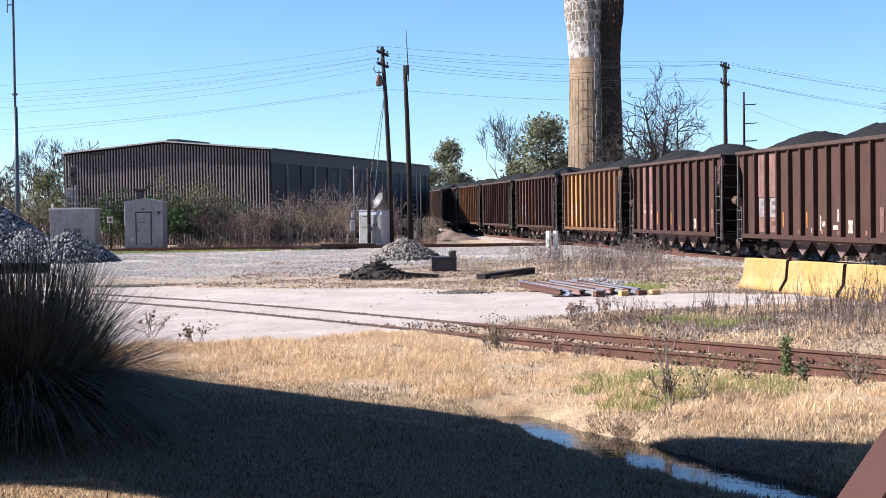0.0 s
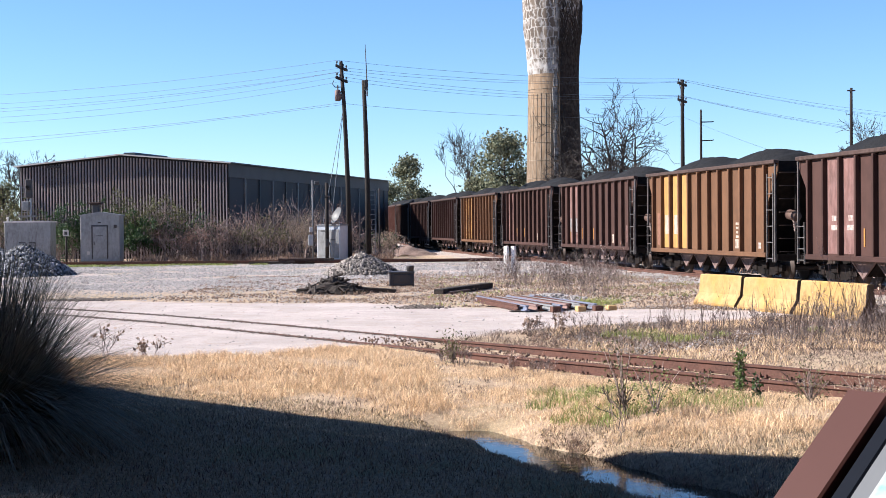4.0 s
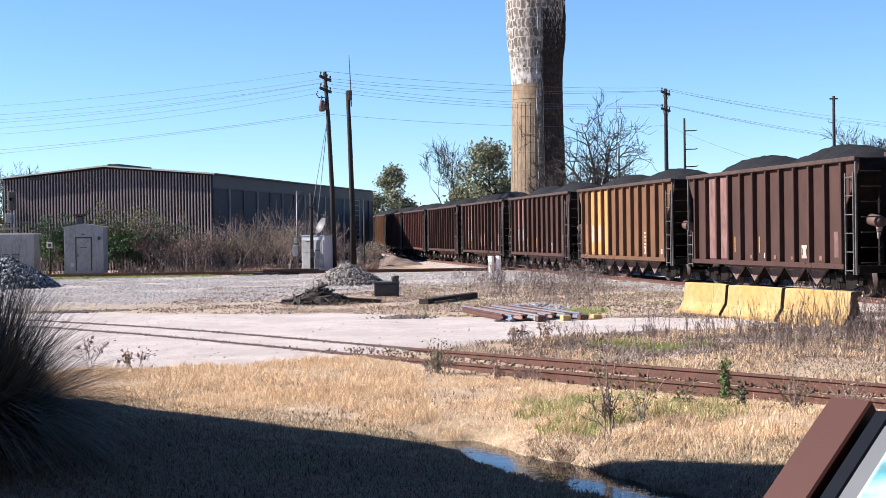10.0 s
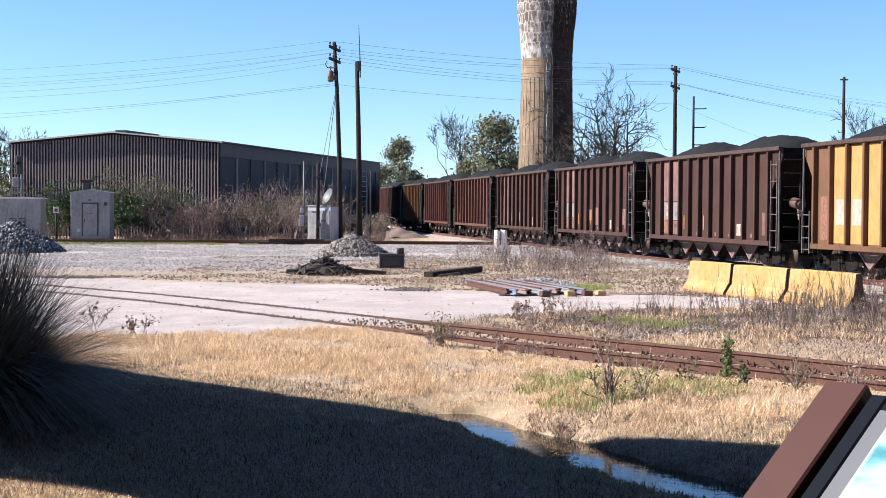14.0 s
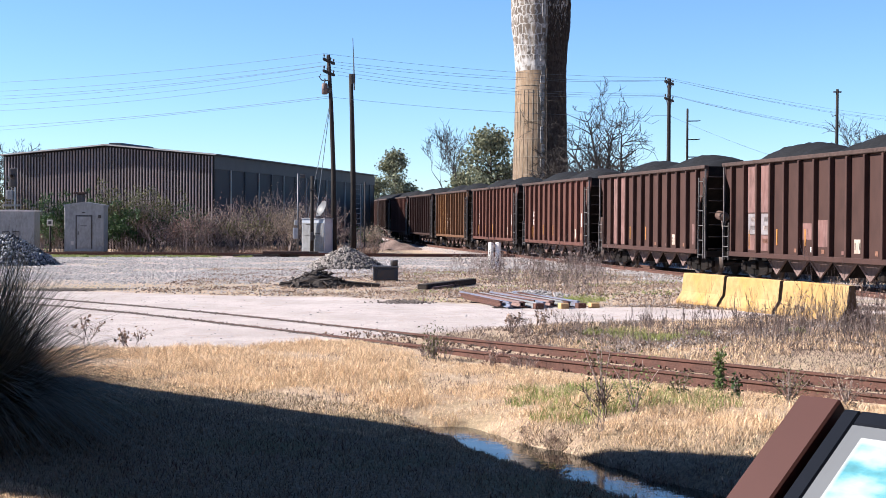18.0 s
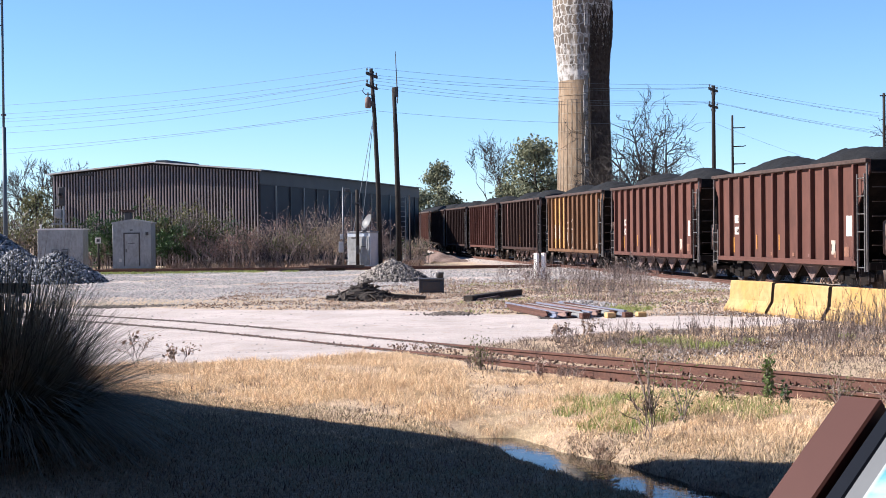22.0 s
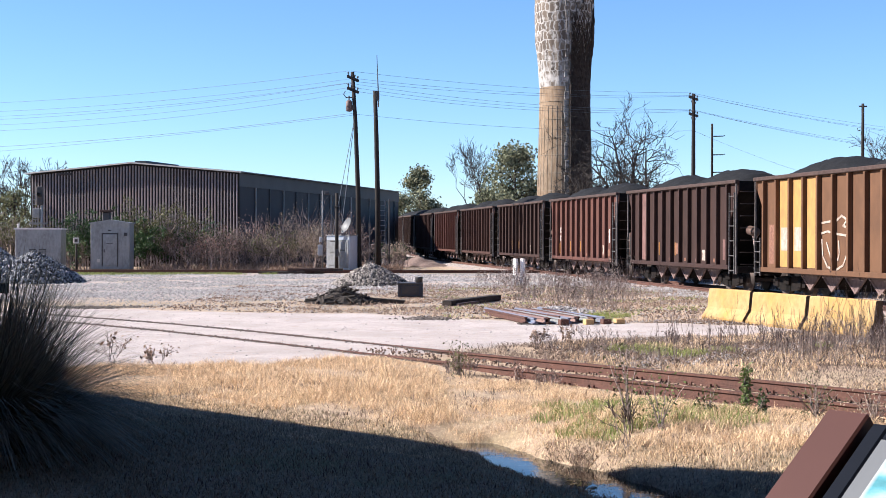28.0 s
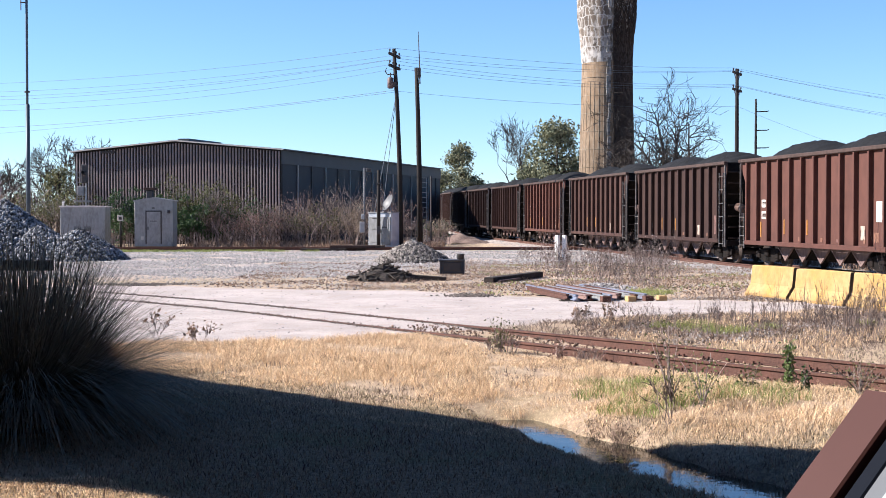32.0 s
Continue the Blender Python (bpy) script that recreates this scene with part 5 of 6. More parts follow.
    x, y = p[:, 0], p[:, 1]
    field("trackside_weeds", p, .06, .28, .010, .022, M_WEED, "dead brown weeds on the strip beside the main line", "weeds", .7 + .6 * patchy(x, y, 14, .9), (.4, 1.5))
    p = scatter(1600, 1, 12, 37, 60, lambda x, y, r, g: (r < .3) & (near_main(x, y) > 2.6) & (patchy(x, y, 19, 1.1) > .35))
    field("trackside_green", p, .05, .14, .015, .03, M_GREEN, "thin green growth on the strip beside the main line", "grass", 1, (.4, 1.4))
    p = scatter(9000, -19, 0, 87.6, 96, lambda x, y, r, g: (np.abs(x + 17.65) > 1.6) & (np.abs(x + 3.8) > 1.0) & (y > 88 + patchy(x, y, 3, .6)))
    field("scrub_undergrowth", p, .2, .8, .02, .05, M_WEED, "dead brown undergrowth below the scrub by the warehouse", "weeds", .8 + .3 * patchy(p[:, 0], p[:, 1], 6, .9), (.4, 1.5))
    p = scatter(5000, -20, -5, 78, 82, lambda x, y, r, g: (np.abs(y - 80.5) < .9) & (x < -7) & (patchy(x, y, 2, 1) > -.3))
    field("green_verge", p, .05, .16, .03, .05, M_GREEN, "low green verge along the crossing track", "grass")

    # tufts leaning over the water's edge
    yy = RNG.uniform(8.5, 15.0, 9000)
    sd = RNG.choice([-1, 1], 9000)
    off = .30 + .10 * patchy(yy, yy * 0, 3, 6) + np.abs(RNG.normal(0, .10, 9000))
    xx = ditch_x(yy) + sd * off * 1.22
    p = np.c_[xx, yy, lookup(xx, yy)[0]]
    field("waterside_grass", p, .04, .13, .004, .010, M_WEED, "dead brown grass leaning over the ditch water", "grass", .7 + .5 * patchy(xx, yy, 17, 6), (.5, 1.6))
    yy = RNG.uniform(9, 15.6, 3600)
    xx = ditch_x(yy) + RNG.normal(0, .17, 3600) + .16 * patchy(yy, yy * 0, 9, 4)
    k = patchy(xx, yy, 23, 5) > .32
    p = np.c_[xx, yy, np.full(3600, -.18)][k]
    field("drowned_grass", p, .015, .04, .004, .010, M_WEED, "dead grass standing in the ditch water", "grass", 1, (.5, 1.8))


grass_fields()


def ballast():
    p = scatter(60000, -26, 12, 43, 82, lambda x, y, r, g: (g > RNG.uniform(.1, .9, len(x))) & (np.abs(x) < y * .36) & (patchy(x, y, 21, .7) + .5 * patchy(x, y, 5, 2.5) + RNG.normal(0, .35, len(x)) > -.15))
    p[:, 2] += .006
    tagged(new("gravel_stones", stones("gravel_stones", p, .014 + .055 * RNG.uniform(0, 1, len(p)) ** 2, M_BALLAST, RNG)), "loose pale grey gravel spread over the yard", "gravel", kind="stuff")
    out = []
    while len(out) < 9000:
        s, d = RNG.uniform(-5, 110), RNG.uniform(-2.9, 2.2)
        x, y, z, th = line(s)
        out.append((x + math.cos(th) * d, y + math.sin(th) * d, z - .19))
    p = np.array(out)
    tagged(new("track_ballast", stones("track_ballast", p, RNG.uniform(.03, .08, len(p)), M_BALLAST, RNG)), "grey ballast stones along the main line", "gravel", kind="stuff")
    p = scatter(30000, -14, 12, 22, 60, lambda x, y, r, g: (RNG.uniform(size=len(x)) < .05) | ((x > 3) & (r < .4) & (y > 24)) | ((y > 38) & (r < .5)))
    tagged(new("scattered_stones", stones("scattered_stones", p, RNG.uniform(.01, .036, len(p)), M_BALLAST, RNG)), "small loose stones on the road and verge", "gravel", kind="stuff")

    p = scatter(2600, 3, 14, 23.5, 37, lambda x, y, r, g: (r < .45) & (near_siding(x, y) > .9) & (patchy(x, y, 41, 1.4) > -.5))
    p[:, 2] += .012
    tagged(new("verge_stones", stones("verge_stones", p, RNG.uniform(.012, .04, len(p)), M_BALLAST, RNG)), "pale stones strewn among the verge weeds", "gravel", kind="stuff")
    # dead leaves and dark litter lying about
    for nm, n, box, size in (("verge_litter", 16000, (2.5, 14, 23.5, 37), (.008, .026)), ("trackside_litter", 15000, (-7, 13, 37.5, 62), (.012, .04))):
        p = scatter(n, *box, lambda x, y, r, g: (r < .45) & (near_siding(x, y) > .9) & (patchy(x, y, 47, 1.2) + RNG.normal(0, .35, len(x)) > -.1))
        p[:, 2] += .012
        tagged(new(nm, stones(nm, p, RNG.uniform(*size, len(p)), M_LITTER, RNG)), "brown dead leaves and dark litter on the ground", "litter", kind="stuff")
    # smears of dark dirt at the road's far edge
    for cx, cy, rx, n in ((-9.0, 43.3, 1.4, 1100), (.75, 37.4, .6, 500)):
        p = np.c_[RNG.normal(cx, rx * .5, n), RNG.normal(cy, .35, n), np.zeros(n)]
        p[:, 2] = lookup(p[:, 0], p[:, 1])[0] + .008
        tagged(new("dirt_smear", stones("dirt_smear", p, RNG.uniform(.015, .05, n), M_CRUMB, RNG)), "dark crumbled dirt at the edge of the road", "dirt", kind="stuff")
    # stones and litter between the siding's rails
    q = np.array(near_path[:17])
    f = RNG.uniform(0, len(q) - 1.01, 1500)
    i = f.astype(int)
    d = q[i + 1] - q[i]
    c = q[i] + d * (f - i)[:, None]
    d /= np.hypot(d[:, 0], d[:, 1])[:, None]
    o = RNG.uniform(-.66, .66, 1500)
    c[:, 0] += d[:, 1] * o
    c[:, 1] -= d[:, 0] * o
    c[:, 2] = lookup(c[:, 0], c[:, 1])[0] + .02
    tagged(new("siding_stones", stones("siding_stones", c, RNG.uniform(.012, .035, 1500), M_LITTER, RNG)), "brown stones and litter lying between the rusty rails", "gravel", kind="stuff")
    # dark dirt crumbs worked up along the sunk rails
    q = np.array(near_path[13:46])
    f, sd = RNG.uniform(0, len(q) - 1.01, 5000), RNG.choice([-.755, .755], 5000)
    i = f.astype(int)
    c = q[i] + (q[i + 1] - q[i]) * (f - i)[:, None]
    d = q[i + 1] - q[i]
    d /= np.hypot(d[:, 0], d[:, 1])[:, None]
    o = sd + RNG.normal(0, .08, 5000)
    c[:, 0] += d[:, 1] * o
    c[:, 1] -= d[:, 0] * o
    c[:, 2] = lookup(c[:, 0], c[:, 1])[0] + .008
    tagged(new("rail_dirt", stones("rail_dirt", c, RNG.uniform(.008, .03, 5000), M_CRUMB, RNG)), "dark dirt crumbs along the rails sunk in the road", "dirt", kind="stuff")


ballast()


def build_heap(name, humps, n, size, material, label, category, core):
    """A heap of lumps over a solid core: humps of (x, y, radius across, radius along, height)."""
    def top(x, y):
        return max(h * max(0, 1 - math.hypot((x - a) / r, (y - b) / q)) ** .85 for a, b, r, q, h in humps)
    cx, cy = humps[0][0], humps[0][1]
    t = thing(name, label, category, m=pose(cx, cy, 0))
    x0, x1 = min(h[0] - h[2] for h in humps), max(h[0] + h[2] for h in humps)
    y0, y1 = min(h[1] - h[3] for h in humps), max(h[1] + h[3] for h in humps)
    g = 26
    mb = MB()
    for j in range(g + 1):
        for i in range(g + 1):
            x, y = x0 + (x1 - x0) * i / g, y0 + (y1 - y0) * j / g
            z = top(x, y)
            mb.v.append((x - cx, y - cy, height(x, y) - .06 + z * (.94 + .1 * nz(x, y, 3, 3))))
    mb.f = [(j * (g + 1) + i, j * (g + 1) + i + 1, (j + 1) * (g + 1) + i + 1, (j + 1) * (g + 1) + i) for j in range(g) for i in range(g)]
    part("heap_core", mb, core, t, smooth=True)
    pts = []
    while len(pts) < n:
        x, y = RNG.uniform(x0, x1), RNG.uniform(y0, y1)
        z = top(x, y)
        if z > .01 or RNG.uniform() < .05:
            pts.append((x - cx, y - cy, height(x, y) + z - .02))
    s = part("loose_stone_cover", stones("loose_stone_cover", np.array(pts), RNG.uniform(size[0], size[1], n), material, RNG), None, t)
    s["kind"] = "stuff"
    return t


M_PILEB = island_mat("brown_grey_crushed_stone", (.026, .022, .02), (.30, .265, .24), .9)
M_CORE = mat("packed_crushed_stone", (.11, .108, .106), .95, 0, (.06, .06, .06), 6, .8, (.2, .2, .195), 30, .8, 30)
M_SOOT = mat("black_rotten_timber", (.028, .024, .022), .95, 0, (.07, .055, .045), 8, .7, None, 30, .8, 30)
build_heap("gravel_pile", [(-1.35, 63.6, 1.75, 1.9, 1.0), (-1.9, 63.2, 1.0, 1.0, .7)], 3600, (.04, .10), M_PILEB, "pile of coarse grey ballast stone", "gravel pile", M_CORE)
build_heap("gravel_patch", [(4.55, 41.2, 1.1, 1.5, .16), (3.9, 40.9, .7, .9, .1)], 700, (.025, .06), M_BALLAST, "low spread of pale stone behind the beams", "gravel", M_CORE)
build_heap("gravel_pile", [(-20.9, 68, 3.6, 4.0, 2.85), (-18.8, 66.5, 2.7, 2.4, 1.6), (-16.9, 66.2, 2.3, 2.2, 1.5), (-24.5, 68, 5, 4, 2.8)], 15000, (.04, .12), M_PILE, "long high pile of coarse grey crushed stone", "gravel pile", M_CORE)


def build_junk():
    t = thing("scrap_tie_heap", "heap of black rotten scrap sleepers and debris", "debris heap", m=pose(-1.9, 45.6, height(-1.9, 45.6)))
    core = MB()
    for j in range(19):
        for i in range(25):
            x, y = -1.25 + 2.5 * i / 24, -.85 + 1.7 * j / 18
            core.v.append((x, y, max(-.1, .55 * (1 - math.hypot(x / 1.1, y / .75)) + .12 * nz(x * 4, y * 4, 2))))
    core.f = [(j * 25 + i, j * 25 + i + 1, (j + 1) * 25 + i + 1, (j + 1) * 25 + i) for j in range(18) for i in range(24)]
    part("rotten_core", core, M_SOOT, t, fix=False)
    for k in range(110):
        a, d = RNG.uniform(0, 6.28), RNG.uniform(0, 1) ** .6
        x, y = 1.15 * d * math.cos(a), .8 * d * math.sin(a)
        z = max(.03, .56 * (1 - d) + RNG.uniform(-.05, .08))
        l, w = RNG.uniform(.1, .5), RNG.uniform(.02, .07)
        part("timber_scrap", MB().box(-l / 2, l / 2, -w / 2, w / 2, -w / 2, w / 2, .01), M_SOOT, t, at=pose(x, y, z, RNG.uniform(-40, 40), RNG.uniform(-35, 35), RNG.uniform(0, 360)))
    part("long_tie", MB().box(-.9, .9, -.1, .1, 0, .16, .015), M_SOOT, t, at=pose(-.3, .5, .0, 0, 0, 8))
    part("long_tie", MB().box(-1.1, 1.1, -.12, .12, 0, .2, .015), M_SOOT, t, at=pose(.9, .3, .0, 0, 4, -6))
    c = thing("steel_crate", "dark blue-black steel bin with a can on its corner", "crate", m=pose(.32, 50.2, height(.3, 50.2)))
    M_BIN = mat("dark_blue_black_steel", (.05, .055, .07), .6, .2, (.08, .07, .065), 4, .6)
    part("body", MB().box(-.42, .42, 0, .7, .04, .5, .02), M_BIN, c)
    for x in (-.44, .38):
        part("corner_rail", MB().box(x, x + .06, -.04, .02, 0, .55, .01), M_BIN, c)
    part("top_rim", MB().box(-.46, .46, -.05, .74, .47, .53, .015), M_BIN, c)
    part("face_plate", MB().box(-.3, .3, -.03, 0, .12, .42, .01), M_IRON, c)
    part("can", MB().tube([(.3, .1, .53), (.3, .1, .70), (.3, .1, .74)], [.12, .14, .14], 12), M_IRON, c, "small black can", smooth=True)
    M_LIME = mat("limewashed_concrete", (.80, .78, .75), .85, 0, (.62, .55, .50), 5, .5)
    for x in (5.1, 5.42):
        b = thing("white_marker_post", "weathered white concrete marker post", "post", "pair of white posts", pose(x, 63.6, height(x, 63.6), 0, 0, -38 + RNG.uniform(-4, 4)))
        part("shaft", MB().box(-.10, .10, -.09, .09, -.1, 1.18, .025), M_LIME, b)
        part("rust_cap", MB().box(-.085, .085, -.07, .07, 1.18, 1.2), M_STEEL, b, "rust-stained cap")
    w = thing("white_stake", "short leaning white stake on the embankment", "post", m=pose(-1.15, 97, height(-1.15, 97), 0, -4, 0))
    part("shaft", MB().box(-.11, .11, -.08, .08, -.1, 1.1, .02), M_WHITE, w)
    # rails and beams lying in a stack
    cols = (M_STEEL, mat("blue_grey_steel", (.17, .20, .28), .5, .1, (.2, .14, .12), 3, .5), mat("pinkish_primed_steel", (.26, .18, .16), .6, .1, (.15, .09, .075), 3, .6), M_STEEL, M_GALV)
    st = thing("steel_beam_stack", "stack of rusty and blue-grey rails and beams by the road", "beam stack", m=pose(3.75, 37.9, height(3.4, 39.6) - .06, 0, 0, 11))
    for k in range(12):
        x, L = -1.05 + .17 * k, 4.6 + RNG.uniform(-.9, .9)
        part("beam", MB().prism([(-.07, 0), (.07, 0), (.07, .02), (.015, .035), (.015, .10), (.04, .11), (.04, .14), (-.04, .14), (-.04, .11), (-.015, .10), (-.015, .035), (-.07, .02)], "y", -L / 2, L / 2),
             cols[k % 5], st, at=pose(x, RNG.uniform(-.5, .3), .07, 0, 0, RNG.uniform(-3, 3)))
    for y in (-3, 0, 3):
        part("bearer", MB().box(-1.3, 1.2, -.1, .1, 0, .07), M_TIE, st, at=pose(0, y * .75, 0))
    M_CUT = mat("pale_sawn_end", (.45, .30, .14), .9, 0, (.3, .18, .08), 9, .6)
    for k, x in enumerate((-.3, .35, .8, 1.15)):
        part("timber_end", MB().box(x - .11, x + .11, -2.95, -2.7, .04, .19, .015), M_CUT if k % 2 else M_STEEL, st)
    tb = thing("timber_beam", "long dark timber beam lying in the weeds", "timber", m=pose(2.35, 46.6, height(2.3, 46.6), 0, 0, -22))
    part("beam", MB().box(-.16, .16, -2.5, 2.5, 0, .19, .02), M_SOOT, tb)
    part("split_board", MB().box(.22, .34, -2.3, -.4, .0, .10, .01), M_RIM, tb)
    rt = thing("reject_tie_row", "row of pale weathered sleepers beside the crossing track", "timber", m=pose(-6.2, 81.2, height(-6, 81.2)))
    for k in range(5):
        part("tie", MB().box(-1.3, 1.3, -.12, .12, 0, .17, .015), M_DUST if k % 2 else M_TIE, rt, at=pose(-.6 + .55 * k, .25 * (k % 3), .17 * (k // 3), 0, 0, RNG.uniform(-6, 6)))
    m2 = thing("dirt_mound", "low mound of pale red dirt on the embankment", "mound", m=pose(1.1, 104, .1))
    mb = MB()
    g = 18
    for j in range(g + 1):
        for i in range(g + 1):
            x, y = -2.2 + 4.4 * i / g, -3 + 6 * j / g
            mb.v.append((x, y, max(-.3, max(-.3, .62 * (1 - math.hypot(x / 2.1, y / 2.8))) - .02 + .2 * nz(x, y, 3, 1.7))))
    mb.f = [(j * (g + 1) + i, j * (g + 1) + i + 1, (j + 1) * (g + 1) + i + 1, (j + 1) * (g + 1) + i) for j in range(g) for i in range(g)]
    part("soil", mb, mat("pale_red_dirt", (.17, .115, .095), .95, 0, (.10, .068, .057), 1.5, .8, (.30, .23, .19), 9, .8, 14), m2, smooth=True)


build_junk()


# ---------------------------------------------------------------- ditch water
def build_water():
    M_WATER = mat("still_ditch_water", (.02, .022, .018), .03, 0, None, spec=.7, bump=.16, bump_scale=7)
    ys = np.arange(5, 16.8, .5)
    mb = MB()
    for y in ys:
        c = float(ditch_x(y))
        mb.v += [(c - .85, y, -.165), (c + .85, y, -.165)]
    mb.f = [(2 * i, 2 * i + 1, 2 * i + 3, 2 * i + 2) for i in range(len(ys) - 1)]
    tagged(new("water", mb.mesh("water", M_WATER, fix=False)), "still shallow water in a grassy ditch reflecting the sky", "water", kind="structure")


build_water()


# ---------------------------------------------------------------- unseen roof that shades the lawn, and walls added to block the sky
M_BRICK = mat("dark_red_brick", (.14, .07, .05), .9, 0, (.09, .05, .04), 3, .6, (.2, .12, .09), 12, .3, 30)


def build_shelter():
    t = thing("shelter", "plain timber shelter roof on posts beside the lawn", "shelter", m=pose(0, 0, 0))
    H = 5.0
    k = H / math.tan(radians(SUN_EL))
    sx, sy = -math.sin(radians(SUN_AZ)) * k, math.cos(radians(SUN_AZ)) * k
    # roof outline worked back from the shade on the ground
    shade = [(-14, 29.0), (-3.85, 18.9), (-1.83, 16.95), (-.3, 15.35), (.7, 14.2), (1.55, 14.0), (2.08, 13.55), (2.7, 13.1), (3.5, 12.4), (10, 8.2), (8, 4.4), (-.96, 9.75), (-1.72, 10.4), (-2.3, 10.85), (-2.9, 11.15), (-3.6, 11.3), (-16, 11.6)]
    poly = [(x + sx, y + sy) for x, y in shade]
    # dark underside keeps bounced light off the lawn
    part("roof", MB().prism(poly, "z", H, H + .12), M_SOOT, t)
    for x, y in ((-20.5, 27.5), (-20, 14.5), (-11.9, 13.2), (-10.9, 18.3)):
        part("post", MB().box(x - .1, x + .1, y - .1, y + .1, -.1, H), M_POLE, t)
    # out-of-view walls and second roof, added to cut sky light on the lawn
    bw = thing("station_wall", "plain dark brick wall of the building behind the viewer", "wall", m=pose(0, -3.2, 0), kind="structure")
    part("wall", MB().box(-22, 26, -.3, 0, -.1, 8.5), M_BRICK, bw)
    part("back_wall", MB().box(-12.1, -11.95, 0, 16.8, -.1, H), M_SOOT, t, "dark boarded back wall")
    part("roof", MB().box(-3.5, 12, -3.5, 5.0, 5.5, 5.65), M_SOOT, bw, "dark soffit over the platform")
    r = thing("board_rail", "dark timber board rail behind the ornamental grass", "railing", m=pose(-6.4, 18.0, 0))
    part("board", MB().box(-2.2, 1.48, -.04, .04, 1.43, 1.56, .008), M_SOOT, r)
    for x in (-2.0, -.2):
        part("post", MB().box(x - .06, x + .06, .04, .16, -.1, 1.5), M_SOOT, r)


build_shelter()


# ---------------------------------------------------------------- sign beside the camera
def build_sign():
    M_FRAME = mat("red_brown_painted_steel", (.058, .0225, .018), .6, 0, (.050, .0195, .0158), 9, .4, spec=.3)
    M_BLACK = mat("black_gap_shade", (.008, .008, .01), .6)
    M_SLATE = mat("slate_blue_frame", (.0060, .0078, .0135), .75, 0, (.0045, .006, .0105), 20, .5, spec=.08)
    M_GREY = mat("grey_mount", (.115, .122, .135), .6, 0, (.095, .10, .112), 6, .5)
    M_PANEL = picture_material()
    t = thing("interpretive_sign", "tilted sign with red-brown side bars and a pale printed picture", "sign", m=SIGN_POSE)
    W, H = .90, .60
    for x in (0, W + .066):
        part("side_bar", MB().box(x, x + .066, -H - .03, 0, -.08, 0, .003), M_FRAME, t, "red-brown painted steel bar")
    x0, x1 = .066, W + .066
    # black backing gives the gap beside the bar its shade
    part("backing", MB().box(x0, x1, -H - .02, -.012, -.075, -.032), M_BLACK, t)
    for a, b, c, d in ((x0 + .008, x0 + .034, -H, -.010), (x1 - .034, x1 - .008, -H, -.010), (x0 + .034, x1 - .034, -.036, -.010), (x0 + .034, x1 - .034, -H, -H + .03)):
        part("slate_frame", MB().box(a, b, c, d, -.032, -.006, .003), M_SLATE, t, "slate blue inner frame")
    part("mount", MB().box(x0 + .034, x1 - .034, -H + .03, -.036, -.032, -.0085), M_GREY, t, "grey mount")
    part("printed_panel", MB().box(x0 + .060, x1 - .060, -H + .06, -.058, -.0085, -.006), M_PANEL, t, "pale printed picture in blue and white")
    for x in (x0 + .18, x1 - .18):
        m = Matrix.Rotation(radians(-SIGN_TILT), 4, "X")
        part("leg", MB().box(-.04, .04, -.04, .04, -2.2, 0, .004), M_FRAME, t, at=pose(x, -H * .45, -.08) @ m)
    return t


def picture_material():
    m = bpy.data.materials.new("printed_landscape")
    m.use_nodes = True
    n, l = m.node_tree.nodes, m.node_tree.links
    b = n["Principled BSDF"]
    b.inputs["Roughness"].default_value = .22
    co = n.new("ShaderNodeTexCoord")
    t = n.new("ShaderNodeTexNoise")
    t.inputs["Scale"].default_value, t.inputs["Detail"].default_value = 11, 12
    mp = n.new("ShaderNodeMapping")
    mp.inputs["Scale"].default_value = (.7, 1.3, 1)
    l.new(co.outputs["Object"], mp.inputs[0])
    l.new(mp.outputs[0], t.inputs["Vector"])
    r = n.new("ShaderNodeValToRGB")
    e = r.color_ramp.elements
    e[0].position, e[0].color = .36, (.05, .12, .14, 1)
    e[1].position, e[1].color = .60, (.36, .38, .39, 1)
    x = e.new(.45)
    x.color = (.10, .26, .31, 1)
    x = e.new(.52)
    x.color = (.24, .36, .40, 1)
    l.new(t.outputs[0], r.inputs[0])
    # a white margin round the picture
    sx = n.new("ShaderNodeSeparateXYZ")
    l.new(co.outputs["Object"], sx.inputs[0])
    masks = []
    for out, lo, hi in ((0, .126, .133), (1, -.071, -.063)):
        q = n.new("ShaderNodeMapRange")
        q.inputs[1].default_value, q.inputs[2].default_value = lo, hi
        if out == 1:
            q.inputs[3].default_value, q.inputs[4].default_value = 1, 0
        l.new(sx.outputs[out], q.inputs[0])
        masks.append(q.outputs[0])
    mu = n.new("ShaderNodeMath")
    mu.operation = "MULTIPLY"
    l.new(masks[0], mu.inputs[0])
    l.new(masks[1], mu.inputs[1])
    mx = n.new("ShaderNodeMix")
    mx.data_type = "RGBA"
    l.new(mu.outputs[0], mx.inputs[0])
    mx.inputs[6].default_value = (.36, .37, .38, 1)
    l.new(r.outputs[0], mx.inputs[7])
    l.new(mx.outputs[2], b.inputs["Base Color"])
    return m


SIGN_TILT = 38.5
_w = Vector((.592, -.806, 0))
_u = Vector((.806 * math.cos(radians(SIGN_TILT)), .592 * math.cos(radians(SIGN_TILT)), math.sin(radians(SIGN_TILT))))
_n = _w.cross(_u)
SIGN_POSE = Matrix(((_w.x, _u.x, _n.x, .563), (_w.y, _u.y, _n.y, 1.90), (_w.z, _u.z, _n.z, 1.917), (0, 0, 0, 1)))
build_sign()


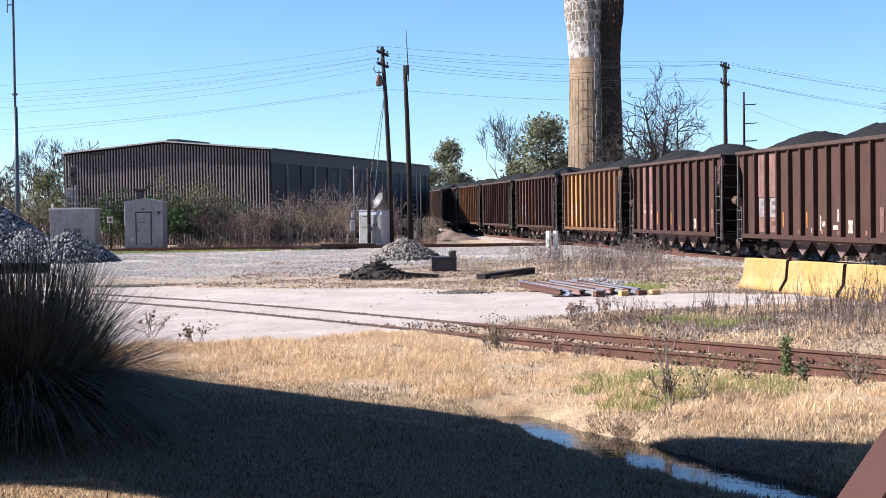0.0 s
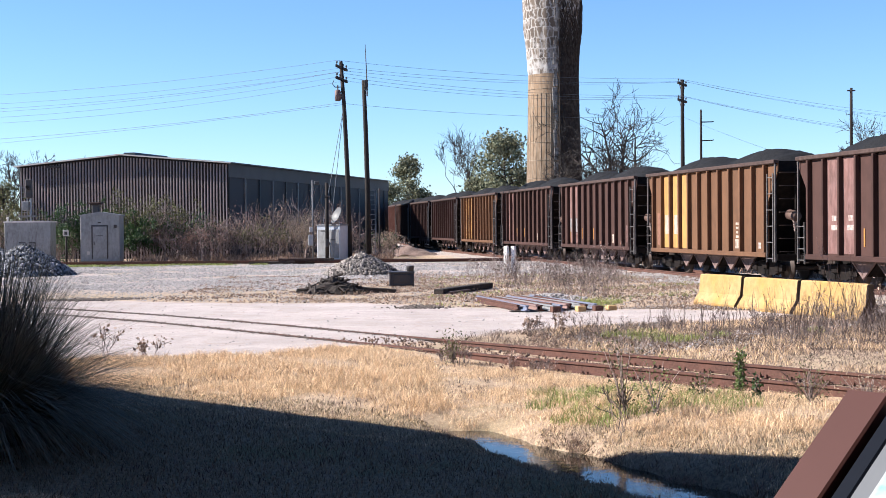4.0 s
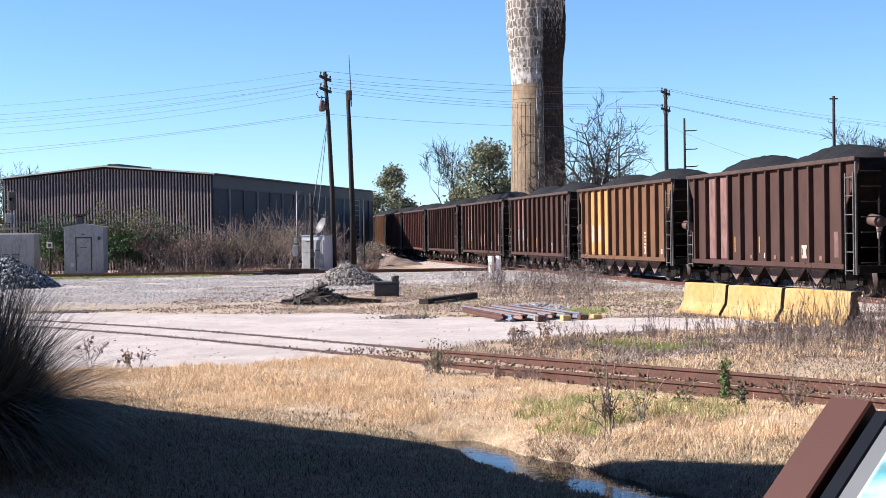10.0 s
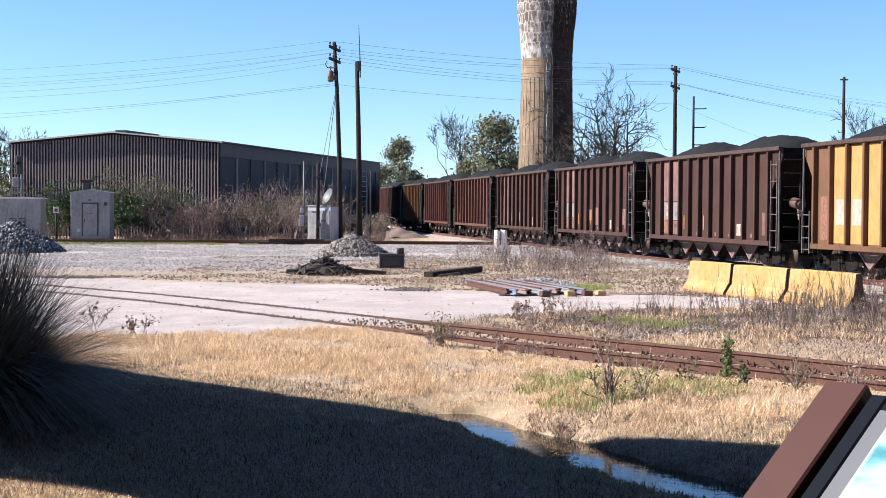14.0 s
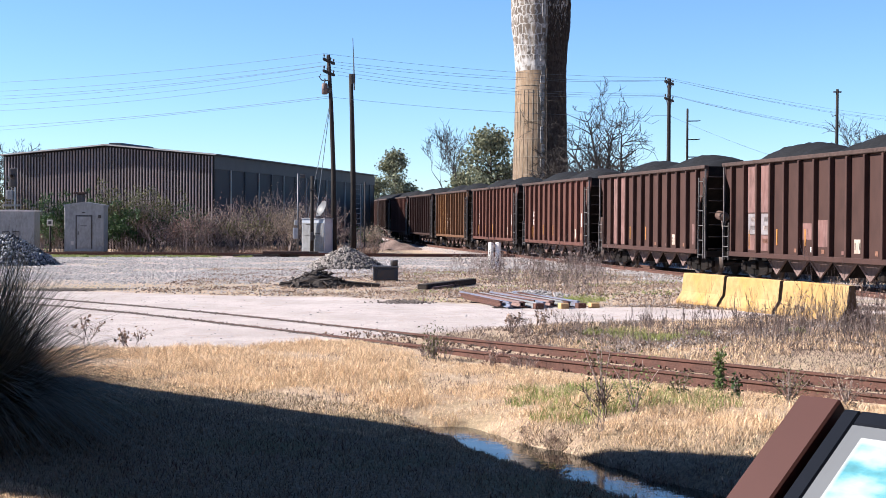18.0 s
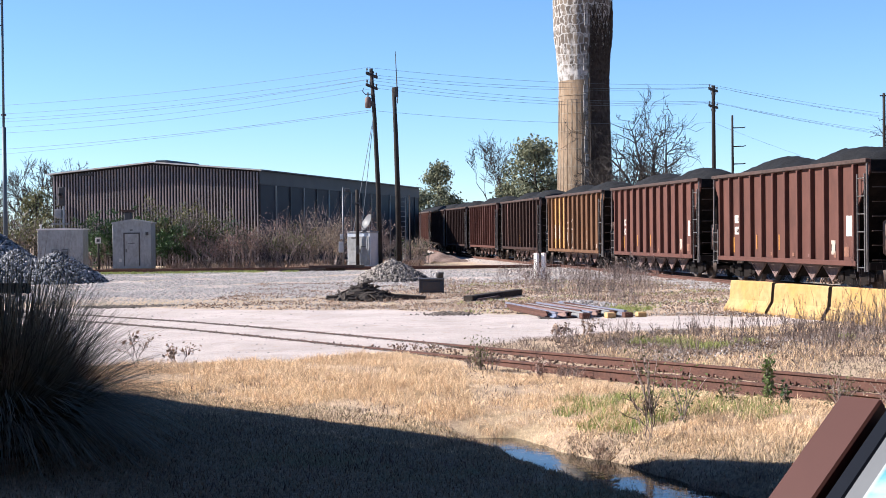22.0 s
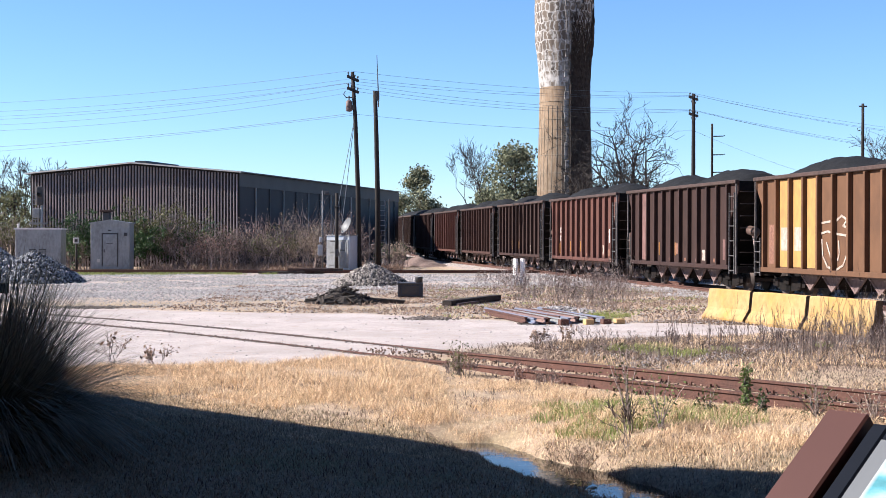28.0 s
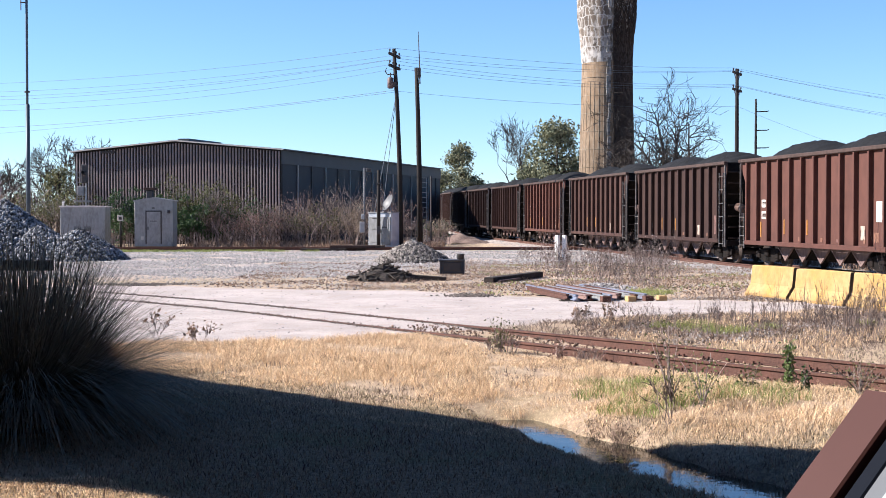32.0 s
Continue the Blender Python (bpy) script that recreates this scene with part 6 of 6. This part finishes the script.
# ---------------------------------------------------------------- plants
def branch_tree(mb, p, d, length, r, depth, rng, spread=.5, up=.25, kids=(2, 4), ends=None, seg=3, wob=.22, thin=.005):
    """Grows a limb and its twigs into mb."""
    pts, rad = [Vector(p)], [r]
    d = Vector(d).normalized()
    for k in range(seg):
        d = (d + Vector(rng.normal(0, wob, 3)) + Vector((0, 0, up * .25))).normalized()
        pts.append(pts[-1] + d * length / seg)
        rad.append(r * (1 - .55 * (k + 1) / seg))
    mb.tube(pts, rad, 6 if depth > 3 else (4 if depth > 1 else 3), False)
    if depth <= 0:
        if ends is not None:
            ends.append(pts[-1])
        return
    for k in range(int(rng.integers(kids[0], kids[1] + 1))):
        f = rng.uniform(.35, 1.0) if k else 1.0
        i = min(seg - 1, int(f * seg))
        q = pts[i].lerp(pts[i + 1], f * seg - i) if f < 1 else pts[-1]
        a = Vector(rng.normal(0, 1, 3)).cross(d).normalized()
        nd = (d + a * spread * rng.uniform(.6, 1.6) + Vector((0, 0, up))).normalized()
        branch_tree(mb, q, nd, length * rng.uniform(.58, .82), max(thin, r * .5 * rng.uniform(.8, 1.1)), depth - 1, rng, spread, up, kids, ends, seg, wob, thin)


def leaf_cloud(name, centres, per, spread, size, material, rng):
    """Small leaves scattered round the twig ends."""
    c = np.repeat(np.array([tuple(v) for v in centres]), per, 0)
    c = c + rng.normal(0, spread, c.shape)
    n = len(c)
    a, b = rng.normal(size=(n, 3)), rng.normal(size=(n, 3))
    a /= np.linalg.norm(a, axis=1)[:, None]
    b = np.cross(a, b)
    b /= np.linalg.norm(b, axis=1)[:, None]
    s = rng.uniform(size[0], size[1], n)[:, None]
    v = np.stack([c - a * s, c + b * s * .55, c + a * s, c - b * s * .55], 1).reshape(-1, 3)
    return mesh_arrays(name, v, (np.arange(n)[:, None] * 4 + np.arange(4)).ravel(), np.full(n, 4), material)


M_BARK = mat("grey_brown_bark", (.05, .041, .035), .95, 0, (.075, .062, .054), 2, .6, (.03, .025, .021), 12, .4, 20)
M_DARKBARK = mat("dark_grey_bark", (.03, .025, .022), .95, 0, (.05, .042, .038), 2, .6)
M_TWIG = island_mat("bare_winter_twigs", (.07, .056, .05), (.36, .29, .265), .95)
M_EVERG = island_mat("olive_evergreen_leaves", (.065, .075, .045), (.25, .25, .155), .8, .15)
M_DARKLEAF = island_mat("dark_green_leaves", (.02, .045, .02), (.07, .11, .035), .6, .15)
M_REDLEAF = island_mat("russet_dead_leaves", (.12, .075, .062), (.34, .22, .18), .9, .2)
M_TANLEAF = island_mat("tan_seed_heads", (.17, .135, .10), (.34, .275, .21), .9, .2)
M_OLIVE = island_mat("yellow_olive_leaves", (.055, .06, .025), (.17, .16, .075), .8, .2)


def bare_tree(x, y, h, label, seed, depth=6, spread=.5, lean=0.0, trunk=.2, start=.26, z=0.0, wob=.16, kids=(2, 4)):
    rng = np.random.default_rng(seed)
    t = thing("bare_tree", label, "tree", m=pose(x, y, z))
    part("trunk", MB().tube([(0, 0, -.3), (lean * .4, 0, h * start * .5), (lean, 0, h * start)], [trunk * 1.25, trunk, trunk * .85], 9), M_BARK, t, smooth=True)
    mb = MB()
    for k in range(4):
        a = k * 1.57 + rng.uniform(-.5, .5)
        branch_tree(mb, (lean, 0, h * start - .15 * k), (math.cos(a) * spread * 1.2, math.sin(a) * spread * .9, .9), h * .31, trunk * .6, depth - 1, rng, spread, .12, kids, None, 3, wob, .024)
    part("crown", mb, M_BARK, t, "bare branching twigs", fix=False)
    return t


def spreading_tree(x, y):
    rng = np.random.default_rng(77)
    t = thing("bare_tree", "large bare spreading tree beside the concrete tower", "tree", m=pose(x, y, 0))
    part("trunk", MB().tube([(0, 0, -.3), (.05, 0, 1.2), (.1, 0, 2.6)], [.5, .4, .36], 10), M_BARK, t, smooth=True)
    mb = MB()
    # main limbs: direction, length, thickness
    for d, L, r in (((-.3, .1, 1), 5.0, .2), ((-.05, -.25, 1), 5.4, .22), ((.22, .2, 1), 5.6, .26), ((.6, -.1, .8), 5.0, .21), ((-.65, .2, .9), 3.8, .15), ((.3, .7, .8), 4.0, .15)):
        p, v = Vector((.1, 0, 2.5)), Vector(d).normalized()
        pts, rad = [p], [r]
        for k in range(7):
            v = (v + Vector(rng.normal(0, .13, 3)) + Vector((0, 0, .09 if k < 4 else 0))).normalized()
            p = p + v * L * 1.45 / 7
            pts.append(p)
            rad.append(r * (1 - .8 * (k + 1) / 7))
        mb.tube(pts, rad, 7, False)
        for k in range(2, 8):
            for _ in range(3):
                a = Vector(rng.normal(0, 1, 3)).cross(v).normalized()
                branch_tree(mb, pts[k], v * .55 + a * .85, L * rng.uniform(.22, .36), rad[k] * .5 + .02, 3, rng, .6, .12, (2, 3), None, 3, .22, .02)
    part("crown", mb, M_DARKBARK, t, "dark crooked branching twigs", fix=False)
    return t


def leafy_tree(x, y, h, r, label, seed, material, conic=False, n_leaf=26, z=0.0, shape=.6, leaf=(.12, .3)):
    rng = np.random.default_rng(seed)
    t = thing("evergreen_tree", label, "tree", m=pose(x, y, z))
    part("trunk", MB().tube([(0, 0, -.3), (.1, 0, h * .45), (0, 0, h * .9)], [h * .022, h * .016, h * .005], 8), M_BARK, t, smooth=True)
    limbs, ends = MB(), []
    for k in range(46):
        f = rng.uniform(.18, .98)
        a = rng.uniform(0, 6.28)
        w = r * ((1.05 - f) ** .8 if conic else math.sin(math.pi * min(1, .15 + f * .85)) ** shape) * rng.uniform(.55, 1.15)
        p = Vector((0, 0, h * f * .92))
        branch_tree(limbs, p, (math.cos(a), math.sin(a), .35), w * .6, h * .008, 2, rng, .6, .2, (2, 3), ends)
    part("branch_mass", limbs, M_BARK, t, fix=False)["kind"] = "stuff"
    part("foliage", leaf_cloud("foliage", ends, n_leaf, r * .12, leaf, material, rng), None, t, "clumped olive-green leaves")
    return t


def shrub(x, y, h, r, seed, material, label, leaves=3, stems=26, leaf=(.04, .1), z=None):
    rng = np.random.default_rng(seed)
    t = thing("shrub", label, "shrub", "scrub along the warehouse", pose(x, y, height(x, y) if z is None else z))
    mb, ends = MB(), []
    for k in range(stems):
        a, d = rng.uniform(0, 6.28), rng.uniform(0, 1) ** .5
        p = (r * .75 * d * math.cos(a), r * .75 * d * math.sin(a), -.05)
        branch_tree(mb, p, (math.cos(a) * .45 * d, math.sin(a) * .45 * d, 1), h * rng.uniform(.3, .5) * (1.15 - .4 * d), .022 if h > 1.5 else .008, 3, rng, .45, .3, (2, 3), ends, 2, .22, .012 if h > 1.5 else .004)
    part("stem_tangle", mb, M_TWIG, t, fix=False)["kind"] = "stuff"
    if leaves:
        part("foliage", leaf_cloud("leaves", ends, leaves, r * .09, leaf if h < 1.5 or material in (M_OLIVE, M_DARKLEAF) else (leaf[0] * .6, leaf[1] * .7), material, rng), None, t)["kind"] = "stuff"
    return t


# scrub in front of the warehouse
SCRUB = [(-16.0, 90.4, 2.5, 1.2, M_DARKLEAF, 16), (-15.3, 92.3, 4.1, 1.5, M_OLIVE, 13), (-18.9, 92.0, 3.4, 1.2, M_DARKLEAF, 12), (-14.6, 92.0, 4.0, 1.5, M_TWIG, 0), (-14.0, 90.4, 2.6, 1.5, M_REDLEAF, 4),
         (-12.6, 91.3, 3.2, 1.5, M_DARKLEAF, 3), (-11.6, 90.2, 2.5, 1.4, M_REDLEAF, 3), (-10.2, 91.4, 2.9, 1.5, M_TANLEAF, 2), (-9.2, 92.8, 3.3, 1.5, M_REDLEAF, 2),
         (-8.0, 90.6, 2.6, 1.4, M_OLIVE, 2), (-7.2, 92.3, 3.4, 1.5, M_TANLEAF, 2), (-5.7, 89.6, 2.6, 1.2, M_TANLEAF, 9), (-5.0, 92.6, 3.9, 1.5, M_TWIG, 1),
         (-3.6, 92.5, 3.4, 1.3, M_REDLEAF, 2), (-2.2, 94.0, 2.2, 1.2, M_TWIG, 1), (-.2, 96.0, 1.9, .9, M_TANLEAF, 3), (-19.9, 91.4, 3.3, 1.1, M_DARKLEAF, 16),
         (-18.6, 93.5, 3.0, 1.3, M_TWIG, 1), (-21.5, 93, 2.8, 1.2, M_TWIG, 2), (-24.8, 95, 3.6, 1.6, M_OLIVE, 4), (-26.5, 94, 3.8, 1.7, M_OLIVE, 5), (-28.5, 96, 4.4, 1.9, M_TWIG, 1), (-30.5, 95, 4.0, 1.9, M_REDLEAF, 2),
         (-33, 97, 4.6, 2.0, M_TWIG, 1), (-1.0, 99.5, 1.7, 1.0, M_DARKLEAF, 4), (-13.3, 93.5, 3.0, 1.3, M_TANLEAF, 1)]
WORDS = {"olive_evergreen_leaves": "olive-green leafy", "dark_green_leaves": "dark green leafy", "russet_dead_leaves": "russet-leaved winter", "tan_seed_heads": "tan seed-headed", "yellow_olive_leaves": "yellow-olive leafy", "bare_winter_twigs": "bare grey-brown twiggy"}
for k, (x, y, h, r, mt, lv) in enumerate(SCRUB):
    shrub(x, y, h, r, 100 + k, mt, "%s shrub in the scrub by the warehouse" % WORDS[mt.name], lv, 22 if r < 1.4 else 28)
# weeds between siding, barriers and train
for k in range(26):
    x, y = RNG.uniform(5.5, 12.5), RNG.uniform(25, 33)
    if zones(x, y)[0] < .3 and siding_dist(x, y) > 1.5 and x < y * .4 and line_dist(x, y)[0] > 3:
        s_ = shrub(x, y, RNG.uniform(.35, .85), .3, 300 + k, M_TWIG, "small bare twiggy weed on the verge", 1, 5, (.008, .02))
        tagged(s_, category="weed", group="weeds on the verge")
for k in range(22):
    x, y = RNG.uniform(3.5, 8.2), RNG.uniform(40, 60)
    if line_dist(x, y)[0] > 3.0:
        s_ = shrub(x, y, RNG.uniform(.6, 1.3), .5, 340 + k, M_TWIG, "dead twiggy weed clump beside the main line", 1, 8, (.02, .04))
        tagged(s_, category="weed", group="weeds beside the main line")

spreading_tree(18.0, 115)
bare_tree(15.3, 112, 9.5, "bare thicket tree before the concrete tower", 12, 6, .7, 0, .2, .15)
bare_tree(10.7, 200, 14.0, "tall bare tree with fine upright twigs", 13, 6, .42, 0, .2, .3)
bare_tree(12.4, 185, 8.5, "bare scrubby tree beside an evergreen", 14, 6, .5, 0, .14, .2)
bare_tree(55.5, 158, 12.5, "bare brown tree beyond the train", 15, 6, .4, 0, .2, .3, kids=(3, 4))
bare_tree(44.6, 178, 7.4, "low bare tree far behind the coal cars", 17, 6, .5, 0, .2, .35)
bare_tree(-36, 150, 9.6, "bare tree behind the warehouse roof", 18, 6, .5, 0, .18, .35)
bare_tree(-41, 152, 9.0, "bare tree behind the warehouse roof", 19, 6, .5, 0, .18, .35)
bare_tree(-28.6, 104, 6.0, "bare scrub tree beside the warehouse", 20, 6, .5, 0, .12, .2)
bare_tree(-31.6, 102, 6.0, "bare scrub tree beside the warehouse", 21, 6, .5, 0, .12, .2)
bare_tree(-34.2, 106, 6.4, "bare scrub tree beside the warehouse", 22, 6, .5, 0, .12, .2)
leafy_tree(3.0, 230, 14.2, 3.4, "tall uneven evergreen tree behind the far coal cars", 31, M_EVERG, False, 15, shape=.75)
leafy_tree(.2, 226, 8.5, 3.6, "low broad evergreen tree behind the far coal cars", 32, M_EVERG, False, 16)
leafy_tree(5.3, 232, 7.5, 3.0, "low broad evergreen tree behind the far coal cars", 33, M_EVERG, False, 14)
leafy_tree(14.5, 182, 13.2, 4.6, "broad olive-green evergreen tree beside the tower", 34, M_EVERG, False, 34, shape=.45)
leafy_tree(11.4, 186, 8.0, 2.8, "broad olive-green evergreen tree beside the tower", 35, M_EVERG, False, 20)
leafy_tree(-27.2, 101, 5.6, 1.9, "leafy scrub tree beside the warehouse", 36, M_OLIVE, False, 7, leaf=(.05, .13))


def pampas(x, y):
    rng = np.random.default_rng(5)
    t = thing("ornamental_grass", "large clump of dark arching ornamental grass at the lawn edge", "ornamental grass", m=pose(x, y, height(x, y)))
    M_PAMP = island_mat("dull_green_grass_blades", (.034, .038, .03), (.25, .235, .18), .8, .15)
    for part_no in range(3):
        n = 3600
        a, d = rng.uniform(0, 6.2832, n), np.sqrt(rng.uniform(0, 1, n))
        L = rng.uniform(1.15, 2.65, n)
        out = rng.uniform(.1, 1.45, n)
        b = np.c_[.55 * d * np.cos(a), .55 * d * np.sin(a), np.zeros(n)]
        dirv = np.c_[np.cos(a + rng.normal(0, .4, n)), np.sin(a + rng.normal(0, .4, n)), np.zeros(n)]
        sd = np.c_[-dirv[:, 1], dirv[:, 0], np.zeros(n)] * rng.uniform(.003, .007, n)[:, None]
        rows = []
        for k, f in enumerate((0, .35, .65, .85, 1.0)):
            hgt = np.maximum(.03, L * .92 * (f * (1 - .12 * out) - out ** 1.2 * .62 * f ** 2.2))
            rad = L * np.minimum(out, 1.05) * .80 * f ** 1.35
            c = b + dirv * rad[:, None]
            c[:, 2] = hgt
            w = (1, .9, .7, .4, 0)[k]
            rows += [c - sd * w, c + sd * w]
        v = np.stack(rows, 1).reshape(-1, 3)
        f = np.array([[2 * k, 2 * k + 1, 2 * k + 3, 2 * k + 2] for k in range(4)]).ravel()
        loops = (np.arange(n)[:, None] * 10 + f).ravel()
        o = part("blades", mesh_arrays("blades", v, loops, np.full(4 * n, 4), M_PAMP), None, t)
        o["kind"] = "stuff"
    return t


pampas(-4.2, 14.2)


def sapling(x, y, h, seed, label, leaves, mt, lf=(.02, .05), bark=None):
    rng = np.random.default_rng(seed)
    t = thing("sapling", label, "sapling", m=pose(x, y, height(x, y)))
    mb, ends = MB(), []
    for k in range(3):
        branch_tree(mb, (0, 0, -.02), (rng.normal(0, .14), rng.normal(0, .14), 1), h * .38, .0045, 3, rng, .3, .35, (2, 3), ends, 3)
    part("stem_tangle", mb, bark or M_TWIG, t, fix=False)["kind"] = "stuff"
    if leaves:
        part("foliage", leaf_cloud("leaves", ends, leaves, .035, lf, mt, rng), None, t)["kind"] = "stuff"


M_STALK = island_mat("dead_upright_stalks", (.05, .04, .036), (.30, .235, .205), .95)
M_LIVE = island_mat("fresh_green_leaves", (.065, .10, .032), (.20, .25, .085), .7, .2)
sapling(2.26, 14.2, .62, 1, "thin bare crooked sapling on the ditch bank", 0, M_TWIG, bark=M_STALK)


def leafy_weed(x, y, h, r, stems, n, seed, mt, label, size=(.012, .03)):
    """Upright stems with leaves all the way up."""
    rng = np.random.default_rng(seed)
    t = thing("leafy_weed", label, "weed", "green weeds beside the rails", pose(x, y, height(x, y)))
    mb, pts = MB(), []
    for k in range(stems):
        a, l = rng.uniform(0, 6.28), rng.uniform(.05, .5) * r * 2
        top = (l * math.cos(a), l * math.sin(a), h * rng.uniform(.65, 1.0) * (1 if k else 1.05))
        ln = [(top[0] * f ** 1.3 + rng.normal(0, .008), top[1] * f ** 1.3 + rng.normal(0, .008), top[2] * f - .02) for f in np.linspace(0, 1, 7)]
        mb.tube(ln, [.007 - .004 * f for f in np.linspace(0, 1, 7)], 4, False)
        for f in np.linspace(.12, 1, n):
            i = min(5, int(f * 6))
            pts.append(Vector(ln[i]).lerp(Vector(ln[i + 1]), f * 6 - i))
    part("stem_tangle", mb, M_TWIG, t, fix=False)["kind"] = "stuff"
    part("foliage", leaf_cloud("leaves", pts, 3, r * .28, size, mt, rng), None, t)["kind"] = "stuff"
    return t


leafy_weed(4.05, 16.62, .60, .11, 7, 20, 3, M_LIVE, "upright leafy green weed beside the rails", (.014, .034))
leafy_weed(4.2, 16.5, .32, .12, 6, 9, 23, M_DARKLEAF, "low dark green weed beside the rails")
leafy_weed(3.55, 16.4, .34, .13, 5, 9, 4, M_OLIVE, "low pale green weed in the straw")
leafy_weed(2.45, 15.3, .88, .30, 11, 10, 2, M_OLIVE, "loose bushy weed with sparse green leaves on the bank", (.010, .024))
leafy_weed(2.75, 15.1, .60, .28, 8, 8, 22, M_LIVE, "loose bushy weed with sparse green leaves on the bank", (.010, .024))
leafy_weed(4.75, 16.2, .42, .40, 18, 9, 24, M_OLIVE, "tangled olive weed clump beside the rails", (.008, .02))
leafy_weed(5.2, 15.6, .40, .40, 18, 9, 25, M_TANLEAF, "tangled tan weed clump beside the rails", (.008, .02))
leafy_weed(.9, 22.4, .55, .25, 9, 9, 26, M_OLIVE, "dark leafy weed beside the siding rail", (.012, .03))
leafy_weed(1.7, 21.0, .36, .2, 9, 8, 27, M_REDLEAF, "russet leafy weed between the siding rails", (.012, .03))


def stalks(x, y, h, n, spread, seed):
    """Bare upright stalks with a few side twigs."""
    rng = np.random.default_rng(seed)
    t = thing("stalk_clump", "bare grey-brown upright weed stalks on the verge", "weed", "stalks on the verge", pose(x, y, height(x, y)))
    mb = MB()
    for k in range(n):
        p = (rng.normal(0, spread), rng.normal(0, spread), -.03)
        branch_tree(mb, p, (rng.normal(0, .12), rng.normal(0, .12), 1), h * rng.uniform(.4, .75), rng.uniform(.004, .008), 2, rng, .32, .45, (1, 3), None, 3, .1, .003)
    part("stem_tangle", mb, M_STALK, t, fix=False)["kind"] = "stuff"
    return t


rv = np.random.default_rng(61)
for k in range(110):
    x, y = rv.uniform(5.6, 10.6), rv.uniform(18.0, 29.5)
    if siding_dist(x, y) > 1.4 and zones(x, y)[0] < .3 and x < y * .40 and y > 29.5 - 1.44 * (x + .5) and x > 20 - .55 * y:
        stalks(x, y, rv.uniform(.3, .75) * (1 if x > 7 else .7), 7 if x > 7 else 4, .22, 800 + k)
stalks(7.85, 25.6, 1.35, 3, .05, 790)
stalks(9.6, 29.2, 1.0, 6, .3, 791)
stalks(4.9, 25.0, .6, 9, .25, 792)
for k in range(16):
    x, y = rv.uniform(4.2, 8.2), rv.uniform(41, 58)
    if line_dist(x, y)[0] > 2.9:
        stalks(x, y, rv.uniform(.6, 1.2), 9, .45, 860 + k)
sapling(-4.6, 22.8, .7, 7, "thin weed at the road edge", 1, M_WEED)
sapling(-3.9, 23.0, .5, 8, "thin weed at the road edge", 1, M_WEED)
sapling(3.2, 27.4, .45, 10, "tangled dead weed at the road edge", 2, M_WEED)
sapling(2.6, 27.6, .4, 11, "tangled dead weed at the road edge", 2, M_WEED)
for k, (x, y, h, r) in enumerate(((3.1, 27.2, .55, .75), (3.9, 26.9, .5, .7), (5.4, 28.0, .4, .5), (.95, 22.6, .35, .3), (2.2, 21.4, .3, .28))):
    tagged(shrub(x, y, h, r, 700 + k, M_WEED, "tangled dead brown weed clump beside the siding", 1, 16, (.006, .016)), category="weed", group="weeds on the verge")
sapling(10.2, 29.3, 1.0, 12, "bare twiggy weed before a yellow barrier", 1, M_WEED)


def motions():
    for i, c in cars.items():
        walk(c, [(t, car_pose(i, t)) for t in np.arange(0, 32.01, 1.0)])
    spin = [(k / 10, math.degrees((train_at(0) - train_at(k / 10)) / .457)) for k in range(321)]
    for w in wheelsets:
        y = w.matrix_basis.translation.y
        walk(w, [(t, pose(0, y, .457, a)) for t, a in spin])


motions()
